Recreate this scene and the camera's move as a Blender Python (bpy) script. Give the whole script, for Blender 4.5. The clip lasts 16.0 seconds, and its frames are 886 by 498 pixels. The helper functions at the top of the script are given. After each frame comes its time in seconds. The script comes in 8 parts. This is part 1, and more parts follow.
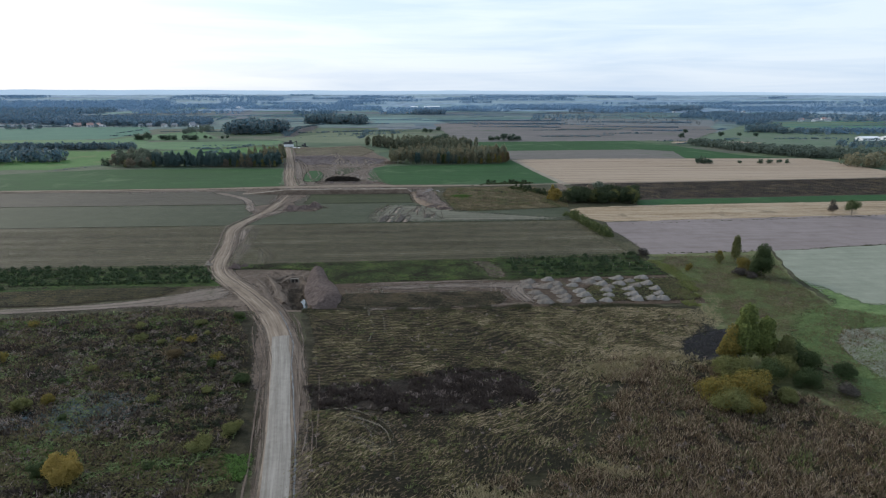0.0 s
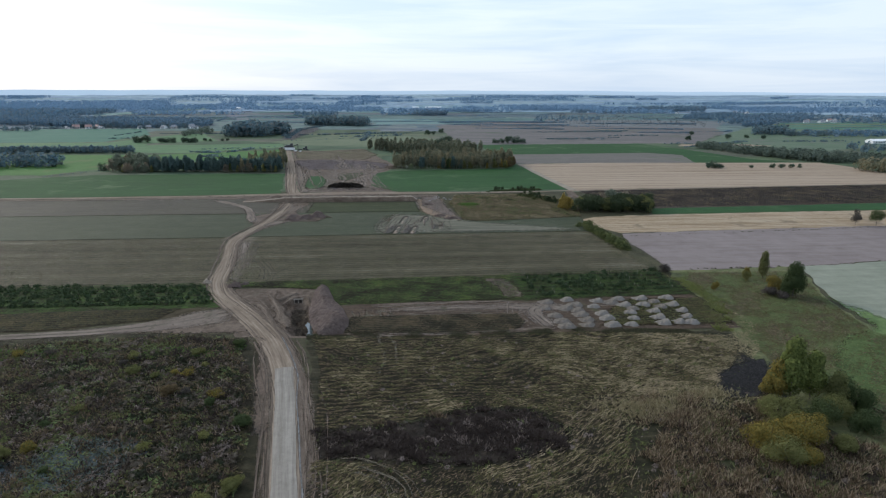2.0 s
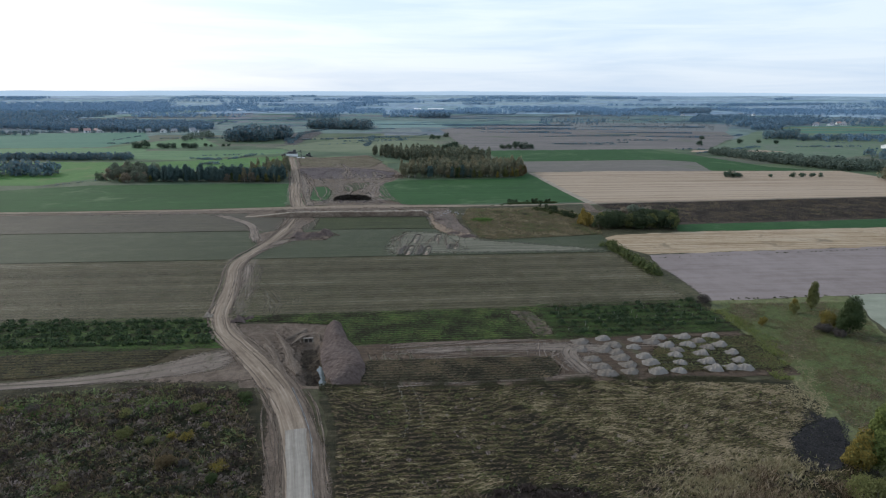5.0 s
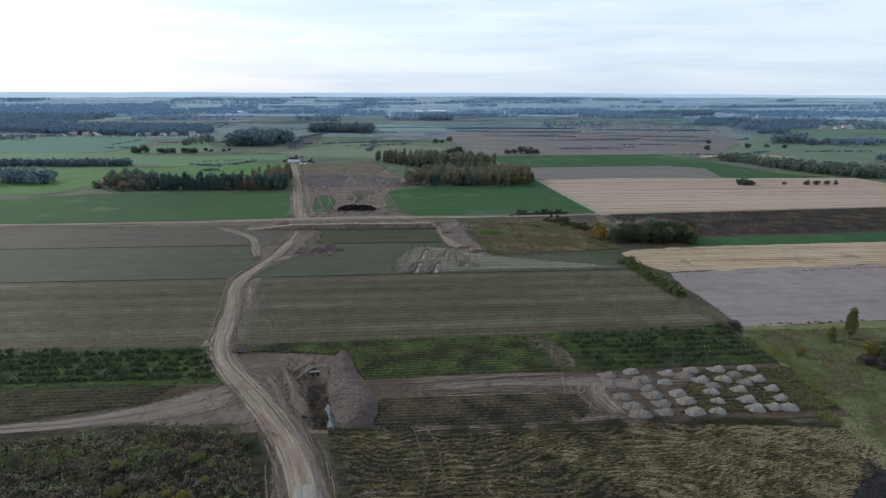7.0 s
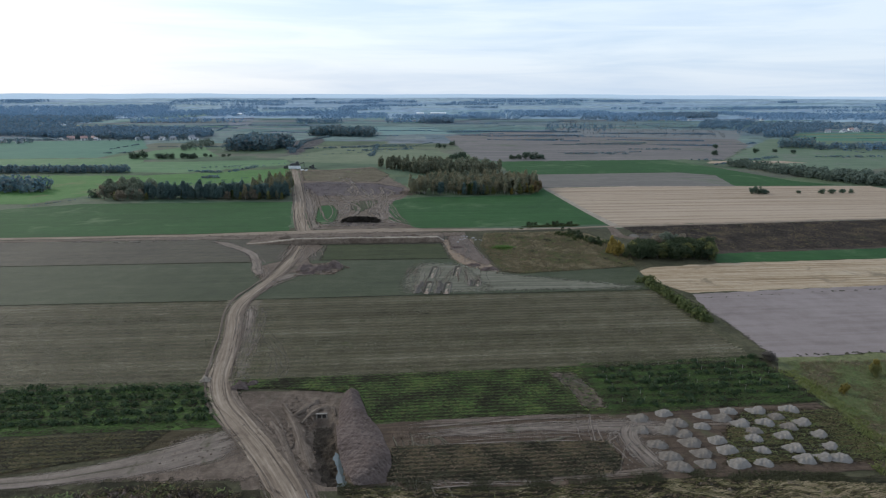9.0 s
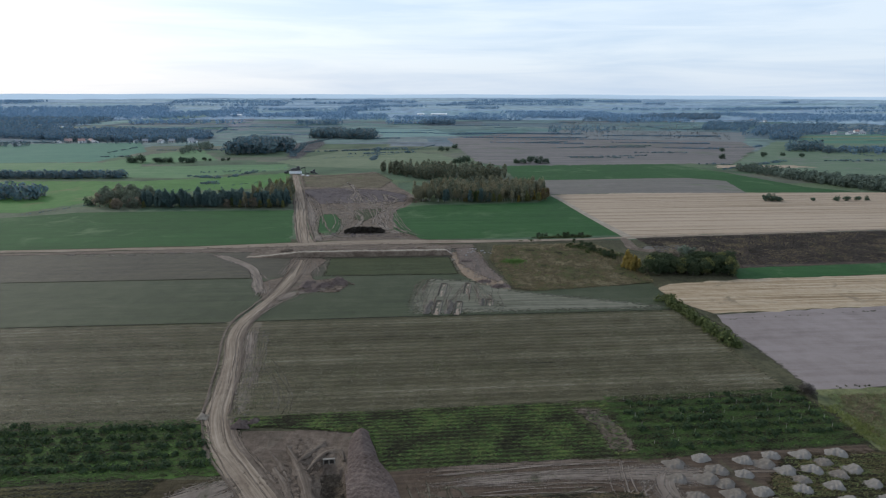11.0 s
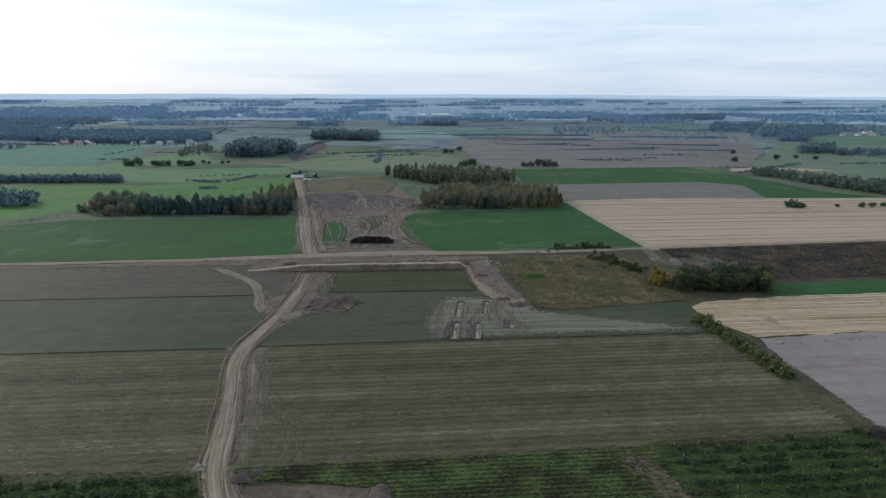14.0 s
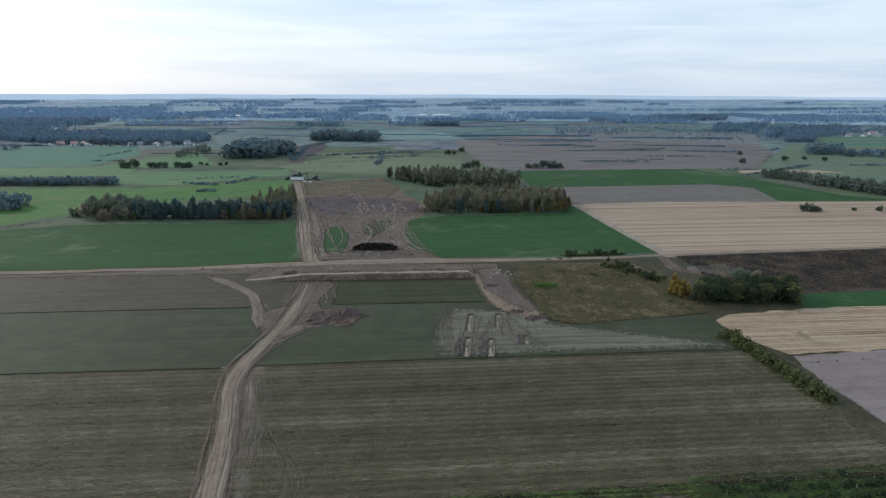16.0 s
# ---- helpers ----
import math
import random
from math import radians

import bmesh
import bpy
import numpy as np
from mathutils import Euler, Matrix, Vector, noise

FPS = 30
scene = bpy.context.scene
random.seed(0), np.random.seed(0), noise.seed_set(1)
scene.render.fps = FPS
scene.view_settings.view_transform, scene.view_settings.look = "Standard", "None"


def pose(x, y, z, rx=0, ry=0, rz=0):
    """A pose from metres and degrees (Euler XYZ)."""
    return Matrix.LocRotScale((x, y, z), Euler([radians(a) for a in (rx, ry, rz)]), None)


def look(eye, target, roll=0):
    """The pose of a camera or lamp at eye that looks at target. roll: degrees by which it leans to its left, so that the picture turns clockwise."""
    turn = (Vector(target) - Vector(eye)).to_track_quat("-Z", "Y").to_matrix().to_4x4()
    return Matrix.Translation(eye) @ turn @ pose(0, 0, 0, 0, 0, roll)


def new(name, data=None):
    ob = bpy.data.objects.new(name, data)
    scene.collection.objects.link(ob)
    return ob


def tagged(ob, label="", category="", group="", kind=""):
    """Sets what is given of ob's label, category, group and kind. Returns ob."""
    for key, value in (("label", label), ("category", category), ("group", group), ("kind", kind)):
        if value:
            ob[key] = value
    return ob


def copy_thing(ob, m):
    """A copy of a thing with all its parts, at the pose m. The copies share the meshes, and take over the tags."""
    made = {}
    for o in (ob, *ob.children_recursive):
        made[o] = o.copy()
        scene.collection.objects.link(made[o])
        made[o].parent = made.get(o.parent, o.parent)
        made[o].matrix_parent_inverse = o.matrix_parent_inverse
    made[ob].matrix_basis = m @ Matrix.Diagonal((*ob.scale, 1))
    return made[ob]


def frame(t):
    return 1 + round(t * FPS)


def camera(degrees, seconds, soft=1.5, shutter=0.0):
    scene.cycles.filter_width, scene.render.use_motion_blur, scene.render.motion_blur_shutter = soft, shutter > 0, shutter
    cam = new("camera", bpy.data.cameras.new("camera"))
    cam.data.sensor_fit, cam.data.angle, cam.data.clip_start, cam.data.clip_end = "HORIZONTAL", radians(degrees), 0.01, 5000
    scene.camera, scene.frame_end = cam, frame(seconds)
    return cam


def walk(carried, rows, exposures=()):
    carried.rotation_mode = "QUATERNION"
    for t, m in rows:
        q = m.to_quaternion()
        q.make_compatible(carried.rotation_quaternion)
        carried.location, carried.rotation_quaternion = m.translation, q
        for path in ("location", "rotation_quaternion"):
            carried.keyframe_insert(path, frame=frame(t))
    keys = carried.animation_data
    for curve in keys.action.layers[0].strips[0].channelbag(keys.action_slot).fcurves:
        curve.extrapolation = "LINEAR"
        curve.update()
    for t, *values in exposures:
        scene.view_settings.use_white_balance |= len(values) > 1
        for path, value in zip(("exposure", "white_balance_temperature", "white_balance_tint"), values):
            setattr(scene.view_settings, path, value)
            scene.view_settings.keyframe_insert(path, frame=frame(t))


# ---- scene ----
# camera: flown ahead and slowly climbing, looking down by about 14.6 degrees
cam = camera(72.0, 16.0, soft=1.2)
ROLL = 0.07
# seconds, x, y, z, yaw, pitch
ROWS = [
    (0.0, 0.00, 0.00, 68.00, -0.02, -14.67),
    (0.5, -1.05, 3.55, 68.66, -0.02, -14.67),
    (1.0, -2.14, 7.18, 69.39, -0.02, -14.68),
    (1.5, -3.28, 10.72, 70.18, -0.02, -14.69),
    (2.0, -4.40, 14.24, 71.00, -0.01, -14.70),
    (2.5, -5.52, 17.72, 71.85, -0.01, -14.70),
    (3.0, -6.68, 21.22, 72.74, 0.00, -14.71),
    (3.5, -7.94, 24.66, 73.68, 0.01, -14.71),
    (4.0, -9.24, 28.12, 74.65, 0.02, -14.71),
    (6.5, -15.51, 45.85, 79.57, 0.06, -14.66),
    (7.0, -16.70, 49.70, 80.62, 0.06, -14.63),
    (7.5, -17.94, 53.60, 81.72, 0.05, -14.61),
    (8.0, -19.12, 57.44, 82.87, 0.05, -14.59),
    (8.5, -20.24, 61.28, 84.06, 0.05, -14.57),
    (9.0, -21.40, 65.10, 85.25, 0.05, -14.57),
    (11.5, -27.18, 83.65, 89.95, 0.01, -14.61),
    (12.0, -28.44, 87.22, 90.40, 0.00, -14.62),
    (12.5, -29.72, 90.78, 90.60, -0.01, -14.63),
    (13.0, -31.00, 94.40, 90.68, -0.01, -14.63),
    (13.5, -32.23, 98.03, 90.70, -0.02, -14.63),
    (14.0, -33.39, 101.74, 90.71, -0.02, -14.62),
    (14.5, -34.48, 105.60, 90.71, -0.02, -14.62),
    (15.0, -35.50, 109.55, 90.70, -0.04, -14.61),
    (15.5, -36.52, 113.50, 90.70, -0.06, -14.61),
    (16.0, -37.52, 117.43, 90.72, -0.09, -14.60),
]
walk(cam, [(t, pose(x, y, z, 90 + pitch, 0, yaw) @ pose(0, 0, 0, 0, 0, ROLL)) for t, x, y, z, yaw, pitch in ROWS],
     exposures=[(0.0, 0.11, 6320, 9), (4.0, 0.11, 6320, 9), (9.0, 0.05, 6310, 9), (12.0, 0.01, 6300, 9), (16.0, 0.0, 6290, 9)])

# ---- sky and sun: high thin cloud, the sun veiled ahead and to the west ----
SUN_AZIMUTH, SUN_HEIGHT = -52.0, 27.0   # degrees east of the view's north, degrees up
world = bpy.data.worlds.new("sky")
scene.world = world
world.use_nodes = True
wn, wl = world.node_tree.nodes, world.node_tree.links
wn.clear()


w_out = wn.new("ShaderNodeOutputWorld")
w_bg = wn.new("ShaderNodeBackground")
w_sky = wn.new("ShaderNodeTexSky")
w_sky.sky_type, w_sky.sun_disc = "NISHITA", False
w_sky.sun_elevation, w_sky.sun_rotation = radians(SUN_HEIGHT), radians(SUN_AZIMUTH)
w_sky.altitude, w_sky.air_density, w_sky.dust_density = 150, 1.0, 2.2
w_tc = wn.new("ShaderNodeTexCoord")
w_map = wn.new("ShaderNodeMapping")
w_map.inputs["Scale"].default_value = (1.4, 1.4, 17.0)
w_map.inputs["Rotation"].default_value = (0.0, radians(1.2), 0.0)
w_noise = wn.new("ShaderNodeTexNoise")
w_noise.inputs["Scale"].default_value, w_noise.inputs["Detail"].default_value = 2.2, 7.0
w_noise.inputs["Roughness"].default_value, w_noise.inputs["Distortion"].default_value = 0.55, 0.35
w_ramp = wn.new("ShaderNodeValToRGB")
w_ramp.color_ramp.elements[0].position, w_ramp.color_ramp.elements[0].color = 0.36, (6.35, 7.7, 9.55, 1)
w_ramp.color_ramp.elements[1].position, w_ramp.color_ramp.elements[1].color = 0.62, (8.05, 9.0, 10.2, 1)
w_mix = wn.new("ShaderNodeMix")
w_mix.data_type = "RGBA"
w_mix.inputs["Factor"].default_value = 0.72
w_bg.inputs["Strength"].default_value = 0.114
wl.new(w_tc.outputs["Generated"], w_map.inputs["Vector"])
wl.new(w_map.outputs["Vector"], w_noise.inputs["Vector"])
wl.new(w_noise.outputs["Fac"], w_ramp.inputs["Fac"])
wl.new(w_sky.outputs["Color"], w_mix.inputs["A"])
wl.new(w_ramp.outputs["Color"], w_mix.inputs["B"])
wl.new(w_mix.outputs["Result"], w_bg.inputs["Color"])
wl.new(w_bg.outputs["Background"], w_out.inputs["Surface"])

sun = new("sun", bpy.data.lights.new("sun", "SUN"))
sun.data.energy, sun.data.angle, sun.data.color = 1.8, radians(9), (1.0, 0.94, 0.84)
a, h = radians(SUN_AZIMUTH), radians(SUN_HEIGHT)
sun.matrix_world = look((0, 0, 300), (-math.sin(a) * math.cos(h), -math.cos(a) * math.cos(h), 300 - math.sin(h)))

# ---- materials ----
STRIP = radians(4.5)    # the field strips lie turned by this from the x axis


def ramp_of(nodes, colours, lo=0.3, hi=0.7):
    r = nodes.new("ShaderNodeValToRGB")
    e = r.color_ramp.elements
    while len(e) < len(colours):
        e.new(0.5)
    for i, c in enumerate(colours):
        e[i].position = lo + (hi - lo) * i / (len(colours) - 1)
        e[i].color = (*c, 1)
    return r


def soil(name, colours, big=25.0, small=2.5, grain=0.35, stripes=0.0, stripe_width=2.0, stripe_turn=STRIP, stripe_length=60.0,
         bump=0.3, rough=0.88, patch=None, patch_size=40.0, patch_lo=0.55, patch_hi=0.65, speckle=0.5, contrast=(0.41, 0.59), lane=False, gloss=0.13):
    """Ground cover: two scales of noise, a fine grain, rows along a direction, and stray patches of a second colour."""
    m = bpy.data.materials.new(name)
    m.use_nodes = True
    n, l = m.node_tree.nodes, m.node_tree.links
    b = n["Principled BSDF"]
    b.inputs["Roughness"].default_value = rough
    b.inputs["Specular IOR Level"].default_value = gloss
    tc = n.new("ShaderNodeTexCoord")

    def noise_of(scale, detail=4.0, vector=None, distortion=0.0):
        t = n.new("ShaderNodeTexNoise")
        t.inputs["Scale"].default_value, t.inputs["Detail"].default_value = scale, detail
        t.inputs["Roughness"].default_value = 0.66
        t.inputs["Distortion"].default_value = distortion
        l.new(vector or tc.outputs["Object"], t.inputs["Vector"])
        return t.outputs["Fac"]

    def math_of(op, x, y):
        t = n.new("ShaderNodeMath")
        t.operation = op
        for i, v in enumerate((x, y)):
            if isinstance(v, (int, float)):
                t.inputs[i].default_value = v
            else:
                l.new(v, t.inputs[i])
        return t.outputs[0]

    fine = noise_of(1.0 / grain, 3.0)
    mid = noise_of(1.0 / small, 5.0)
    wide = noise_of(1.0 / big, 4.0, distortion=0.6)
    f = math_of("ADD", math_of("MULTIPLY", wide, 0.38), math_of("MULTIPLY", mid, 0.62 - speckle * 0.4))
    f = math_of("ADD", f, math_of("MULTIPLY", fine, speckle * 0.4))
    if stripes:
        mp = n.new("ShaderNodeMapping")
        mp.vector_type = "TEXTURE"
        mp.inputs["Rotation"].default_value = (0, 0, 0 if lane else stripe_turn)
        mp.inputs["Scale"].default_value = (stripe_length, stripe_width, 1000.0)
        if lane:    # streaks that run along the road, by its own length and width
            at = n.new("ShaderNodeAttribute")
            at.attribute_name = "lane"
            l.new(at.outputs["Vector"], mp.inputs["Vector"])
        else:
            l.new(tc.outputs["Object"], mp.inputs["Vector"])
        s = noise_of(1.0, 5.0, mp.outputs["Vector"], 0.15)
        f = math_of("ADD", math_of("MULTIPLY", f, 1 - stripes), math_of("MULTIPLY", s, stripes))
    r = ramp_of(n, colours, contrast[0], contrast[1])
    l.new(f, r.inputs["Fac"])
    out = r.outputs["Color"]
    if patch:
        pr = n.new("ShaderNodeMapRange")
        pr.inputs["From Min"].default_value, pr.inputs["From Max"].default_value = patch_lo, patch_hi
        l.new(math_of("ADD", math_of("MULTIPLY", noise_of(1.0 / patch_size, 6.0, distortion=1.0), 0.8), math_of("MULTIPLY", mid, 0.2)), pr.inputs["Value"])
        mx = n.new("ShaderNodeMix")
        mx.data_type = "RGBA"
        mx.inputs["B"].default_value = (*patch, 1)
        l.new(pr.outputs["Result"], mx.inputs["Factor"])
        l.new(out, mx.inputs["A"])
        out = mx.outputs["Result"]
    l.new(out, b.inputs["Base Color"])
    if bump:
        bp = n.new("ShaderNodeBump")
        bp.inputs["Strength"].default_value, bp.inputs["Distance"].default_value = bump, grain * 1.6
        l.new(math_of("ADD", fine, math_of("MULTIPLY", mid, 2.0)), bp.inputs["Height"])
        l.new(bp.outputs["Normal"], b.inputs["Normal"])
    return m


def leafy(name, colours, rough=0.8, through_light=0.3, random_tree=0.5, gloss=0.2):
    """Foliage: each clump and each plant has its own tone."""
    m = bpy.data.materials.new(name)
    m.use_nodes = True
    n, l = m.node_tree.nodes, m.node_tree.links
    b = n["Principled BSDF"]
    b.inputs["Roughness"].default_value = rough
    b.inputs["Specular IOR Level"].default_value = gloss
    g = n.new("ShaderNodeNewGeometry")
    o = n.new("ShaderNodeObjectInfo")
    mx = n.new("ShaderNodeMix")
    mx.inputs["Factor"].default_value = random_tree
    l.new(g.outputs["Random Per Island"], mx.inputs["A"])
    l.new(o.outputs["Random"], mx.inputs["B"])
    r = ramp_of(n, colours, 0.08, 0.92)
    l.new(mx.outputs["Result"], r.inputs["Fac"])
    l.new(r.outputs["Color"], b.inputs["Base Color"])
    t = n.new("ShaderNodeBsdfTranslucent")
    l.new(r.outputs["Color"], t.inputs["Color"])
    ms = n.new("ShaderNodeMixShader")
    ms.inputs["Fac"].default_value = through_light
    l.new(b.outputs["BSDF"], ms.inputs[1])
    l.new(t.outputs["BSDF"], ms.inputs[2])
    l.new(ms.outputs["Shader"], n["Material Output"].inputs["Surface"])
    return m


def plain(name, colour, rough=0.7, vary=0.25, scale=1.5, metal=0.0):
    m = bpy.data.materials.new(name)
    m.use_nodes = True
    n, l = m.node_tree.nodes, m.node_tree.links
    b = n["Principled BSDF"]
    b.inputs["Roughness"].default_value, b.inputs["Metallic"].default_value = rough, metal
    t = n.new("ShaderNodeTexNoise")
    tc = n.new("ShaderNodeTexCoord")
    l.new(tc.outputs["Object"], t.inputs["Vector"])
    t.inputs["Scale"].default_value, t.inputs["Detail"].default_value = 1 / scale, 6
    r = ramp_of(n, [tuple(c * (1 - vary) for c in colour), colour, tuple(min(1, c * (1 + vary)) for c in colour)], 0.3, 0.7)
    l.new(t.outputs["Fac"], r.inputs["Fac"])
    l.new(r.outputs["Color"], b.inputs["Base Color"])
    bp = n.new("ShaderNodeBump")
    bp.inputs["Strength"].default_value = 0.2
    l.new(t.outputs["Fac"], bp.inputs["Height"])
    l.new(bp.outputs["Normal"], b.inputs["Normal"])
    return m


def patchwork(name, palette, size=(240.0, 80.0), grain=3.0, turn=STRIP, bump=0.1):
    """Open farmland: a quilt of long strips, each in one of the palette's tones, roughened by noise."""
    m = bpy.data.materials.new(name)
    m.use_nodes = True
    n, l = m.node_tree.nodes, m.node_tree.links
    b = n["Principled BSDF"]
    b.inputs["Roughness"].default_value, b.inputs["Specular IOR Level"].default_value = 0.95, 0.15
    tc = n.new("ShaderNodeTexCoord")
    mp = n.new("ShaderNodeMapping")
    mp.vector_type = "TEXTURE"
    mp.inputs["Rotation"].default_value = (0, 0, turn)
    mp.inputs["Scale"].default_value = (*size, 100000.0)
    l.new(tc.outputs["Object"], mp.inputs["Vector"])
    vo = n.new("ShaderNodeTexVoronoi")
    vo.distance = "CHEBYCHEV"
    vo.inputs["Scale"].default_value, vo.inputs["Randomness"].default_value = 1.0, 0.85
    l.new(mp.outputs["Vector"], vo.inputs["Vector"])
    sp = n.new("ShaderNodeSeparateColor")
    l.new(vo.outputs["Color"], sp.inputs["Color"])
    r = ramp_of(n, palette, 0.0, 1.0 - 1.0 / len(palette))
    r.color_ramp.interpolation = "CONSTANT"
    l.new(sp.outputs[0], r.inputs["Fac"])
    t = n.new("ShaderNodeTexNoise")
    t.inputs["Scale"].default_value, t.inputs["Detail"].default_value = 1.0 / 45.0, 9.0
    l.new(tc.outputs["Object"], t.inputs["Vector"])
    t2 = n.new("ShaderNodeTexNoise")
    t2.inputs["Scale"].default_value, t2.inputs["Detail"].default_value = 1.0 / grain, 3.0
    l.new(tc.outputs["Object"], t2.inputs["Vector"])
    g1 = ramp_of(n, [(0.62, 0.62, 0.6), (1, 1, 1), (1.3, 1.25, 1.15)], 0.32, 0.68)
    l.new(t.outputs["Fac"], g1.inputs["Fac"])
    g2 = ramp_of(n, [(0.8, 0.8, 0.8), (1.2, 1.2, 1.2)], 0.3, 0.7)
    l.new(t2.outputs["Fac"], g2.inputs["Fac"])
    out = r.outputs["Color"]
    for g in (g1, g2):
        mx = n.new("ShaderNodeMix")
        mx.data_type, mx.blend_type = "RGBA", "MULTIPLY"
        mx.inputs["Factor"].default_value = 1.0
        l.new(out, mx.inputs["A"])
        l.new(g.outputs["Color"], mx.inputs["B"])
        out = mx.outputs["Result"]
    l.new(out, b.inputs["Base Color"])
    return m


M = {}
# open country: mixed meadow and heath between the named fields
M["country"] = patchwork("open_country", [(0.060, 0.086, 0.050), (0.076, 0.102, 0.055), (0.085, 0.100, 0.066), (0.056, 0.086, 0.052), (0.085, 0.091, 0.070)], (170, 60))
# Farther ground is paler and bluer: haze painted in by distance.
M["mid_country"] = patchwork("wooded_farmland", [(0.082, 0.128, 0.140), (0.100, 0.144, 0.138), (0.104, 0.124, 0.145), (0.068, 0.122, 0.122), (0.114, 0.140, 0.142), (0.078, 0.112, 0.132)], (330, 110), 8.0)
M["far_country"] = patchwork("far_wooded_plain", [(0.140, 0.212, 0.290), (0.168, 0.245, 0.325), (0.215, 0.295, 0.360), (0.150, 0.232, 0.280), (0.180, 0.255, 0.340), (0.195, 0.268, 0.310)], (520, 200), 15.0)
M["stubble"] = soil("stubble", [(0.053, 0.042, 0.025), (0.082, 0.066, 0.044), (0.114, 0.094, 0.066), (0.172, 0.145, 0.110)], big=40, small=2.5, grain=0.5, speckle=0.8,
                    stripes=0.6, stripe_width=2.2, stripe_length=160, contrast=(0.40, 0.60), patch=(0.052, 0.062, 0.031), patch_size=22, patch_lo=0.58, patch_hi=0.72, rough=0.75, gloss=0.15)
M["young_crop"] = soil("young_crop", [(0.025, 0.032, 0.015), (0.034, 0.042, 0.020), (0.050, 0.056, 0.031)], big=60, small=8, grain=0.4, stripes=0.3, stripe_width=4, stripe_length=150,
                       patch=(0.085, 0.086, 0.065), patch_size=45, patch_lo=0.6, patch_hi=0.75, rough=0.75, gloss=0.15)
M["dark_strip"] = soil("weedy_fallow", [(0.032, 0.028, 0.020), (0.048, 0.042, 0.029), (0.060, 0.056, 0.034)], big=50, small=5, grain=0.5, stripes=0.3, stripe_width=3, stripe_length=100, rough=0.75, gloss=0.15)
M["green_field"] = soil("winter_crop", [(0.014, 0.046, 0.013), (0.019, 0.060, 0.016), (0.025, 0.073, 0.021)], big=70, small=10, grain=0.5, stripes=0.35, stripe_width=5, stripe_length=150,
                        patch=(0.085, 0.125, 0.062), patch_size=55, patch_lo=0.54, patch_hi=0.72, bump=0.15)
M["meadow"] = soil("meadow", [(0.040, 0.100, 0.025), (0.054, 0.126, 0.032), (0.072, 0.145, 0.042)], big=60, small=9, grain=0.8, stripes=0.2, stripe_width=8,
                   patch=(0.12, 0.12, 0.06), patch_size=70, bump=0.15)
M["straw"] = soil("straw_stubble", [(0.128, 0.090, 0.058), (0.230, 0.174, 0.122), (0.305, 0.238, 0.176), (0.340, 0.275, 0.210)], big=50, small=5, grain=0.6, stripes=0.74, stripe_width=2.6, stripe_length=420, contrast=(0.36, 0.62), bump=0.2)
M["straw_near"] = soil("weathered_straw_stubble", [(0.150, 0.102, 0.060), (0.240, 0.176, 0.110), (0.315, 0.246, 0.168), (0.350, 0.290, 0.215)], big=30, small=3.0, grain=0.5, stripes=0.62, stripe_width=1.6, stripe_length=120, contrast=(0.40, 0.59), patch=(0.16, 0.125, 0.085), patch_size=18, bump=0.3)
M["bare"] = soil("bare_harrowed_soil", [(0.150, 0.123, 0.116), (0.185, 0.155, 0.147), (0.215, 0.182, 0.175)], big=50, small=7, grain=0.5, stripes=0.3, stripe_width=3, bump=0.15)
M["pale_field"] = soil("pale_sown_field", [(0.165, 0.179, 0.136), (0.200, 0.213, 0.165), (0.238, 0.248, 0.196)], big=40, small=6, grain=0.5, stripes=0.3, stripe_width=3, bump=0.15)
M["ploughed"] = soil("ploughed_soil", [(0.022, 0.017, 0.014), (0.048, 0.037, 0.030), (0.082, 0.062, 0.048), (0.125, 0.095, 0.072)], big=14, small=2.6, grain=0.9, stripes=0.25, stripe_width=1.6, stripe_length=30, speckle=0.8, contrast=(0.38, 0.62), patch=(0.052, 0.055, 0.026), patch_size=22, bump=1.0)
M["heath"] = soil("rough_weeds", [(0.055, 0.045, 0.028), (0.089, 0.073, 0.046), (0.131, 0.108, 0.074)], big=18, small=3, grain=0.5, patch=(0.075, 0.085, 0.035), patch_size=25, bump=0.5)
# Scrub and mown ground darkened to stand in for shade between blades.
M["scrub"] = soil("dry_scrub_ground", [(0.009, 0.009, 0.004), (0.016, 0.015, 0.007), (0.028, 0.025, 0.013), (0.047, 0.041, 0.023)], big=16, small=2.2, grain=0.35,
                  patch=(0.048, 0.058, 0.024), patch_size=22, bump=0.7)
M["mown"] = soil("mown_dry_grass", [(0.009, 0.009, 0.004), (0.018, 0.017, 0.008), (0.033, 0.030, 0.016), (0.058, 0.050, 0.029)], big=14, small=1.8, grain=0.35, stripes=0.45,
                 stripe_width=1.6, stripe_length=22, patch=(0.055, 0.066, 0.028), patch_size=20, bump=0.6)
M["weed_rows"] = soil("weedy_rows", [(0.030, 0.038, 0.013), (0.048, 0.060, 0.019), (0.074, 0.082, 0.030)], big=20, small=2.5, grain=0.4, stripes=0.5, stripe_width=1.1, stripe_length=18,
                      patch=(0.12, 0.105, 0.08), patch_size=18, bump=0.5)
M["orchard_grass"] = soil("orchard_grass", [(0.034, 0.062, 0.014), (0.050, 0.091, 0.020), (0.070, 0.115, 0.026)], big=15, small=2.0, grain=0.4, stripes=0.3, stripe_width=1.5, stripe_length=20, bump=0.5)
M["track_soil"] = soil("rutted_soil", [(0.043, 0.030, 0.021), (0.068, 0.048, 0.034), (0.104, 0.075, 0.055)], big=20, small=2.2, grain=0.4, stripes=0.4, stripe_width=1.0, stripe_length=26,
                       patch=(0.07, 0.068, 0.04), patch_size=16, bump=0.6)
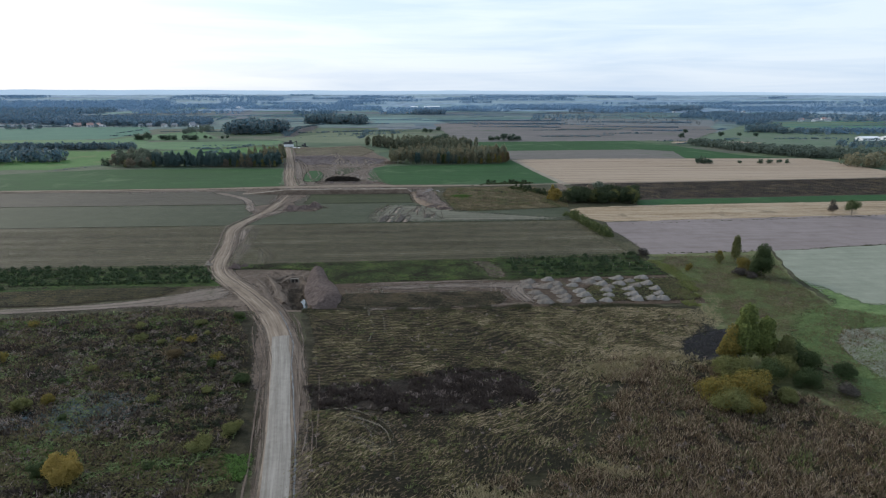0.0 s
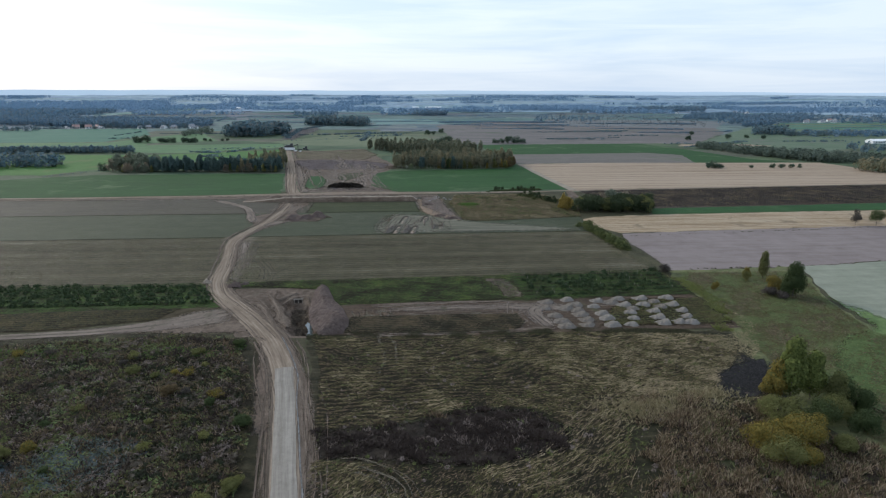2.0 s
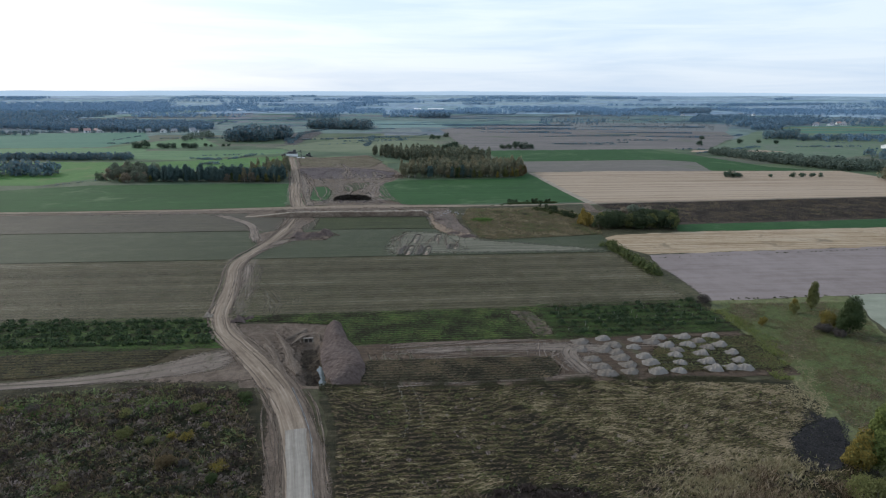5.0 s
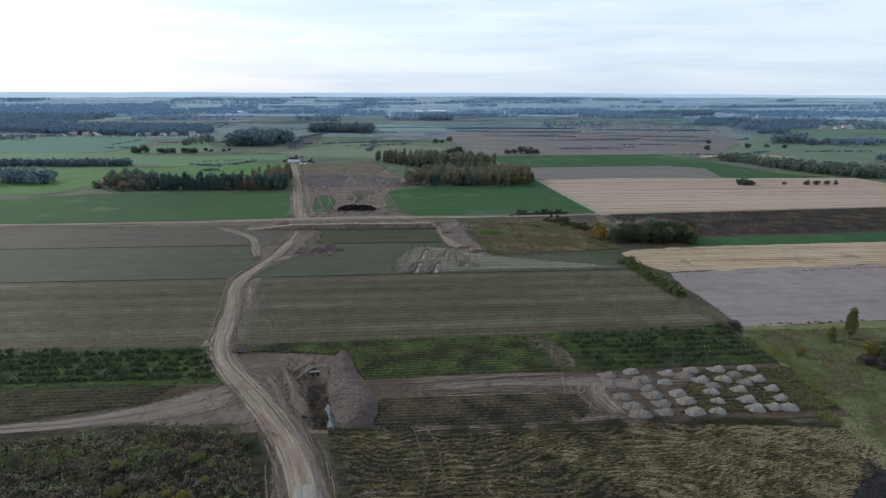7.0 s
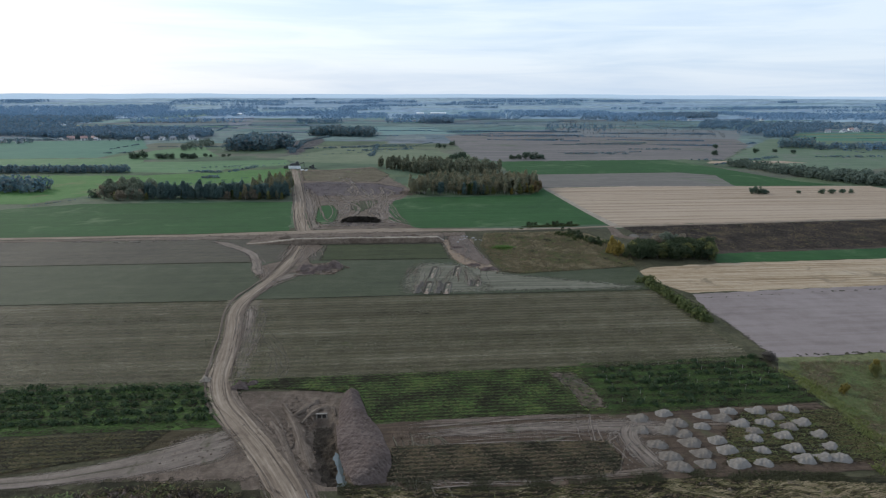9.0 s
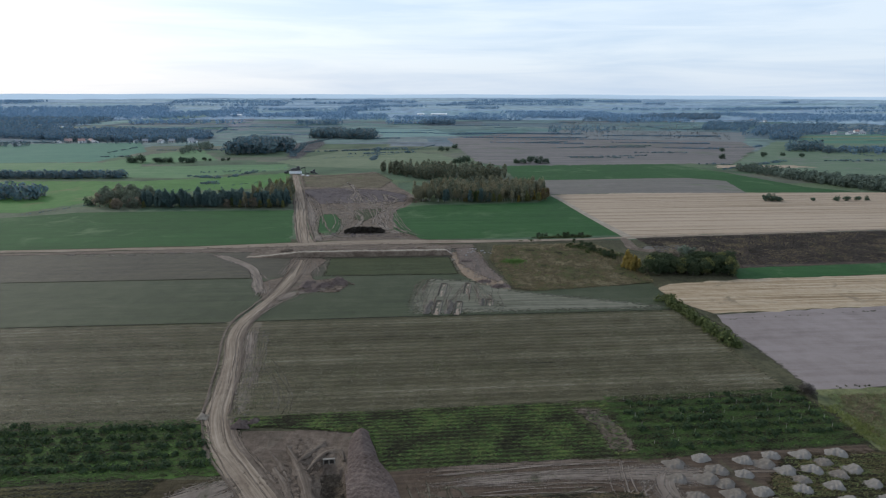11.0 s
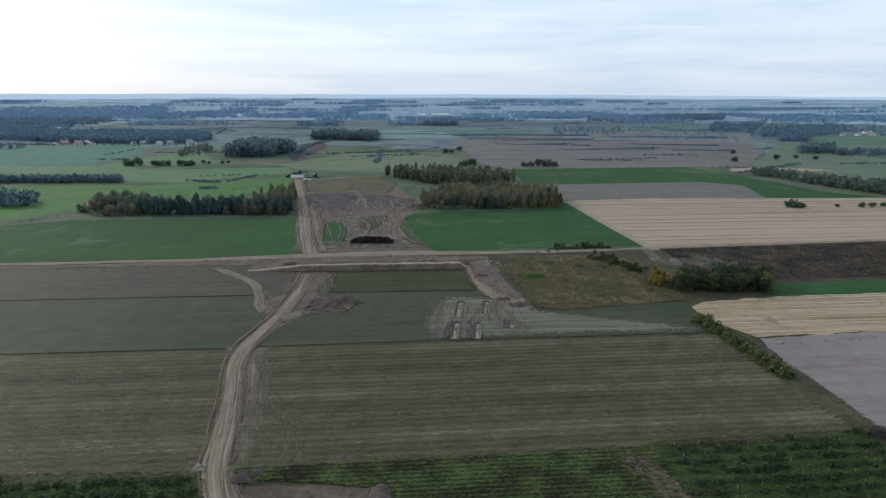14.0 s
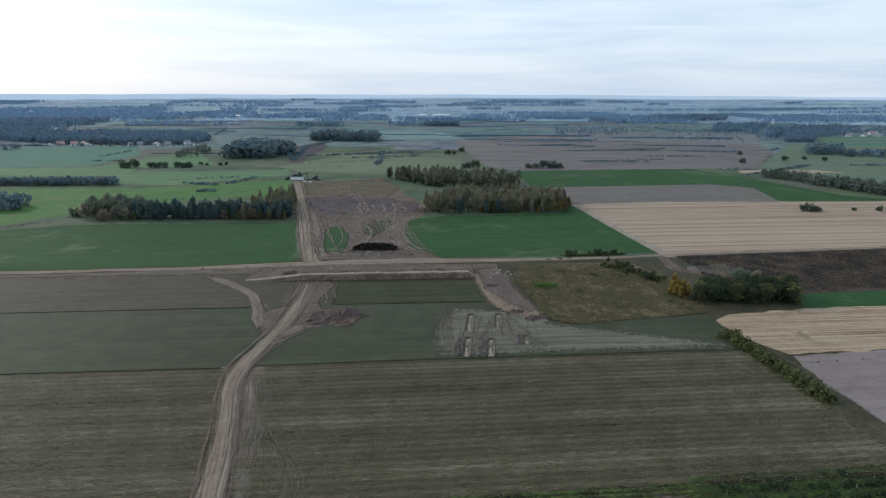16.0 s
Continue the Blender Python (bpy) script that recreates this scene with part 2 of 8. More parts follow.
M["earth"] = soil("bared_earth", [(0.075, 0.057, 0.043), (0.116, 0.088, 0.069), (0.167, 0.130, 0.102)], big=16, small=2.2, grain=0.45, patch=(0.10, 0.088, 0.066), patch_size=20, bump=0.8)
M["road"] = soil("sandy_haul_road", [(0.112, 0.084, 0.062), (0.190, 0.149, 0.113), (0.280, 0.228, 0.178)], big=14, small=1.8, grain=0.3, stripes=0.62, stripe_width=0.75, stripe_length=24, contrast=(0.39, 0.61), bump=0.35, lane=True)
M["gravel"] = soil("fresh_gravel", [(0.172, 0.154, 0.132), (0.232, 0.210, 0.182), (0.292, 0.266, 0.234)], big=10, small=1.2, grain=0.2, stripes=0.55, stripe_width=0.9, stripe_length=30, bump=0.4, lane=True)
M["churn"] = soil("churned_wheel_tracks", [(0.068, 0.052, 0.040), (0.116, 0.090, 0.071), (0.189, 0.151, 0.121)], big=12, small=1.6, grain=0.35, stripes=0.6, stripe_width=0.8, stripe_length=15, contrast=(0.39, 0.61), bump=0.7, lane=True)
M["pale_track"] = soil("pale_trodden_earth", [(0.097, 0.077, 0.063), (0.149, 0.121, 0.101), (0.215, 0.178, 0.148)], big=10, small=1.8, grain=0.35, stripes=0.5, stripe_width=1.5, stripe_length=20, contrast=(0.38, 0.62), patch=(0.075, 0.070, 0.046), patch_size=9, bump=0.5, lane=True)
M["grass_ruts"] = soil("tracks_in_grass", [(0.050, 0.045, 0.030), (0.090, 0.078, 0.056), (0.150, 0.128, 0.096)], big=9, small=1.2, grain=0.3, stripes=0.6, stripe_width=0.5, stripe_length=12, bump=0.5, lane=True)
M["sand"] = soil("dumped_sand", [(0.137, 0.122, 0.107), (0.182, 0.165, 0.147), (0.227, 0.209, 0.188)], big=6, small=0.9, grain=0.25, bump=0.8)
M["bark"] = plain("bark", (0.11, 0.095, 0.08), 0.9, 0.4, 0.4)
M["birch_bark"] = plain("birch_bark", (0.42, 0.41, 0.38), 0.8, 0.5, 0.5)
# Birch and alder leaves are lifted and blued to stand in for haze.
M["birch_leaf"] = leafy("birch_leaves", [(0.121, 0.142, 0.106), (0.163, 0.175, 0.120), (0.225, 0.212, 0.138), (0.290, 0.234, 0.142)], through_light=0.48)
M["green_leaf"] = leafy("green_leaves", [(0.045, 0.066, 0.028), (0.064, 0.090, 0.036), (0.09, 0.115, 0.046)], through_light=0.48)
M["dark_leaf"] = leafy("dark_alder_leaves", [(0.068, 0.112, 0.114), (0.092, 0.144, 0.138), (0.124, 0.172, 0.154)], through_light=0.48)
M["yellow_leaf"] = leafy("yellow_autumn_leaves", [(0.220, 0.171, 0.048), (0.297, 0.226, 0.060), (0.352, 0.259, 0.078)], through_light=0.48)
M["olive_leaf"] = leafy("olive_willow_leaves", [(0.112, 0.120, 0.048), (0.163, 0.168, 0.062), (0.213, 0.210, 0.084)], through_light=0.48)
M["rust_leaf"] = leafy("rusty_leaves", [(0.12, 0.090, 0.050), (0.165, 0.12, 0.062), (0.19, 0.15, 0.075)], through_light=0.48)
# Distance haze is painted into these two wood colours as pale blue.
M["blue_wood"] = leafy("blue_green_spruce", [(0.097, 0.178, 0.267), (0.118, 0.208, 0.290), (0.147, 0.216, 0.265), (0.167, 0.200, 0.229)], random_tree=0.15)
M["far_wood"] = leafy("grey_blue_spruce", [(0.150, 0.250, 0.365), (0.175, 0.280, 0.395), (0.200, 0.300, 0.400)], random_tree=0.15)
M["cut_soil"] = soil("cut_bank_soil", [(0.120, 0.088, 0.066), (0.172, 0.130, 0.099), (0.240, 0.188, 0.145)], big=8, small=1.2, grain=0.4, bump=0.8)
M["stone"] = soil("crushed_grey_stone", [(0.099, 0.077, 0.065), (0.130, 0.101, 0.086), (0.165, 0.128, 0.108)], big=9, small=1.2, grain=0.3, bump=0.8)
M["ochre_sand"] = soil("ochre_sand", [(0.151, 0.110, 0.075), (0.202, 0.148, 0.105), (0.239, 0.187, 0.142)], big=9, small=1.4, grain=0.4, bump=0.6)
M["burnt"] = soil("burnt_ground", [(0.014, 0.013, 0.013), (0.026, 0.024, 0.024), (0.055, 0.050, 0.048)], big=6, small=1.0, grain=0.3, bump=0.8)
M["rut_dark"] = soil("damp_rut", [(0.070, 0.056, 0.042), (0.10, 0.082, 0.063), (0.14, 0.118, 0.093)], big=8, small=1.0, grain=0.3, bump=0.5)
M["rut_pale"] = soil("dry_rut", [(0.175, 0.146, 0.113), (0.235, 0.199, 0.158), (0.30, 0.26, 0.21)], big=8, small=1.0, grain=0.3, bump=0.5)
M["rut_grass"] = soil("crushed_grass", [(0.095, 0.086, 0.060), (0.125, 0.115, 0.082), (0.15, 0.138, 0.10)], big=8, small=1.0, grain=0.3, bump=0.5)
M["rut_mid"] = soil("trodden_earth", [(0.11, 0.09, 0.07), (0.15, 0.126, 0.10), (0.20, 0.17, 0.14)], big=8, small=1.0, grain=0.3, bump=0.5)
M["old_sand"] = soil("rain_washed_sand", [(0.10, 0.085, 0.072), (0.145, 0.126, 0.108), (0.19, 0.168, 0.148)], big=6, small=0.9, grain=0.25, bump=0.8)
M["headland"] = soil("grassy_headland", [(0.064, 0.100, 0.037), (0.094, 0.142, 0.051), (0.131, 0.183, 0.071)], big=14, small=2.0, grain=0.4, bump=0.5)
M["bluish_reeds"] = soil("bluish_wet_hollow", [(0.027, 0.040, 0.042), (0.041, 0.060, 0.068), (0.057, 0.084, 0.098)], big=6, small=1.2, grain=0.4, bump=0.3, rough=0.45)
# Moor, far crop and far fallow: distance haze tinted in as blue.
M["moor"] = soil("brown_moor", [(0.090, 0.084, 0.084), (0.120, 0.110, 0.106), (0.158, 0.142, 0.134)], big=70, small=12, grain=2.0, stripes=0.6, stripe_width=9, stripe_length=200, patch=(0.075, 0.09, 0.06), patch_size=90, bump=0.1)
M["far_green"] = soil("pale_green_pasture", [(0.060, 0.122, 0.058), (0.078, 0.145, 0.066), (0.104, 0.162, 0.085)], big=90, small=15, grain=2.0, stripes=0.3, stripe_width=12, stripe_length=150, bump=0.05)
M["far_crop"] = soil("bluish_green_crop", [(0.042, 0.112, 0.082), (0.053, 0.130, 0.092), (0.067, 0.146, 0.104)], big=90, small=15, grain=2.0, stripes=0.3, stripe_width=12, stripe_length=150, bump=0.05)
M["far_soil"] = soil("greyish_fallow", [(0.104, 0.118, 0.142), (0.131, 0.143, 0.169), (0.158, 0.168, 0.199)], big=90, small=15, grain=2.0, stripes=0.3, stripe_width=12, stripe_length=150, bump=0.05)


def soft(key):
    """The same ground cover, thinning out towards its edge in ragged patches."""
    name = key + "_thinning"
    if name in M:
        return M[name]
    m = M[key].copy()
    m.name = M[key].name + "_thinning"
    n, l = m.node_tree.nodes, m.node_tree.links
    at = n.new("ShaderNodeAttribute")
    at.attribute_name = "cover"
    tc = n.new("ShaderNodeTexCoord")
    t = n.new("ShaderNodeTexNoise")
    t.inputs["Scale"].default_value, t.inputs["Detail"].default_value = 0.55, 6.0
    if key in ("road", "gravel", "churn", "pale_track", "grass_ruts"):     # wheel tracks fray lengthwise
        ln = n.new("ShaderNodeAttribute")
        ln.attribute_name = "lane"
        mp = n.new("ShaderNodeMapping")
        mp.inputs["Scale"].default_value = (0.12, 1.9, 1.0)
        l.new(ln.outputs["Vector"], mp.inputs["Vector"])
        l.new(mp.outputs["Vector"], t.inputs["Vector"])
        t.inputs["Scale"].default_value = 1.0
    else:
        l.new(tc.outputs["Object"], t.inputs["Vector"])
    ad = n.new("ShaderNodeMath")
    ad.operation = "ADD"
    l.new(at.outputs["Fac"], ad.inputs[0])
    l.new(t.outputs["Fac"], ad.inputs[1])
    mr = n.new("ShaderNodeMapRange")
    mr.inputs["From Min"].default_value, mr.inputs["From Max"].default_value = 0.75, 1.1
    l.new(ad.outputs[0], mr.inputs["Value"])
    l.new(mr.outputs["Result"], n["Principled BSDF"].inputs["Alpha"])
    M[name] = m
    return m

# ---- mesh helpers ----
rng = np.random.default_rng(7)


def mesh_of(name, verts, faces, material=None, smooth=False):
    """A mesh from arrays; faces is an array of n x 3 or n x 4 vertex numbers."""
    me = bpy.data.meshes.new(name)
    verts = np.asarray(verts, dtype=np.float32)
    faces = np.asarray(faces, dtype=np.int32)
    k = faces.shape[1]
    me.vertices.add(len(verts))
    me.vertices.foreach_set("co", verts.ravel())
    me.loops.add(faces.size)
    me.loops.foreach_set("vertex_index", faces.ravel())
    me.polygons.add(len(faces))
    me.polygons.foreach_set("loop_start", np.arange(len(faces), dtype=np.int32) * k)
    if smooth:
        me.polygons.foreach_set("use_smooth", np.ones(len(faces), dtype=bool))
    me.update(calc_edges=True)
    me.validate()
    if material:
        me.materials.append(material)
    return me


def part(name, data, material, parent, label=""):
    """One mesh object under a thing or a part; data is a bmesh or a mesh."""
    if isinstance(data, bmesh.types.BMesh):
        me = bpy.data.meshes.new(name)
        data.to_mesh(me)
        data.free()
    else:
        me = data
    if material and not me.materials:
        me.materials.append(material)
    ob = new(name, me)
    ob.parent = parent
    return tagged(ob, label)


def thing(name, label, category, at=(0, 0, 0), turn=0.0, group="", kind=""):
    ob = new(name)
    ob.matrix_basis = pose(*at, 0, 0, turn)
    return tagged(ob, label, category, group, kind)


def placed(x, y, z=0.0, turn=0.0, size=1.0, tall=1.0):
    return pose(x, y, z, 0, 0, turn) @ Matrix.Diagonal((size, size, size * tall, 1))


def inside(px, py, corners):
    """Which of the points lie in the polygon."""
    c = np.asarray(corners, dtype=float)
    hit = np.zeros(len(px), dtype=bool)
    for (x0, y0), (x1, y1) in zip(c, np.roll(c, -1, axis=0)):
        cross = (y0 > py) != (y1 > py)
        if y1 != y0:
            hit ^= cross & (px < (x1 - x0) * (py - y0) / (y1 - y0) + x0)
    return hit


def scatter(corners, count, seed):
    """Random places in a polygon."""
    r = np.random.default_rng(seed)
    c = np.asarray(corners, dtype=float)
    lo, hi = c.min(axis=0), c.max(axis=0)
    out = np.zeros((0, 2))
    while len(out) < count:
        p = lo + r.random((count * 2, 2)) * (hi - lo)
        out = np.vstack([out, p[inside(p[:, 0], p[:, 1], corners)]])
    return out[:count]


def soft_noise(x, y, size, seed=0.0):
    """A smooth field of numbers from about -1 to 1, sums of turned waves."""
    r = np.random.default_rng(int(seed) + 101)
    out = np.zeros_like(x)
    for k in range(9):
        a, ph, s = r.random() * 6.283, r.random() * 6.283, (0.6 + 1.3 * r.random()) / size * 3.0
        out += np.sin((x * math.cos(a) + y * math.sin(a)) * s + ph + 0.8 * np.sin((x * math.sin(a) - y * math.cos(a)) * s * 0.7 + ph * 2))
    return out / 4.0


def outline(corners, step, rough, seed):
    """The polygon's edge, cut into short pieces that wander a little."""
    r = np.random.default_rng(seed)
    pts = []
    n = len(corners)
    for i in range(n):
        a, b = np.array(corners[i], float), np.array(corners[(i + 1) % n], float)
        d = b - a
        length = np.hypot(*d)
        k = max(1, min(int(length / step), 160))
        side = np.array([-d[1], d[0]]) / max(length, 1e-6)
        for j in range(k):
            w = 0 if j == 0 else r.normal(0, rough)
            pts.append(a + d * j / k + side * w)
    return pts


def sheet(name, label, category, corners, material, z=0.04, step=4.0, rough=0.4, seed=1):
    """A piece of ground cover, lying on the ground."""
    bm = bmesh.new()
    vs = [bm.verts.new((p[0], p[1], z)) for p in outline(corners, step, rough, seed)]
    f = bm.faces.new(vs)
    f.normal_update()
    if f.normal.z < 0:
        f.normal_flip()
    bmesh.ops.triangulate(bm, faces=[f])
    bm.normal_update()
    me = bpy.data.meshes.new(name)
    bm.to_mesh(me)
    bm.free()
    me.materials.append(material)
    ob = new(name, me)
    return tagged(ob, label, category, kind="structure")


def patch_sheet(name, label, category, corners, key, z, feather=3.0, step=2.5, rough=0.5, seed=1):
    """A piece of ground cover whose edge thins out over some metres."""
    edge = np.array(outline(corners, step, rough * 0.4, seed))
    area = 0.5 * np.sum(edge[:, 0] * np.roll(edge[:, 1], -1) - np.roll(edge[:, 0], -1) * edge[:, 1])
    if area < 0:
        edge = edge[::-1]
    lo, hi = edge.min(axis=0), edge.max(axis=0)
    cell = max(0.8, min(feather * 0.5, 3.0))
    xs, ys = np.arange(lo[0] - cell, hi[0] + 2 * cell, cell), np.arange(lo[1] - cell, hi[1] + 2 * cell, cell)
    X, Y = np.meshgrid(xs, ys)
    px, py = X.ravel(), Y.ravel()
    near = np.full(len(px), 1e9)
    for (x0, y0), (x1, y1) in zip(corners, list(corners[1:]) + [corners[0]]):
        dx, dy = x1 - x0, y1 - y0
        t = np.clip(((px - x0) * dx + (py - y0) * dy) / (dx * dx + dy * dy), 0, 1)
        near = np.minimum(near, np.hypot(px - x0 - t * dx, py - y0 - t * dy))
    d = np.where(inside(px, py, corners), near, -near)
    fade = np.clip(d / feather + 0.25, 0, 1)
    i = np.arange(len(ys) - 1)[:, None] * len(xs) + np.arange(len(xs) - 1)[None, :]
    f = np.stack([i, i + 1, i + len(xs) + 1, i + len(xs)], 2).reshape(-1, 4)
    f = f[fade[f].max(axis=1) > 0]
    use = np.unique(f)
    back = np.zeros(len(px), dtype=int)
    back[use] = np.arange(len(use))
    me = mesh_of(name, np.stack([px[use], py[use], np.full(len(use), z)], 1), back[f], soft(key))
    me.attributes.new("cover", "FLOAT", "POINT").data.foreach_set("value", fade[use].astype(np.float32))
    return tagged(new(name, me), label, category, kind="structure")


def spline(points, per=8):
    """Points along a smooth line through the given (x, y, width)."""
    p = np.array([points[0], *points, points[-1]], float)
    out = []
    for i in range(1, len(p) - 2):
        a, b, c, d = p[i - 1:i + 3]
        for t in np.arange(per) / per:
            out.append(0.5 * ((2 * b) + (c - a) * t + (2 * a - 5 * b + 4 * c - d) * t * t + (3 * b - a - 3 * c + d) * t ** 3))
    out.append(p[-2])
    return np.array(out)


def ribbon(name, points, material, z, crown=0.12, rough=0.3, seed=1, across=6, per=8, label="", parent=None, kind="", category="", ruts=(), thin="", worn=1.0):
    """A road: a strip along a line, with a crowned or rutted cross-section and edges that wander."""
    r = np.random.default_rng(seed)
    s = spline(points, per)
    d = np.gradient(s[:, :2], axis=0)
    d /= np.hypot(d[:, 0], d[:, 1])[:, None]
    side = np.stack([d[:, 1], -d[:, 0]], 1)
    n = len(s)
    us = np.linspace(-1, 1, across + 1)
    V = np.zeros((n, across + 1, 3))
    for j, u in enumerate(us):
        w = s[:, 2] / 2 * u
        if j in (0, across):
            w = w + np.convolve(r.normal(0, rough * 1.8, n + 6), np.ones(5) / 5, 'same')[3:-3]
        V[:, j, :2] = s[:, :2] + side * w[:, None]
        lift = crown * (1 - abs(u) ** 2)
        for at, width, deep in ruts:
            lift -= deep * math.exp(-((u - at) / width) ** 2)
        V[:, j, 2] = z + (lift if 0 < j < across else -0.03)
    i = np.arange(n - 1)[:, None] * (across + 1) + np.arange(across)[None, :]
    F = np.stack([i, i + 1, i + across + 2, i + across + 1], 2).reshape(-1, 4)
    me = mesh_of(name, V.reshape(-1, 3), F, soft(thin) if thin else material, smooth=True)
    run = np.concatenate([[0], np.cumsum(np.hypot(*np.diff(s[:, :2], axis=0).T))]) + 37.0 * seed
    lane = np.stack([np.repeat(run, across + 1), (s[:, 2:3] / 2 * us[None, :]).ravel() + 5.0 * seed, np.zeros(n * (across + 1))], 1)
    me.attributes.new("lane", "FLOAT_VECTOR", "POINT").data.foreach_set("vector", lane.astype(np.float32).ravel())
    if thin:
        fade = np.clip((1 - np.abs(us)) * (1.5 if across > 4 else 0.72) + 0.1, 0, 1)
        me.attributes.new("cover", "FLOAT", "POINT").data.foreach_set("value", (np.tile(fade, (n, 1)) * worn * (np.clip(np.minimum(np.arange(n), np.arange(n)[::-1]) / (0.18 * n), 0.1, 1)[:, None] if worn < 1 else 1)).astype(np.float32).ravel())
    ob = new(name, me)
    ob.parent = parent
    return tagged(ob, label, category, kind=kind)


def shifted(points, offset, wander, seed, width, per=3):
    """A line beside another, drifting a little: where one wheel has run."""
    r = np.random.default_rng(seed)
    s = spline(points, per)
    d = np.gradient(s[:, :2], axis=0)
    d /= np.hypot(d[:, 0], d[:, 1])[:, None]
    o = offset + np.convolve(r.normal(0, wander, len(s) + 10), np.ones(7) / 7 * 2.2, "same")[5:-5]
    return [(x + dy * k, y - dx * k, width) for (x, y), (dx, dy), k in zip(s[:, :2], d, o)]


def rut(road, points, offset, wander, seed, width, mat, z):
    return ribbon("wheel_rut", shifted(points, offset, wander, seed, width * 1.5), None, z, 0.03, width * 0.16, seed, 2, 3, parent=road, thin=mat)


def wheel_lines(label, line, count, gap, key, seed, z=0.21, width=0.55, wander=0.6, worn=0.8, parent=None):
    """A bundle of fine wheel marks along one way, thinning out where the ground has not taken them; one mesh."""
    r = np.random.default_rng(seed)
    VV, FF, LL, CC, base = [], [], [], [], 0
    for c in range(count):
        pts = [(x + r.normal(0, wander), y + r.normal(0, wander), 1.0) for x, y in line]
        s = np.array([p[:2] for p in shifted(pts, (c - (count - 1) / 2) * gap + r.normal(0, gap * 0.25), 0.25, seed * 50 + c, 1.0, 8)])
        a, b = sorted((r.uniform(0, 0.22), r.uniform(0.78, 1.0)))
        s = s[int(a * len(s)):max(int(b * len(s)), int(a * len(s)) + 4)]
        d = np.gradient(s, axis=0)
        d /= np.hypot(d[:, 0], d[:, 1])[:, None] + 1e-9
        w = width * r.uniform(0.7, 1.35) / 2
        side = np.stack([d[:, 1], -d[:, 0]], 1)
        n = len(s)
        VV.append(np.stack([np.column_stack([s + side * w * u, np.full(n, z + 0.0015 * c + (0.03 if u == 0 else 0))]) for u in (-1, 0, 1)], 1).reshape(-1, 3))
        run = np.concatenate([[0], np.cumsum(np.hypot(*np.diff(s, axis=0).T))]) + 61.0 * c
        LL.append(np.stack([np.repeat(run, 3), np.tile([-w, 0, w], n) + 7.0 * c, np.zeros(3 * n)], 1))
        CC.append(np.outer(np.clip(np.minimum(np.arange(n), np.arange(n)[::-1]) / (0.2 * n), 0.2, 1), (0.45, 1.0, 0.45)).ravel() * worn)
        i = base + np.arange(n - 1)[:, None] * 3 + np.arange(2)[None, :]
        FF.append(np.stack([i, i + 1, i + 4, i + 3], 2).reshape(-1, 4))
        base += 3 * n
    me = mesh_of("wheel_marks", np.vstack(VV), np.vstack(FF), soft(key))
    me.attributes.new("lane", "FLOAT_VECTOR", "POINT").data.foreach_set("vector", np.vstack(LL).astype(np.float32).ravel())
    me.attributes.new("cover", "FLOAT", "POINT").data.foreach_set("value", np.concatenate(CC).astype(np.float32))
    ob = new("wheel_marks", me)
    ob.parent = parent
    return tagged(ob, label, kind="stuff") if parent is None else tagged(ob, label)


M["rank_grass"] = soil("rank_verge_grass", [(0.030, 0.029, 0.016), (0.048, 0.046, 0.025), (0.075, 0.069, 0.040)], big=18, small=2.0, grain=0.4, bump=0.5)
M["pit_soil"] = soil("damp_pit_soil", [(0.034, 0.026, 0.019), (0.062, 0.048, 0.035), (0.104, 0.082, 0.062)], big=6, small=1.1, grain=0.3, bump=0.9)
M["weed_brown"] = soil("olive_fallow", [(0.027, 0.021, 0.011), (0.042, 0.033, 0.017), (0.060, 0.048, 0.026)], big=18, small=2.0, grain=0.4, stripes=0.35, stripe_width=1.2, stripe_length=18, bump=0.5)
# ---- ground: one sheet out to the horizon, with a pit dug into it ----
def ground_height(x, y):
    far = np.hypot(x, y)
    z = np.clip((far - 2600) / 2300, 0, 1) ** 2 * 31.0 + soft_noise(x, y, 900, 3) * np.clip((far - 1500) / 2500, 0, 1) * 5.0
    # the pit: a gentle west side, a steep one under the soil heap, water at its foot
    u, v = (x + 51.4 + 0.33 * (y - 200)) / 5.0, (y - 199.5) / 16.5
    side = np.clip((1 - np.abs(u)) * np.where(u > 0, 3.0, 1.15), 0, 1) * np.clip((1 - np.abs(v)) * np.where(v > 0, 2.2, 5.0), 0, 1)
    z = z - 3.2 * side ** 0.8 - np.where(side > 0.2, 0.4 * soft_noise(x, y, 2.5, 5), 0)
    near = np.exp(-((x + 57) / 16) ** 4 - ((y - 205) / 20) ** 4)
    z = z + near * (0.16 * soft_noise(x, y, 3.5, 9) + 0.10 * soft_noise(x, y, 1.4, 10)) + side * (0.35 * soft_noise(x, y, 1.6, 15) + 0.25 * soft_noise(x, y, 0.8, 16))
    return z


gx = np.unique(np.concatenate([-np.geomspace(80, 5000, 46), np.arange(-80, -28, 0.45), np.arange(-28, -20, 2.0), np.arange(-20, 100, 10), np.geomspace(100, 5000, 46)]))
gy = np.unique(np.concatenate([-np.geomspace(20, 5000, 24), np.arange(-20, 170, 10), np.arange(170, 180, 2.0), np.arange(180, 236, 0.45), np.arange(236, 500, 14), np.geomspace(500, 5000, 60)]))
GX, GY = np.meshgrid(gx, gy)
gv = np.stack([GX, GY, ground_height(GX, GY)], 2).reshape(-1, 3)
nx = len(gx)
gi = (np.arange(len(gy) - 1)[:, None] * nx + np.arange(nx - 1)[None, :])
gf = np.stack([gi, gi + 1, gi + nx + 1, gi + nx], 2).reshape(-1, 4)
keep = np.hypot(gv[gf[:, 0], 0], gv[gf[:, 0], 1]) < 4850
gf = gf[keep]
ground = new("ground", mesh_of("ground", gv, gf, M["country"], smooth=True))
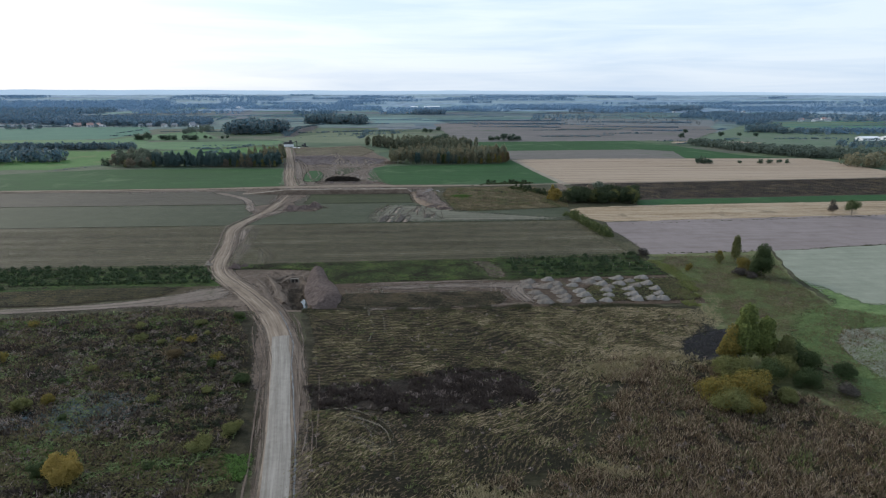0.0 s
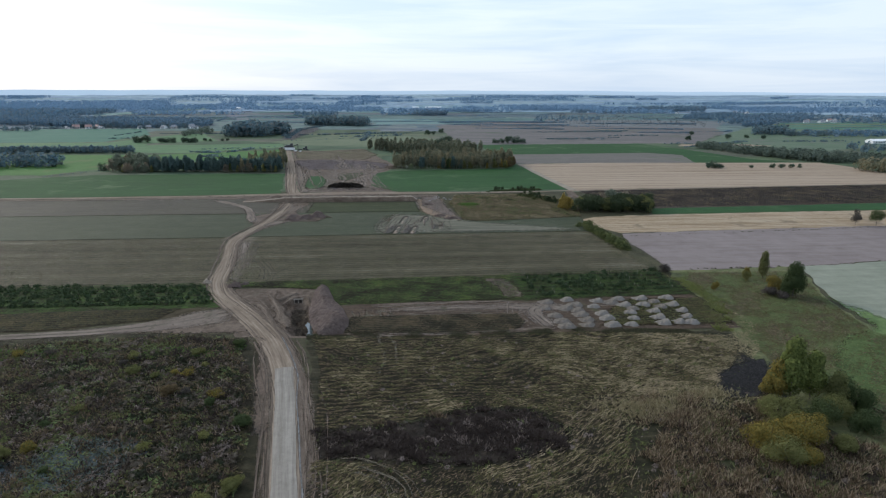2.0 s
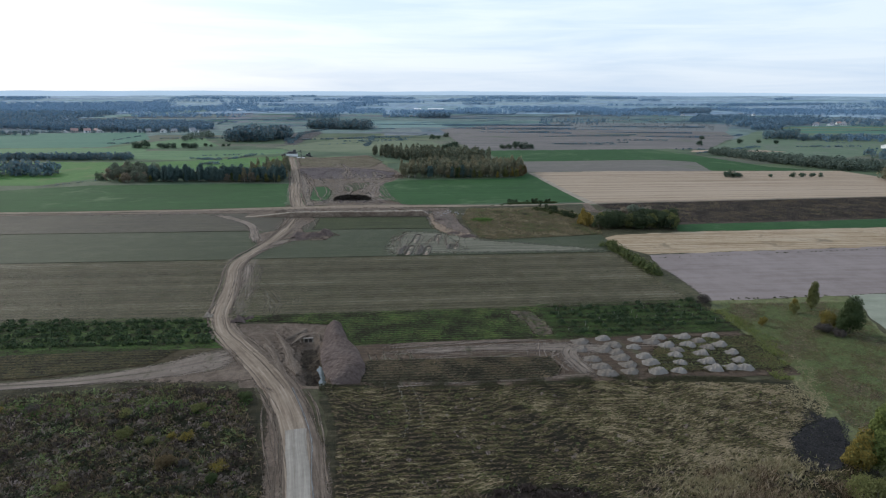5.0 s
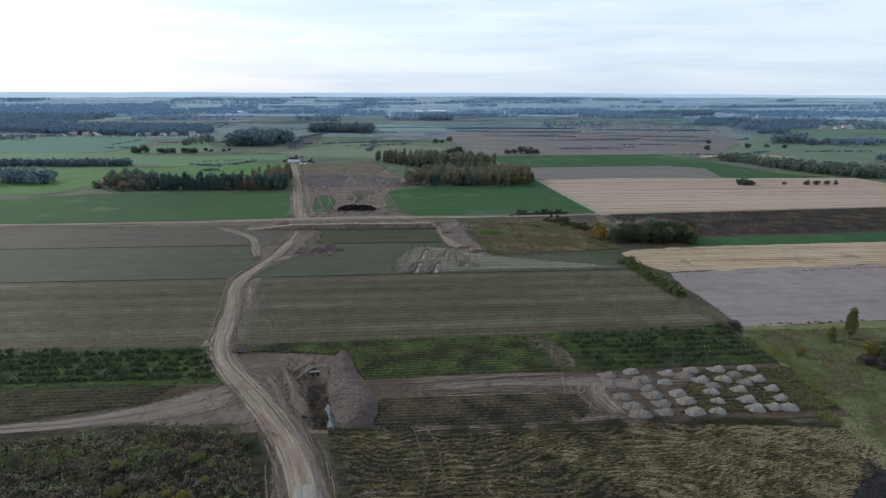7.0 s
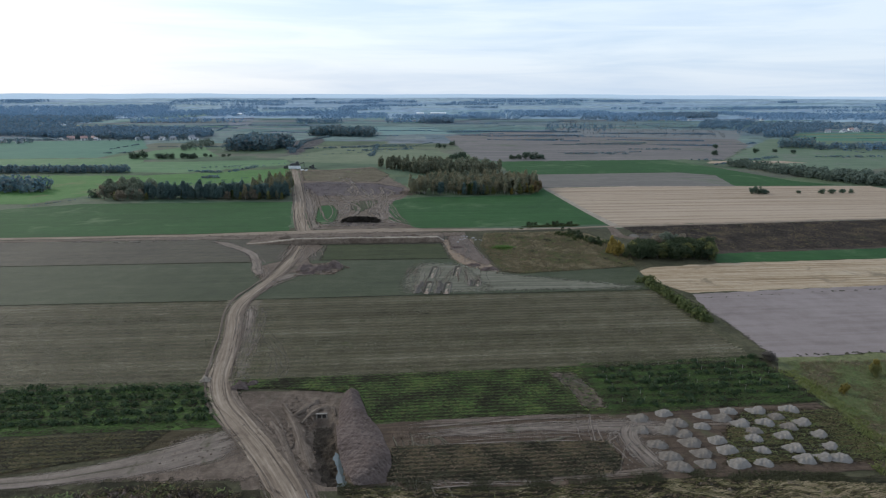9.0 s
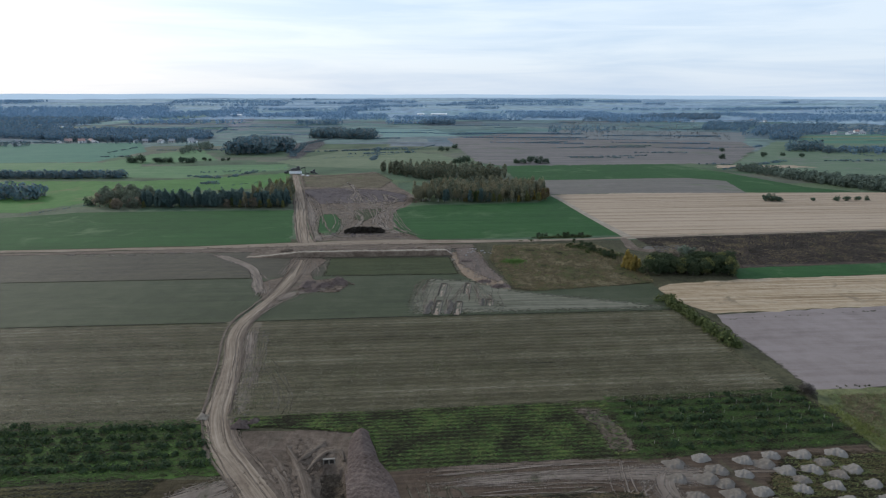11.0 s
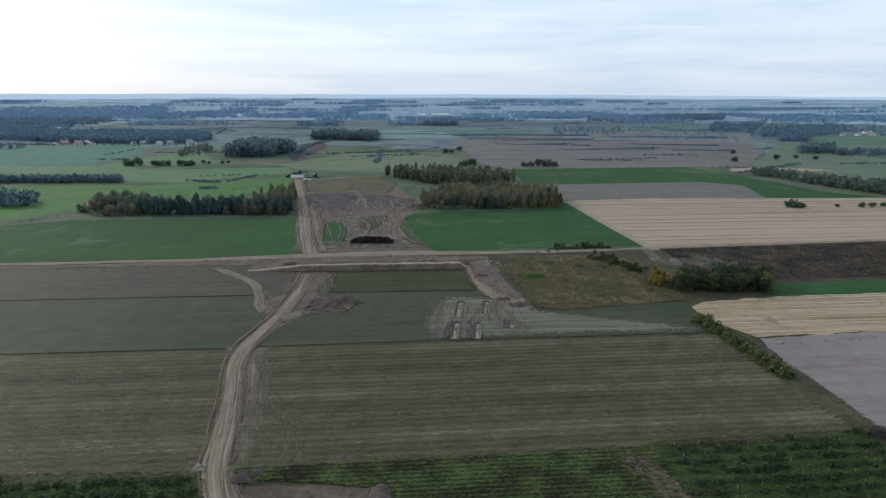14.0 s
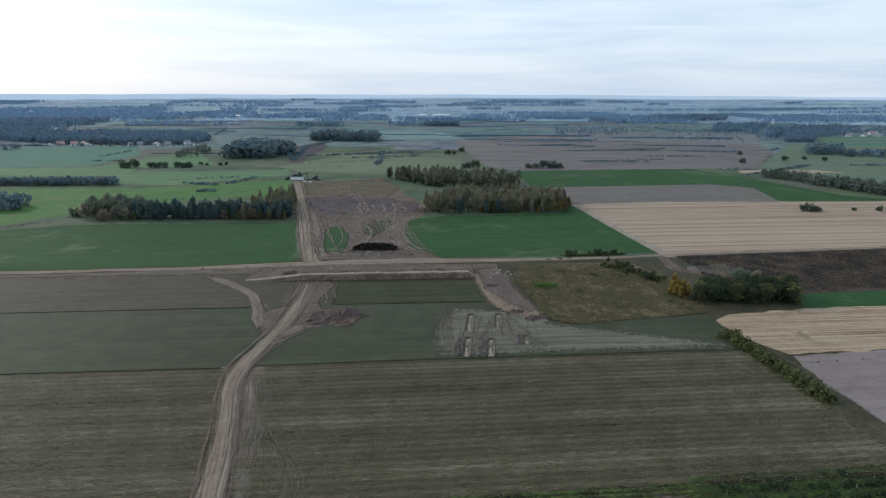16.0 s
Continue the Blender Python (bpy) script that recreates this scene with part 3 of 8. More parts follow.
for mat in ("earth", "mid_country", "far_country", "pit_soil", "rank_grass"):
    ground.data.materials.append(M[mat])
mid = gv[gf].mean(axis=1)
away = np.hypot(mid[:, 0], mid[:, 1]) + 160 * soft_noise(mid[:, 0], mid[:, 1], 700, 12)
# Ground steps to the haze-tinted colours beyond 1150 m and 2050 m.
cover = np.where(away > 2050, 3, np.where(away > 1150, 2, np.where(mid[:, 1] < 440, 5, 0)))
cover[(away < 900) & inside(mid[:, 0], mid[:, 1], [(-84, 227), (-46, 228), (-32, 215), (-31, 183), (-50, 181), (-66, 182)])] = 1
# Darker soil wherever the pit lies below 2.3 m.
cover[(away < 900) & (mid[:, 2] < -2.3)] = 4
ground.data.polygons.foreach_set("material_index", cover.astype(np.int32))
tagged(ground, "wide open countryside of meadows and rough heath", "ground", kind="structure")

# ---- fields, from the camera outwards ----
FIELDS = [
    # name, label, corners, material, height, rough edge
    ("scrub", "overgrown waste land with dry brown weeds", [(-190, -60), (-6, -60), (-33, 60), (-38, 118), (-44, 146), (-51, 163), (-62, 182), (-84, 186), (-190, 170)], "scrub", 0.04, 0.8),
    ("mown_scrub", "mown dry grass and weeds lying in curved swaths", [(-6, -60), (140, -60), (118, 60), (84, 110), (75, 140), (79, 170), (82, 187), (37, 188), (-8, 184), (-45, 183), (-40, 165), (-33, 120), (-33, 60)], "mown", 0.04, 0.6),
    ("meadow", "rough green meadow with brown tussocks", [(92, 60), (220, 60), (139, 181), (128, 184), (131, 219), (143, 256), (86, 251), (86, 215), (83, 187), (80, 165), (78, 140), (86, 110)], "weed_meadow", 0.06, 0.8),
    ("field", "pale freshly sown field with faint tramlines", [(144, 257), (330, 292), (330, 205), (160, 187), (141, 183), (131, 187), (133, 220)], "pale_field", 0.07, 0.5),
    ("headland", "green grassy headland round the sown fields", [(132, 222), (129, 190), (115, 184), (100, 166), (93, 140), (97, 90), (150, 60), (330, 60), (330, 206), (160, 188), (140, 190)], "headland", 0.075, -6),
    ("field", "pale freshly sown field with a rounded corner", [(107, 148), (109.5, 158), (117, 167), (146, 173), (330, 190), (330, 60), (124, 90), (106.5, 128)], "pale_field", 0.085, -2.5),
    ("wet_hollow", "bluish patch of ground among dry weeds", [(-98, 108), (-94, 117), (-84, 125), (-70, 129), (-60, 128), (-62, 119), (-74, 111), (-86, 107)], "bluish_reeds", 0.09, -8),
    ("dark_litter", "dark withered weeds lying on the ground", [(-33, 131), (-12, 135), (1, 141), (16, 141), (24, 132), (22, 123), (2, 117), (-11, 118.5), (-31, 120)], "dark_litter", 0.085, -6),
    ("fallow", "olive stubble between the vehicle tracks", [(-34, 185), (-8, 185), (18, 188), (22, 193), (20, 202), (-4, 201), (-34, 199)], "weed_brown", 0.095, -1.5),
    ("grass_floor", "green grass between tipped heaps of sand", [(44, 190), (88, 192), (88, 219), (60, 217), (50, 206)], "weed_brown", 0.095, -6),
    ("grass_edge", "green hollow with fresh grass", [(-92, 98), (-34, 95), (-36, 103), (-92, 107)], "grass_hollow", 0.085, -3),
    ("field", "bare harrowed soil of a pinkish grey", [(86.5, 316), (360, 355), (360, 300), (204, 270), (144, 257), (86.5, 250.5), (85.5, 262), (84, 285)], "bare", 0.05, 0.5),
    ("field", "straw stubble strip between bare fields", [(73, 349), (82, 357), (119, 365), (281, 381), (420, 400), (420, 364), (250, 338), (86, 317.5), (78, 330)], "straw_near", 0.05, 0.5),
    ("field", "narrow strip of green winter crop", [(119, 365), (122, 383), (297, 405), (520, 436), (520, 412), (281, 382)], "green_field", 0.06, 0.5),
    ("field", "dark ploughed field with clods", [(92, 450), (160, 459), (351, 484), (520, 505), (520, 437), (297, 406), (121, 384)], "ploughed", 0.05, 0.6),
    ("field", "wide field of pale straw stubble", [(70, 612), (148, 623), (374, 628), (385, 580), (384, 512), (351, 488), (226, 472), (92, 455), (81, 519)], "straw", 0.06, 0.6),
    ("field", "greyish strip of harrowed soil", [(49, 700), (230, 722), (262, 700), (247, 624), (148, 624), (68, 614)], "grey_soil", 0.06, 0.6),
    ("field", "strip of bright green winter crop", [(45, 823), (260, 846), (290, 770), (320, 660), (350, 632), (250, 626), (232, 722), (49, 700)], "green_field", 0.05, 0.6),
    ("field", "green winter crop beside the birch wood", [(-64, 536), (-52, 560), (52, 574), (66, 607), (75, 560), (88, 458), (-36, 446), (-58, 470)], "green_field", 0.05, 0.6),
    ("field", "large field of green winter crop", [(-560, 480), (-362, 497), (-300, 530), (-141, 540), (-118, 438), (-166, 430), (-302, 415), (-560, 392)], "green_field", 0.05, 0.6),
    ("field", "weedy fallow strip, dark and brownish", [(-560, 388), (-264, 412), (-166, 420), (-19, 434), (-15, 420), (-19, 373), (-87, 369), (-118, 365), (-223, 358), (-560, 330)], "dark_strip", 0.04, 0.5),
    ("field", "strip of thin young crop", [(-560, 330), (-223, 358), (-118, 365), (-87, 369), (-19, 373), (4, 346), (16, 346), (74, 358), (74, 323), (64, 321), (-101, 308), (-112, 306), (-183, 301), (-560, 270)], "young_crop", 0.05, 0.4),
    ("field", "grey-brown stubble strip with faint rows", [(-420, 281), (-183, 301), (-101, 308), (64, 321), (70, 322), (74.5, 296), (79.5, 262), (81, 250), (72, 248), (-81, 233), (-91, 230), (-142, 227), (-420, 205)], "stubble", 0.05, 0.5),
    ("field", "overgrown plot of tall brown weeds", [(4, 430), (63, 437), (80, 400), (74, 360), (16, 347), (8, 352), (0, 400)], "heath", 0.06, 0.7),
    ("weed_strip", "strip of green and yellow weeds in rows", [(-84, 234), (24, 244.5), (24, 215), (-42, 209), (-48, 226), (-66, 229), (-84, 230)], "weed_rows", 0.05, 0.5),
    ("orchard_grass", "grass between rows of low bushes", [(24, 244), (82, 252), (84, 222), (24, 216)], "orchard_grass", 0.06, 0.5),
    ("orchard_grass", "grass between rows of low bushes", [(-260, 220), (-142, 227), (-92, 231), (-78, 208), (-136, 202), (-260, 188)], "orchard_grass", 0.06, 0.5),
    ("fallow", "brown and olive fallow strip", [(-260, 187), (-136, 201), (-80, 206), (-78, 202), (-124, 186), (-260, 172)], "weed_brown", 0.06, 0.5),
    ("dumping_ground", "rutted brown strip with vehicle tracks", [(-40, 209), (25, 215), (84, 221), (88, 190), (37, 187), (-8, 183), (-40, 182), (-35, 195)], "track_soil", 0.07, 0.6),
    ("field", "flat green winter crop strip by the dirt junction", [(-86, 369.5), (-18, 373), (-22, 405), (-88, 402)], "dark_green", 0.075, -3),
    ("field", "sown strip bleached pale by vehicles", [(-40, 315), (64, 322), (74, 326), (30, 341), (10, 347), (-6, 358), (-14, 364), (-34, 364), (-42, 338)], "bleached", 0.09, -11),
    ("field_margin", "dull green margin along the hedge", [(68, 323), (80, 323), (87, 285), (89, 250), (79, 249), (77, 266), (72, 298)], "rank_grass", 0.092, -4),
    ("burnt_patch", "black burnt patch in the dry grass", [(62.5, 144.5), (66.5, 157.5), (73, 163.5), (84, 168), (78.5, 155.5), (71.5, 146)], "burnt", 0.09, -1.6),
    ("burnt_patch", "dark scorched soil behind the copse", [(88, 420), (92, 430), (116, 434), (124, 420), (104, 412)], "grey_soil", 0.09, -4),
    ("grass_patch", "bright green patch in the brown weeds", [(6, 391), (17, 391), (17, 400), (7, 401)], "meadow", 0.09, -3),
    ("meadow", "bright green meadow behind the tree belt", [(-460, 690), (-327, 692), (-286, 708), (-196, 757), (-172, 658), (-254, 630), (-312, 580), (-340, 530), (-560, 500), (-560, 650)], "meadow", 0.05, 1.5),
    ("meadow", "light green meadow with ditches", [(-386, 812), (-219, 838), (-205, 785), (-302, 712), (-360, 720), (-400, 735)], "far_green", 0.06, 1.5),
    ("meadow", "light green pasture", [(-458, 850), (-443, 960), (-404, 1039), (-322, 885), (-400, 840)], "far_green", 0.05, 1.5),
    ("field", "green crop before the far wood, blued for haze", [(-900, 930), (-760, 1120), (-552, 1153), (-469, 998), (-471, 860), (-565, 850), (-800, 830)], "far_crop", 0.06, 1.5),
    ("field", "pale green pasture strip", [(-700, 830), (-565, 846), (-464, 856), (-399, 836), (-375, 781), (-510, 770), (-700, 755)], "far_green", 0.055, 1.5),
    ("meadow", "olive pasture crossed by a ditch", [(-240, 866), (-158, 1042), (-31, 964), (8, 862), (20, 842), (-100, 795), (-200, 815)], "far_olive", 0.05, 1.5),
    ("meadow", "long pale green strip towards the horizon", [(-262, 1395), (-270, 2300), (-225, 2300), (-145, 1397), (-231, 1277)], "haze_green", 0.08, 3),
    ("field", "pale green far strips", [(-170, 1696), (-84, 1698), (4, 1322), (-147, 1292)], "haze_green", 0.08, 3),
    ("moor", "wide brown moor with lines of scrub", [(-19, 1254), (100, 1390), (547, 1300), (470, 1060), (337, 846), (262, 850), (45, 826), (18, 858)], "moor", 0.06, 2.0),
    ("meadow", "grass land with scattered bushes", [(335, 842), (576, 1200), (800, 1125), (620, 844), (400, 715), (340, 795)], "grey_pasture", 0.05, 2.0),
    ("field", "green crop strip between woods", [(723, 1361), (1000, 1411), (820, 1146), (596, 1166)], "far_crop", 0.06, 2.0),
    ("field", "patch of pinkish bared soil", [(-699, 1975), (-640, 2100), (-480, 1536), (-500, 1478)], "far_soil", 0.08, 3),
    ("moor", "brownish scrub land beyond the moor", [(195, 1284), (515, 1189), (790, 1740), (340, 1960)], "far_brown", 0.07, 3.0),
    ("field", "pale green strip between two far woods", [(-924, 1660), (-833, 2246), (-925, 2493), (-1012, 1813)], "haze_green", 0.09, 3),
    ("field", "strip of pale straw beside a willow hedge", [(300, 806), (312, 834), (406, 834), (424, 812)], "straw", 0.09, 1.5),
    ("path", "pale track running to the bared soil", [(-476, 1246), (-486, 1392), (-469, 1622), (-463, 1622), (-480, 1392), (-469, 1246)], "far_soil", 0.12, 0.8),
    ("brushwood", "dark heaps of cleared brushwood", [(-288, 1085), (-258, 1240), (-226, 1136), (-222, 900), (-240, 920)], "dark_brush", 0.08, 3),
    ("building_site", "bared earth with wheel ruts", [(-108, 441), (-106, 452), (-135, 540), (-172, 700), (-185, 745), (-150, 739), (-102, 768), (-78, 690), (-50, 600), (-53, 565), (-66, 534), (-58, 470), (-36, 446)], "earth", 0.06, 1.0),
]
M["site_dark"] = soil("purplish_topsoil", [(0.052, 0.041, 0.043), (0.078, 0.063, 0.064), (0.112, 0.093, 0.092)], big=20, small=3, grain=0.5, speckle=0.7, bump=0.7)
M["dark_green"] = soil("dark_green_crop", [(0.024, 0.029, 0.014), (0.034, 0.042, 0.018), (0.048, 0.052, 0.026)], big=20, small=3, grain=0.4, stripes=0.4, stripe_width=2.5, stripe_length=50, bump=0.3)
M["bleached"] = soil("bleached_sown_soil", [(0.069, 0.068, 0.048), (0.104, 0.102, 0.076), (0.150, 0.142, 0.110)], big=20, small=3, grain=0.4, stripes=0.55, stripe_width=3, stripe_length=45, bump=0.3)
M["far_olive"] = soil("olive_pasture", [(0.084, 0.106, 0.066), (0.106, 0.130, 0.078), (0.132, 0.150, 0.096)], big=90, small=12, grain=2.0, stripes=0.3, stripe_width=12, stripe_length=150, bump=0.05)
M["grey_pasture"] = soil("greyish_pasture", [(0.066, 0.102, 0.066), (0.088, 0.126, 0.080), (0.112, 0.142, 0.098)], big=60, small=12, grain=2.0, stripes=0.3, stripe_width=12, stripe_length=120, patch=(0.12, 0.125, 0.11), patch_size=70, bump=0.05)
# Far pasture and scrub land: haze put into the colour as blue.
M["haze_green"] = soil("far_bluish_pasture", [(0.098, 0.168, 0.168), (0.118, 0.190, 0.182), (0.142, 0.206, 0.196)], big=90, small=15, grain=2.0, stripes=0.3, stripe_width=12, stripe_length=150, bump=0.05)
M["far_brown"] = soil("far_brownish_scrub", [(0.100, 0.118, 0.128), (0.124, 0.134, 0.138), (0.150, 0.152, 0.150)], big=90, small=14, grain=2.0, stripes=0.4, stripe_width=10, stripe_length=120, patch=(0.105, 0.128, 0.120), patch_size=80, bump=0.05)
M["dark_brush"] = soil("dark_brushwood", [(0.035, 0.034, 0.036), (0.06, 0.056, 0.058), (0.095, 0.09, 0.09)], big=20, small=4, grain=1.0, bump=0.6)
M["rut_grey"] = soil("worn_gravel", [(0.19, 0.168, 0.142), (0.235, 0.21, 0.18), (0.28, 0.252, 0.218)], big=8, small=1.0, grain=0.3, bump=0.3)
M["rut_blue"] = soil("bluish_wet_gravel", [(0.08, 0.080, 0.080), (0.12, 0.122, 0.125), (0.18, 0.18, 0.18)], big=8, small=1.0, grain=0.3, bump=0.4, rough=0.5)
M["gold_leaf"] = leafy("golden_willow_leaves", [(0.128, 0.115, 0.034), (0.190, 0.148, 0.034), (0.255, 0.188, 0.043), (0.136, 0.135, 0.043)], random_tree=0.1)
M["willow_leaf"] = leafy("willow_leaves", [(0.090, 0.115, 0.034), (0.132, 0.161, 0.045), (0.180, 0.207, 0.060)], random_tree=0.1)
M["twig"] = leafy("bare_twigs", [(0.045, 0.038, 0.034), (0.070, 0.060, 0.052), (0.10, 0.085, 0.07)], random_tree=0.1, through_light=0.0)
M["pale_lip"] = soil("pale_sand_lip", [(0.20, 0.165, 0.128), (0.29, 0.245, 0.195), (0.37, 0.32, 0.26)], big=8, small=1.5, grain=0.4, bump=0.6)
M["dark_litter"] = soil("withered_litter", [(0.010, 0.008, 0.006), (0.022, 0.017, 0.013), (0.042, 0.033, 0.025)], big=8, small=1.2, grain=0.35, bump=0.8)
M["grass_hollow"] = soil("grassy_hollow", [(0.027, 0.038, 0.013), (0.043, 0.061, 0.018), (0.063, 0.083, 0.027)], big=8, small=1.2, grain=0.35, bump=0.6)
M["rut_site"] = soil("dry_site_rut", [(0.133, 0.100, 0.082), (0.171, 0.132, 0.109), (0.218, 0.170, 0.141)], big=8, small=1.0, grain=0.3, bump=0.3)
M["weed_meadow"] = soil("weedy_meadow", [(0.071, 0.079, 0.038), (0.109, 0.117, 0.053), (0.160, 0.163, 0.077)], big=18, small=2.4, grain=0.4, patch=(0.075, 0.062, 0.036), patch_size=26, bump=0.6)
M["grey_soil"] = soil("grey_harrowed_soil", [(0.099, 0.092, 0.082), (0.120, 0.109, 0.097), (0.142, 0.128, 0.116)], big=60, small=8, grain=0.6, stripes=0.4, stripe_width=8, stripe_length=150,
                      patch=(0.085, 0.10, 0.06), patch_size=60, bump=0.1)
far_rng = np.random.default_rng(4321)
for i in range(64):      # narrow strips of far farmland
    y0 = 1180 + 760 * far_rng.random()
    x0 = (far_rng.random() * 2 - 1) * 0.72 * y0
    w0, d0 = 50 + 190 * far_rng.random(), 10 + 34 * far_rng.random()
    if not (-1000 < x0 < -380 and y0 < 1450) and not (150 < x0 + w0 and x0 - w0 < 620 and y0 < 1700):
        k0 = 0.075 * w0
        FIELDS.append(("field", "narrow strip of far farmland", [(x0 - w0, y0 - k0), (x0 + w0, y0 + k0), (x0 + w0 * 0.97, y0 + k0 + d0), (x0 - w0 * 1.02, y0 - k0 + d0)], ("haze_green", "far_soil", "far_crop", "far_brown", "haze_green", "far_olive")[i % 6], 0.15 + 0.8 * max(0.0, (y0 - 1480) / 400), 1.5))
for i, (name, label, corners, mat, z, rough) in enumerate(FIELDS):
    if rough < 0:
        patch_sheet(name, label, "field", corners, mat, z + 0.0008 * i, -rough, 2.5, 0.5, 20 + i)
    else:
        sheet(name, label, "field", corners, M[mat], z + 0.0008 * i, 4.0, rough, 20 + i)

# narrow balks of dark weeds between the strips
M["balk"] = soil("dark_balk_weeds", [(0.012, 0.013, 0.008), (0.022, 0.024, 0.013), (0.042, 0.041, 0.024)], big=9, small=1.4, grain=0.3, bump=0.8)
for i, line in enumerate([[(-300, 291.5, 1.0), (-183, 301.2, 1.0), (-112, 306.2, 1.0)], [(-101, 307.8, 1.0), (-34, 313.6, 1.1), (64, 321.3, 1.1), (72, 323, 1.0)], [(-300, 352, 0.9), (-222, 358.0, 0.9), (-144, 363.7, 0.9), (-118, 365.6, 0.8)], [(-86, 368.9, 0.8), (-18, 372.7, 0.8)]]):
    ribbon("balk", line, M["balk"], 0.13, 0.10, 0.22, 880 + i, 4, 12, "narrow dark balk of weeds between field strips", kind="structure", category="field edge")

# ---- roads ----
HAUL = [(-11, 0, 6.0), (-29, 91, 5.8), (-35, 117, 5.6), (-41, 142, 5.4), (-46, 160, 5.8), (-55, 180, 7.0), (-66, 197, 7), (-76, 210, 6.6), (-84, 221, 6.2), (-90, 235, 6), (-94, 253, 5.8),
        (-99, 274, 5.6), (-104, 291, 5.4), (-105.5, 307, 5.2), (-103.5, 323, 5.0), (-101, 343, 4.8), (-100.5, 369, 5.0), (-102.5, 398, 5)]
haul = ribbon("road", HAUL, M["road"], 0.14, 0.16, 0.22, 3, 12, 10, "sandy construction haul road with wheel ruts", kind="structure", category="road", ruts=((-0.45, 0.14, 0.1), (0.4, 0.14, 0.1)))
NEAR = [(x, y, w - 0.8) for x, y, w in HAUL[:4]] + [(-44.5, 155, 4.6), (-46.0, 161, 5.0)]
ribbon("gravel_surface", NEAR, M["gravel"], 0.30, 0.08, 0.10, 13, 6, 10, "smooth pale gravel laid on the road", parent=haul)
verge = ribbon("verge", [(x + 1.0, y, w + (7.5 if y < 160 else 5.0 if y < 250 else 3.0)) for x, y, w in HAUL], None, 0.085, 0.05, 0.8, 4, 8, 8, "churned earth verges beside the haul road", kind="structure", category="verge", thin="churn")
for i, (o, w, mat) in enumerate([(-2.1, 0.35, "churn"), (-0.9, 0.4, "road"), (0.8, 0.4, "road"), (1.9, 0.35, "churn")]):
    rut(haul, HAUL[5:], o, 0.55, 800 + i, w, mat, 0.31 - abs(o) * 0.035)
for i, (o, w, mat) in enumerate([(3.4, 0.4, "rut_blue"), (-3.3, 0.4, "rut_dark"), (-5.0, 0.7, "churn")]):
    rut(verge, HAUL[:6], o, 0.45, 820 + i, w, mat, 0.15)
# low banks of earth that the grader has pushed aside
for i, (o, w, line) in enumerate([(-3.9, 1.1, HAUL[6:]), (3.8, 0.9, HAUL[9:])]):
    ribbon("berm", shifted(line, o, 0.35, 823 + i, w), M["churn"], 0.08, 0.28, 0.35, 826 + i, 4, 3, parent=verge)
EAST_VERGE = [(-82, 229, 5), (-84.5, 240, 7), (-87, 253, 8), (-91, 272, 8), (-97, 291, 6), (-100, 304, 4)]
ribbon("wheel_tracks", EAST_VERGE, None, 0.12, 0.03, 0.7, 845, 8, 8, "pale wheel tracks on the stubble", parent=verge, thin="pale_track", worn=0.6)
for i in range(5):   # tyre tracks turning on the stubble
    cx, cy, rad = -77.5 + 1.0 * i, 249 + 2.5 * (i % 3), 6.0 + 0.9 * i
    ribbon("tyre_track", [(cx + rad * math.cos(t), cy + 1.6 * rad * math.sin(t), 0.7) for t in np.linspace(-2.2 + 0.2 * i, 1.1 + 0.2 * i, 9)], None, 0.1, 0.02, 0.05, 840 + i, 2, 4, parent=verge, thin="grass_ruts")

SITE_ROAD = [(-108, 436, 9), (-113, 452, 8), (-125, 497, 7.2), (-137, 548, 7), (-161, 643, 6.5), (-183, 726, 6), (-189, 745, 6)]
site_road = ribbon("road", SITE_ROAD, M["road"], 0.16, 0.15, 0.3, 5, 10, 10, "sandy haul road with wheel ruts running to the building site", kind="structure", category="road", ruts=((-0.45, 0.14, 0.1), (0.4, 0.14, 0.1)))
for i, (o, w, mat) in enumerate([(-2.6, 0.5, "churn"), (-0.4, 0.5, "road"), (1.8, 0.5, "churn")]):
    rut(site_road, SITE_ROAD, o, 0.7, 850 + i, w, mat, 0.33 - abs(o) * 0.025)
ribbon("wheel_tracks", [(x + 8.5 - 0.01 * (y - 436), y, 8) for x, y, w in SITE_ROAD[:5]], None, 0.13, 0.04, 0.9, 855, 8, 8, "pale wheel tracks beside the haul road", parent=site_road, thin="pale_track", worn=0.62)
for i, o in enumerate((-4.8, 5.0)):
    ribbon("berm", shifted(SITE_ROAD, o, 0.5, 857 + i, 1.4), M["churn"], 0.1, 0.55, 0.3, 859 + i, 4, 3, parent=site_road)
FARM = [(-560, 394, 5), (-264, 416, 5), (-209, 421, 5), (-166, 425, 6), (-114, 433, 9), (-63, 439, 10), (-10, 441, 7), (30, 444, 4.5), (63, 447, 4), (90, 452, 4.5), (153, 460, 4), (226, 470, 3.5), (351, 486, 3), (500, 506, 3)]
farm = ribbon("road", FARM, M["road"], 0.15, 0.12, 0.3, 6, 8, 10, "sandy farm track crossing the fields", kind="structure", category="road")
ribbon("verge", [(-300, 407, 5), (-264, 409, 7), (-209, 414, 8), (-166, 418, 12), (-130, 421, 16), (-100, 425, 18), (-63, 428, 16), (-28, 428, 14), (-8, 430, 10)], None, 0.10, 0.1, 0.9, 11, 8, 8, "strip of spread earth beside the farm track", kind="structure", category="verge", thin="churn")

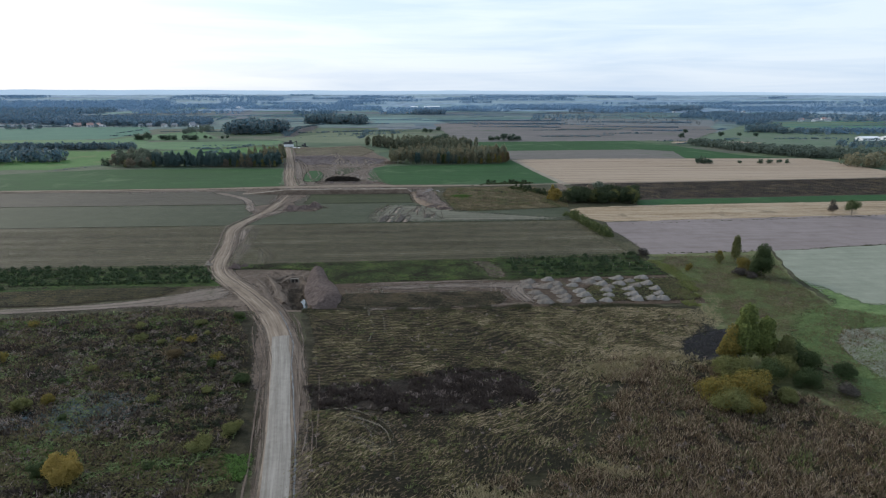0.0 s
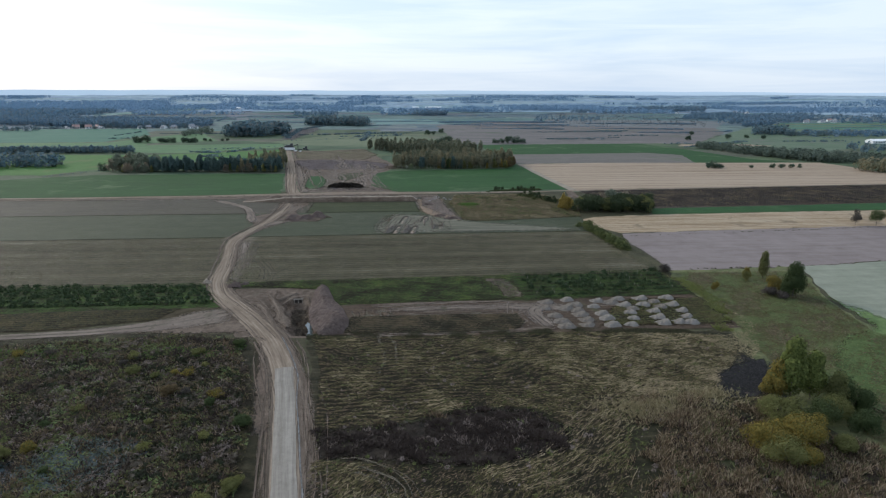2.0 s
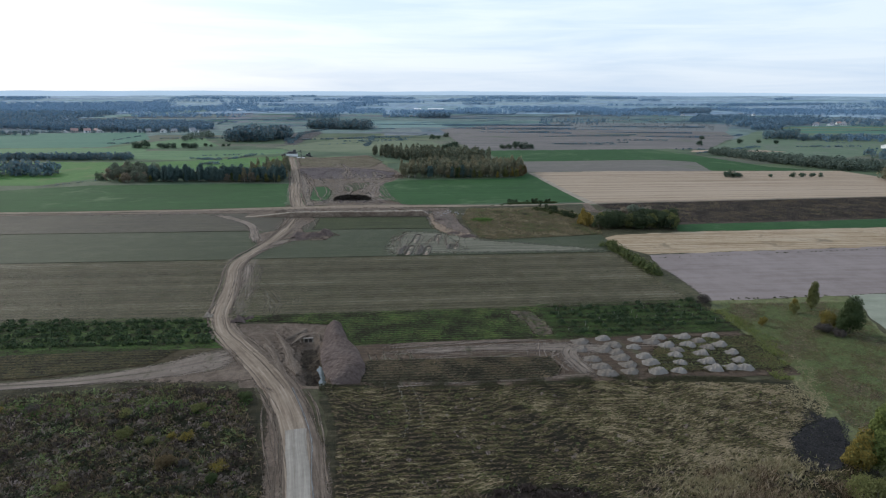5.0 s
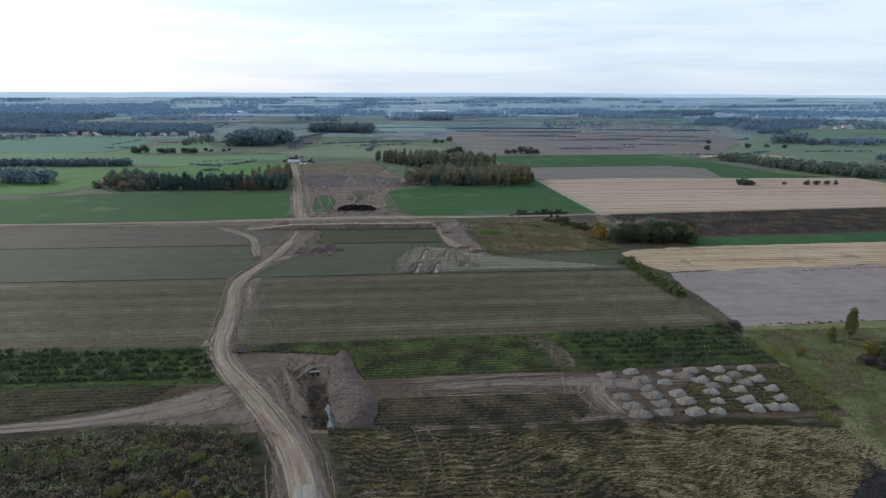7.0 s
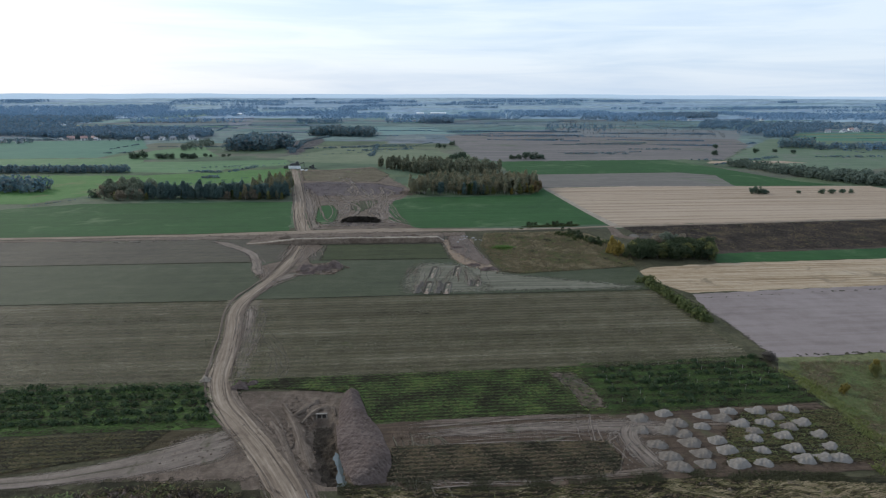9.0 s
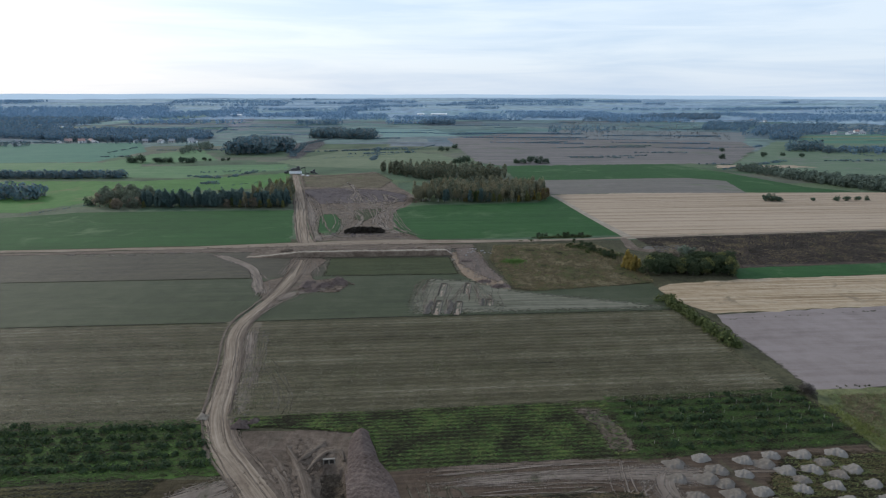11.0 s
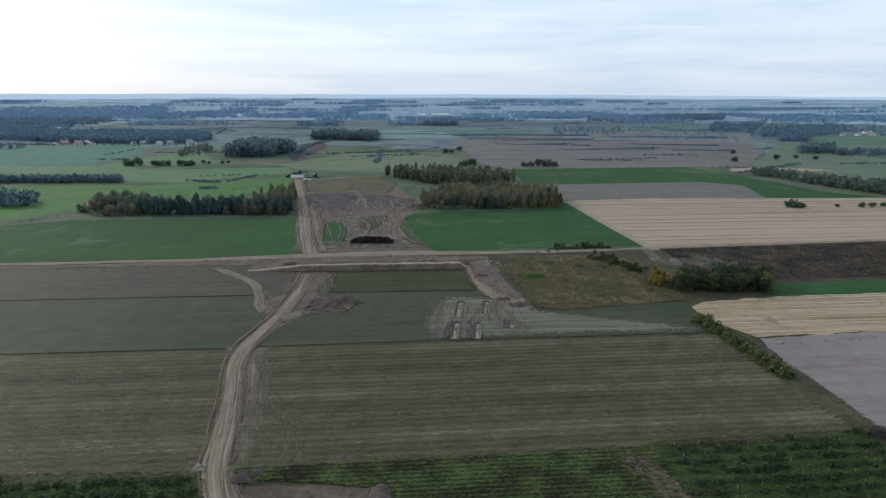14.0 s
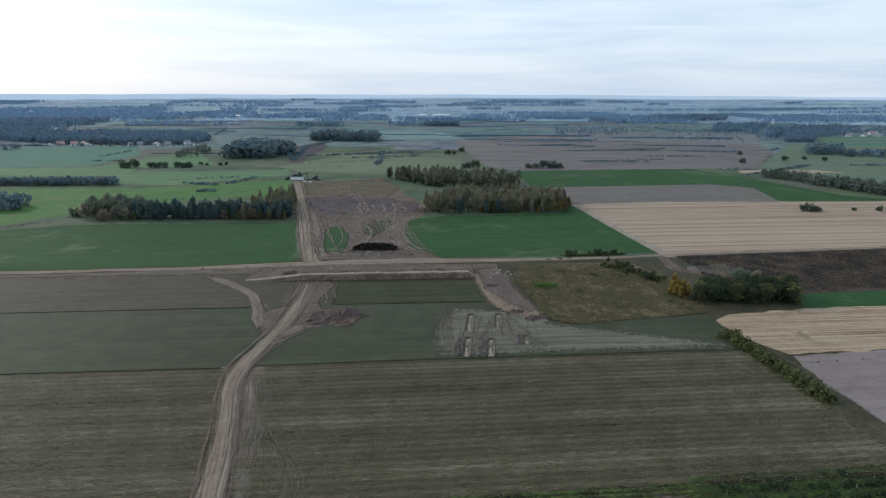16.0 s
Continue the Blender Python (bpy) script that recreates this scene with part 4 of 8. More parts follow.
# the bank cut south of the junction: a vertical brown face with a pale lip
bx = np.arange(-134, -21, 0.7)
by = np.interp(bx, [-134, -98, -21], [402.5, 403.5, 408.5]) + 0.12 * soft_noise(bx, bx * 0, 6, 33)
tall_ = np.clip((bx + 131) / 28, 0.04, 1) * np.clip((-20 - bx) / 5, 0.15, 1) * (2.8 + 0.07 * soft_noise(bx, bx * 0, 9, 34))
prof = [(0.0, 0.0), (0.45, 0.72), (0.9, 1.0), (3.4, 1.04), (8.0, 0.82), (15.0, 0.45), (22.0, 0.05)]
rb = np.random.default_rng(31)
bvv = np.array([[(x, y + dy + rb.normal(0, 0.16), 0.1 + t * dz + (rb.normal(0, 0.10) if dz > 0.1 else 0)) for dy, dz in prof] for x, y, t in zip(bx, by, tall_)])
bi = np.arange(len(bx) - 1)[:, None] * 7 + np.arange(6)[None, :]
bank = new("embankment", mesh_of("embankment", bvv.reshape(-1, 3), np.stack([bi, bi + 7, bi + 8, bi + 1], 2).reshape(-1, 4), M["cut_soil"]))
bank.data.materials.append(M["pale_lip"])
bank.data.materials.append(M["earth"])
bank.data.polygons.foreach_set("material_index", np.tile([0, 0, 1, 2, 2, 2], len(bx) - 1).astype(np.int32))
tagged(bank, "cut earth bank with a pale sandy lip", "embankment", kind="structure")

BRANCH = [(-105, 336, 6), (-113, 352, 5), (-117, 365, 4.5), (-126, 384, 5), (-143, 401, 6), (-162, 415, 9)]
branch = ribbon("track", [(x, y, w + 2) for x, y, w in BRANCH], None, 0.13, 0.08, 0.4, 7, 8, 8, "curved earth branch track", kind="structure", category="track", thin="pale_track", worn=0.8)
JUNCTION = patch_sheet("churned_ground", "churned earth round the road junction", "ground", [(-115, 356), (-108, 338), (-101, 322), (-95, 334), (-90, 344), (-74, 343), (-70, 354), (-77, 366), (-88, 363), (-92, 374), (-88, 398), (-92, 404), (-110, 404), (-107, 385), (-105, 368), (-110, 364)], "earth", 0.125, 3.5, 2.0, 0.9, 61)
SIDE = [(-100, 330, 1), (-94, 342, 1), (-86, 347, 1), (-78, 351, 1)]
ribbon("wheel_tracks", [(x, y, 9) for x, y, w in SIDE], None, 0.19, 0.05, 0.8, 891, 8, 8, "pale wheel tracks at the junction", parent=JUNCTION, thin="pale_track", worn=0.7)
ribbon("wheel_tracks", [(-102, 366, 9), (-103, 385, 12), (-104, 404, 14), (-106, 418, 14)], None, 0.185, 0.05, 0.9, 893, 8, 8, "rutted earth at the junction", parent=JUNCTION, thin="churn", worn=0.5)
WEST_TRACK = [(-260, 160, 5), (-200, 171, 5), (-122, 183, 6), (-104, 187, 8), (-90, 192, 13), (-79, 198, 19), (-71, 203, 22)]
west = ribbon("track", WEST_TRACK, None, 0.12, 0.1, 0.9, 8, 10, 8, "pale sand track spreading out into the haul road", kind="structure", category="track", thin="pale_track", worn=0.85)
patch_sheet("sand_fan", "pale trodden sand where the track meets the road", "track", [(-124, 185.5), (-122, 180.6), (-97, 184.3), (-82, 183.5), (-66, 184), (-59, 190), (-66, 199), (-74, 207), (-83, 204), (-90, 196), (-99, 191)], "earth", 0.118, 6.0, 2.0, 0.8, 72)
rut(west, WEST_TRACK[:5], 0.2, 0.5, 902, 0.7, "grass_ruts", 0.225)
ribbon("track", [(70, 611, 4), (81, 519, 5.5), (90, 455, 6.5), (91, 450, 7)], M["rut_pale"], 0.13, 0.08, 0.3, 9, 6, 10, "pale field track", kind="structure", category="track")
ribbon("track", [(86, 452, 5), (86, 438, 6), (86, 424, 7), (96, 418, 7)], M["earth"], 0.13, 0.08, 0.4, 19, 6, 8, "earth track to the copse", kind="structure", category="track")
patch_sheet("sand_spread", "ochre sand spread round crushed stone", "yard", [(-23, 416), (-20, 390), (-17, 372), (-7, 350), (7, 347), (3, 364), (-2, 378), (-4, 416)], "ochre_sand", 0.10, 4.0, 2.5, 0.8, 62)
patch_sheet("stone_yard", "spread of crushed grey stone", "yard", [(-20, 424), (-18, 392), (-8, 370), (1, 357), (4, 366), (-1, 385), (-5, 412), (-8, 428)], "stone", 0.13, 5.0, 2.5, 0.8, 63)

strip_tracks = patch_sheet("trodden_crop", "crop trodden pale round the trenches", "field", [(-38, 318), (-34, 366), (-10, 362), (2, 322)], "bleached", 0.12, 8.0, 2.5, 0.5, 66)
for i in range(9):
    q = np.random.default_rng(1400 + i)
    x0 = -37 + 4.4 * i + q.normal(0, 0.6)
    ribbon("wheel_rut", [(x0, 318 + q.uniform(0, 8), 1.6), (x0 + q.normal(0, 1), 332, 1.6), (x0 + q.normal(0, 1.2), 346, 1.6), (x0 + 3 * math.sin(i), 356 + q.uniform(0, 8), 1.6)], None, 0.14 + 0.001 * i, 0.02, 0.1, i, 4, 4, parent=strip_tracks, thin="pale_track", worn=0.5)
# vehicle tracks over the dumping ground: a beaten way along its north, a turning place, and loops over the fallow
dump = bpy.data.objects["dumping_ground"]
for i, (line, mat) in enumerate([
    ([(-35, 203, 5), (-12, 206, 6), (10, 208, 8), (30, 208, 12), (44, 206, 9)], "pale_track"), ([(30, 188, 7), (27, 196, 10), (26, 204, 10), (30, 211, 6)], "pale_track"), ([(-34, 209, 4), (-6, 212, 4), (22, 214, 4)], "churn"),
    ([(-36, 184, 3), (-10, 185, 3), (20, 188, 4), (34, 190, 5)], "churn"), ([(-33, 202, 2), (-20, 196, 2), (-6, 190, 2), (4, 187, 2)], "grass_ruts"), ([(-34, 190, 2), (-18, 195, 2), (0, 200, 2), (14, 204, 2)], "grass_ruts"),
    ([(-34, 196, 2), (-10, 193, 2), (22, 194, 2)], "grass_ruts"), ([(-27, 208, 1.6), (-24, 198, 1.6), (-25, 188, 1.6), (-22, 176, 1.6), (-20, 164, 1.6), (-23, 150, 1.6)], "grass_ruts"), ([(-23, 208, 1.6), (-21, 198, 1.6), (-22, 188, 1.6), (-18, 176, 1.6), (-17, 164, 1.6), (-19, 150, 1.6)], "grass_ruts"),
    ([(-29, 200, 1.4), (-24, 203, 1.4), (-20, 199, 1.4), (-20, 190, 1.4), (-24, 186, 1.4), (-29, 190, 1.4)], "grass_ruts"), ([(44, 197, 5), (60, 198, 4), (80, 198, 3)], "grass_ruts"), ([(44, 209.5, 4), (62, 210, 3), (80, 211, 3)], "churn")]):
    ribbon("wheel_tracks", line, None, 0.125 + 0.004 * i, 0.02, 0.4, 1450 + i, 6, 6, parent=dump, thin=mat, worn={"pale_track": 0.58, "churn": 0.6, "grass_ruts": 0.5}[mat])

# ruts and tracks over the bared building site, and the two green islands left in it
site = bpy.data.objects["building_site"]
FAMILIES = [
    [(-100, 446), (-110, 480), (-119, 520), (-132, 565), (-150, 620)], [(-91, 448), (-92, 480), (-92, 512), (-106, 545), (-124, 590)], [(-44, 450), (-60, 478), (-67, 515), (-68, 550), (-60, 590)],
    [(-72, 476), (-76, 505), (-73, 535), (-86, 575), (-100, 625)], [(-116, 535), (-100, 546), (-80, 543), (-62, 550)], [(-96, 560), (-100, 600), (-110, 640), (-128, 690)], [(-76, 560), (-74, 590), (-82, 620)], [(-60, 470), (-84, 458), (-108, 456)]]
for i in range(24):
    q = np.random.default_rng(910 + i)
    w = 3.0 + 3.5 * q.random()
    line = [(x + q.normal(0, 2.5), y + q.normal(0, 3), w) for x, y in FAMILIES[i % 8]]
    ribbon("wheel_tracks", shifted(line, (i // 8 - 1) * 4.5 + q.normal(0, 1.0), 0.8, 950 + i, w, 5), None, 0.115 + 0.003 * i, 0.03, 0.3, i, 6, 2, parent=site, thin="pale_track" if i % 4 else "churn", worn=0.56)
patch_sheet("bared_ground", "dark purplish bared topsoil", "ground", [(-142, 575), (-128, 566), (-96, 570), (-56, 576), (-56, 612), (-84, 640), (-130, 650), (-158, 640)], "site_dark", 0.105, 8.0, 3, 0.9, 67)
patch_sheet("bared_ground", "olive-brown ground with sparse weeds", "ground", [(-158, 655), (-84, 648), (-76, 700), (-100, 760), (-150, 735), (-178, 730)], "heath", 0.105, 8.0, 3, 0.9, 68)
for corners, mat in [([(-117, 524), (-106, 526), (-98, 505), (-94, 478), (-94, 460), (-102, 456), (-108, 466), (-112, 486)], "green_field"), ([(-96, 542), (-72, 546), (-74, 520), (-82, 494), (-90, 508)], "dark_green")]:
    patch_sheet("grass_island", "green crop left standing between wheel tracks", "field", corners, mat, 0.19, 5.0, 3, 0.5, 64)


# fine wheel marks over the bared ground, the junction and the verges
for i, (line, count, gap) in enumerate([
    ([(-106.5, 447.9), (-117.6, 495.4), (-125.3, 538.1), (-134.6, 615.8)], 6, 2.6),
    ([(-94.4, 451.5), (-94.2, 488.0), (-101.5, 525.4), (-115.0, 547.8), (-123.9, 551.7)], 6, 2.4),
    ([(-90.7, 477.8), (-95.0, 520.1), (-91.9, 551.9), (-76.0, 568.6)], 5, 2.6),
    ([(-63.1, 467.0), (-72.8, 520.2), (-84.3, 579.6), (-102.1, 637.7)], 6, 2.6),
    ([(-35.1, 448.1), (-50.0, 467.0), (-62.2, 508.4), (-65.6, 538.4), (-57.9, 573.0)], 6, 2.0),
    ([(-75.8, 480.7), (-87.2, 529.0), (-100.4, 586.4), (-111.1, 632.0)], 6, 2.6),
    ([(-65.9, 488.1), (-70.8, 544.1), (-81.7, 626.7)], 6, 2.6),
    ([(-144.1, 623.7), (-105.9, 629.3), (-67.0, 637.9)], 4, 3.0),
    ([(-83.2, 451.6), (-63.7, 448.0), (-41.4, 445.7)], 4, 2.2),
    ([(-126.7, 610.6), (-110.7, 572.8), (-97.6, 551.9)], 4, 2.4)]):
    wheel_lines("pale wheel marks on bared earth", line, count, gap, "pale_track", 3000 + i, z=0.23, width=0.75, worn=0.72, parent=site)
for i, (line, count, gap) in enumerate([
    ([(-104.9, 363.0), (-105.4, 382.4), (-105.9, 404.7)], 5, 1.8),
    ([(-92.1, 363.1), (-94.5, 382.4), (-100.2, 402.9)], 6, 1.6),
    ([(-86.6, 368.7), (-93.0, 388.1), (-98.8, 401.0)], 4, 1.6),
    ([(-103.8, 319.9), (-98.9, 329.6), (-92.5, 336.8), (-88.0, 347.4)], 5, 1.3),
    ([(-104.0, 309.2), (-100.0, 324.4), (-93.9, 335.6)], 3, 1.3),
    ([(-122.3, 396.5), (-122.0, 405.6), (-120.5, 410.3)], 4, 1.6),
    ([(-107.2, 331.2), (-108.0, 345.5), (-114.8, 363.0), (-126.5, 383.9)], 5, 1.4)]):
    wheel_lines("pale wheel marks at the junction", line, count, gap, "pale_track", 3040 + i, z=0.24, width=0.55, worn=0.7, parent=JUNCTION)
for i, (line, count, gap) in enumerate([
    ([(-86.2, 239.0), (-92.4, 265.1), (-96.9, 287.3), (-99.8, 306.2)], 9, 0.9),
    ([(-83.1, 239.0), (-86.9, 259.7), (-91.1, 280.4), (-96.9, 300.7)], 6, 1.1)]):
    wheel_lines("pale wheel marks beside the road", line, count, gap, "pale_track", 3080 + i, z=0.2, width=0.4, worn=0.62, parent=verge)
for i, (line, count, gap) in enumerate([
    ([(-90.8, 275.8), (-79.6, 259.3), (-73.4, 245.1), (-73.4, 235.7), (-77.3, 233.9)], 5, 1.2),
    ([(-84.6, 251.9), (-80.8, 255.5), (-75.5, 250.2), (-73.0, 240.3), (-75.6, 235.7)], 4, 1.2)]):
    wheel_lines("wheel marks turning on the stubble", line, count, gap, "grass_ruts", 3120 + i, z=0.17, width=0.45, worn=0.7, parent=verge)
for i, (line, count, gap) in enumerate([
    ([(-35.6, 203.1), (-10.3, 208.0), (12.8, 210.2), (27.6, 211.1)], 7, 1.0),
    ([(20.1, 219.1), (17.7, 203.8), (18.1, 193.4), (20.2, 186.8)], 7, 1.1),
    ([(25.9, 205.3), (19.1, 198.4), (16.1, 191.0), (16.1, 186.4)], 6, 1.1),
    ([(-33.7, 198.8), (-10.7, 201.8), (11.4, 203.3), (16.5, 199.7)], 5, 1.2),
    ([(-32.4, 183.0), (-11.7, 185.0), (12.2, 186.8)], 4, 1.2)]):
    wheel_lines("pale wheel marks on the rutted strip", line, count, gap, "pale_track", 3160 + i, z=0.2, width=0.45, worn=0.66, parent=dump)
for i, (line, count, gap) in enumerate([
    ([(-32.9, 206.5), (-30.4, 195.7), (-30.1, 184.0), (-31.8, 175.9)], 4, 1.2),
    ([(-27.0, 208.0), (-27.2, 195.7), (-25.3, 181.9), (-26.2, 174.0)], 4, 1.3),
    ([(-33.1, 190.8), (-23.6, 194.5), (-6.6, 198.4), (13.1, 197.1)], 6, 1.0),
    ([(-32.3, 198.3), (-20.8, 190.9), (-4.8, 188.1), (12.1, 189.1)], 5, 1.0)]):
    wheel_lines("wheel marks looping over the fallow", line, count, gap, "grass_ruts", 3200 + i, z=0.17, width=0.5, worn=0.58, parent=dump)
for i, (line, count, gap) in enumerate([
    ([(-34.7, 336.9), (-36.9, 345.6), (-33.3, 358.4), (-28.0, 360.4)], 5, 1.5),
    ([(-25.0, 315.3), (-23.1, 331.4), (-19.3, 348.7), (-15.3, 360.5)], 5, 1.4),
    ([(-12.2, 323.5), (-11.8, 336.9), (-12.6, 351.9), (-12.9, 360.5)], 6, 1.4),
    ([(-31.0, 315.2), (-31.2, 331.3), (-29.1, 355.1)], 4, 1.4),
    ([(-4.6, 326.1), (-6.4, 336.9), (-7.5, 345.7)], 4, 1.4)]):
    wheel_lines("pale wheel marks round the trenches", line, count, gap, "churn", 3240 + i, z=0.2, width=0.5, worn=0.6, parent=strip_tracks)
for i, (line, count, gap) in enumerate([
    ([(-58.2, 182.6), (-54.3, 164.7), (-47.4, 146.5), (-43.1, 134.4)], 6, 0.9),
    ([(-24.9, 95.0), (-28.5, 112.9), (-32.9, 134.5), (-39.7, 157.0)], 5, 1.0),
    ([(-63.1, 182.6), (-55.3, 175.5), (-49.5, 164.8)], 5, 0.9),
    ([(-50.2, 182.6), (-43.5, 168.9), (-37.2, 149.9)], 4, 0.9)]):
    wheel_lines("churned wheel marks beside the gravel", line, count, gap, "churn", 3280 + i, z=0.2, width=0.4, worn=0.62, parent=verge)
for i, (line, count, gap) in enumerate([
    ([(-27.6, 118.2), (-20.5, 118.3), (-12.8, 112.9), (-10.1, 103.5), (-10.2, 95.0)], 6, 1.0),
    ([(-25.2, 108.9), (-16.9, 109.0), (-12.8, 103.5), (-12.3, 95.0)], 4, 1.0)]):
    wheel_lines("pale wheel marks through the mown grass", line, count, gap, "grass_ruts", 3320 + i, z=0.22, width=0.5, worn=0.6, parent=None)

patch_sheet("bare_verge", "mauve bare earth beside the gravel", "verge", [(-57, 176), (-50, 172), (-46, 152), (-41, 130), (-45, 128), (-51, 150)], "earth", 0.11, 3.0, 1.5, 0.6, 71)
# ridges of spoil round the pit
for i, (line, w, h) in enumerate([([(-62.0, 211.8), (-60.0, 216.7), (-56.7, 221.5)], 2.2, 1.0), ([(-58.8, 209.1), (-57.1, 214.6), (-54.9, 217.4), (-52.2, 217.4), (-50.5, 213.2)], 2.0, 0.9), ([(-66.2, 219.6), (-60.8, 209.7), (-56.2, 198.8), (-52.3, 189.1)], 3.0, 0.9), ([(-67.2, 210.4), (-63.0, 203.9), (-58.9, 195.9), (-54.5, 186.5)], 2.2, 0.6), ([(-70.2, 217.4), (-65.5, 210.4), (-62.0, 204.8)], 1.6, 0.5)]):
    ribbon("spoil_ridge", [(x, y, w * (0.35 if j in (0, len(line) - 1) else 1.0)) for j, (x, y) in enumerate(line)], M["churn"], -0.02, h * 0.55, 0.5, 1480 + i, 6, 10, "ridge of dug earth beside the pit", kind="structure", category="spoil")

# ---- plants ----
def leaf_clumps(centres, normals, size, seed, spread=0.35, bend=0.25):
    """Small leafy clumps: a bent pair of faces at each centre."""
    r = np.random.default_rng(seed)
    n = len(centres)
    nr = normals + r.normal(0, spread, (n, 3))
    nr /= np.linalg.norm(nr, axis=1)[:, None]
    t = np.cross(nr, r.normal(0, 1, (n, 3)))
    t /= np.linalg.norm(t, axis=1)[:, None] + 1e-9
    b = np.cross(nr, t)
    s = (size * (0.6 + 0.8 * r.random(n)))[:, None]
    lift = nr * s * bend
    v = np.stack([centres - t * s, centres - b * s * 0.7 + lift, centres + t * s, centres + b * s * (0.5 + 0.4 * r.random(n))[:, None] + lift], 1)
    f = np.arange(n * 4).reshape(n, 4)
    return v.reshape(-1, 3), np.concatenate([f[:, [0, 1, 2]], f[:, [0, 2, 3]]])


def crown_points(lobes, count, seed, shell=0.55):
    """Clump centres in the outer shell of several lobes (x, y, z, rx, rz)."""
    r = np.random.default_rng(seed)
    L = np.array(lobes)
    weight = L[:, 3] ** 2 * L[:, 4] ** 0.5
    pick = r.choice(len(L), count, p=weight / weight.sum())
    d = r.normal(0, 1, (count, 3))
    d[:, 2] = d[:, 2] * 0.9 + 0.15
    d /= np.linalg.norm(d, axis=1)[:, None]
    k = (shell + (1 - shell) * r.random(count))[:, None]
    q = L[pick]
    rad = np.stack([q[:, 3], q[:, 3], q[:, 4]], 1)
    return q[:, :3] + d * rad * k, d


def trunk_mesh(height, radius, limbs, seed, lean=0.3):
    """A tapered trunk with limbs."""
    r = np.random.default_rng(seed)
    V, Fc = [], []

    def tube(a, b, ra, rb, sides=6):
        a, b = np.array(a, float), np.array(b, float)
        d = b - a
        u = np.cross(d, (0.3, 0.9, 0.1))
        u /= np.linalg.norm(u)
        w = np.cross(d, u)
        w /= np.linalg.norm(w)
        base = len(V)
        for p, rad in ((a, ra), (b, rb)):
            for i in range(sides):
                t = 6.2832 * i / sides
                V.append(p + u * math.cos(t) * rad + w * math.sin(t) * rad)
        for i in range(sides):
            j = (i + 1) % sides
            Fc.append((base + i, base + j, base + sides + j, base + sides + i))

    p, rad = np.array((0.0, 0.0, -0.3)), radius
    seg = 4
    for s in range(seg):
        q = p + np.array((r.normal(0, lean * 0.3), r.normal(0, lean * 0.3), height / seg))
        rb = radius * (1 - 0.8 * (s + 1) / seg)
        tube(p, q, rad, rb)
        if s > 0:
            for _ in range(limbs):
                a = r.random() * 6.28
                reach = height * (0.12 + 0.12 * r.random())
                tube(p, p + np.array((math.cos(a) * reach, math.sin(a) * reach, reach * 0.9)), rad * 0.45, rad * 0.12, 4)
        p, rad = q, rb
    return np.array(V), np.array(Fc)


def tree(name, label, category, height, lobes, clumps, clump_size, leaf, bark, trunk_radius, seed, group=""):
    """A tree at the origin: trunk with limbs, and a crown of many leafy clumps."""
    ob = thing(name, label, category, group=group)
    v, f = trunk_mesh(height * 0.8, trunk_radius, 3, seed)
    part("trunk", mesh_of("trunk", v, f, bark), None, ob)
    c, d = crown_points(lobes, clumps, seed + 1)
    v, f = leaf_clumps(c, d, clump_size, seed + 2)
    part("crown", mesh_of("crown", v, f, leaf), None, ob)
    return ob


def birch_lobes(h, seed, wide=0.15):
    r = np.random.default_rng(seed)
    out = [(0, 0, h * 0.45, h * wide, h * 0.33), (0, 0, h * 0.74, h * wide * 0.72, h * 0.22)]
    for _ in range(7):
        z = h * (0.25 + 0.55 * r.random())
        a, k = r.random() * 6.28, h * wide * 0.8 * (1.15 - z / h)
        out.append((math.cos(a) * k, math.sin(a) * k, z, h * wide * (0.7 - 0.45 * (z / h - 0.25)), h * 0.13))
    return out


def round_lobes(h, seed, wide=0.34, low=0.2):
    r = np.random.default_rng(seed)
    out = [(0, 0, h * 0.58, h * wide, h * 0.36)]
    for _ in range(9):
        a, z = r.random() * 6.28, h * (low + 0.15 + (0.72 - low) * r.random())
        k = h * wide * (0.75 if z < 0.7 * h else 0.4)
        out.append((math.cos(a) * k, math.sin(a) * k, z, h * wide * (0.4 + 0.25 * r.random()), h * (0.13 + 0.09 * r.random())))
    return out


def cone_lobes(h, seed, wide=0.2):
    return [(0, 0, h * (0.16 + 0.13 * i), h * wide * (1 - 0.13 * i), h * 0.1) for i in range(7)]


def templates(kind, n, seed, lobes, height, clumps, size, leaf, bark, radius, label, category):
    out = []
    for i in range(n):
        out.append(tree(kind, label, category, height, lobes(height, seed + i), clumps, size, M[leaf], M[bark], radius, seed + 10 * i))
    return out


used = set()


def plant(kinds, x, y, turn, size, tall=1.0, label="", group=""):
    """Put one of the kinds down; the first use takes the template itself."""
    ob = kinds
    m = placed(x, y, 0, turn, size, tall)
    if ob.name not in used:
        used.add(ob.name)
        ob.matrix_basis = m
        made = ob
    else:
        made = copy_thing(ob, m)
        made.matrix_basis = m
    return tagged(made, label, group=group)


def templ_set(*sets):
    return [t for s in sets for t in s]


def belt_lobes(h, seed, wide=0.2):
    """A crown that reaches nearly to the ground, as at the edge of a wood."""
    r = np.random.default_rng(seed)
    out = [(0, 0, h * 0.4, h * wide, h * 0.36), (0, 0, h * 0.72, h * wide * 0.7, h * 0.26)]
    for _ in range(8):
        z = h * (0.12 + 0.7 * r.random())
        a, k = r.random() * 6.28, h * wide * (1.05 - z / h)
        out.append((math.cos(a) * k, math.sin(a) * k, z, h * wide * 0.5, h * 0.12))
    return out


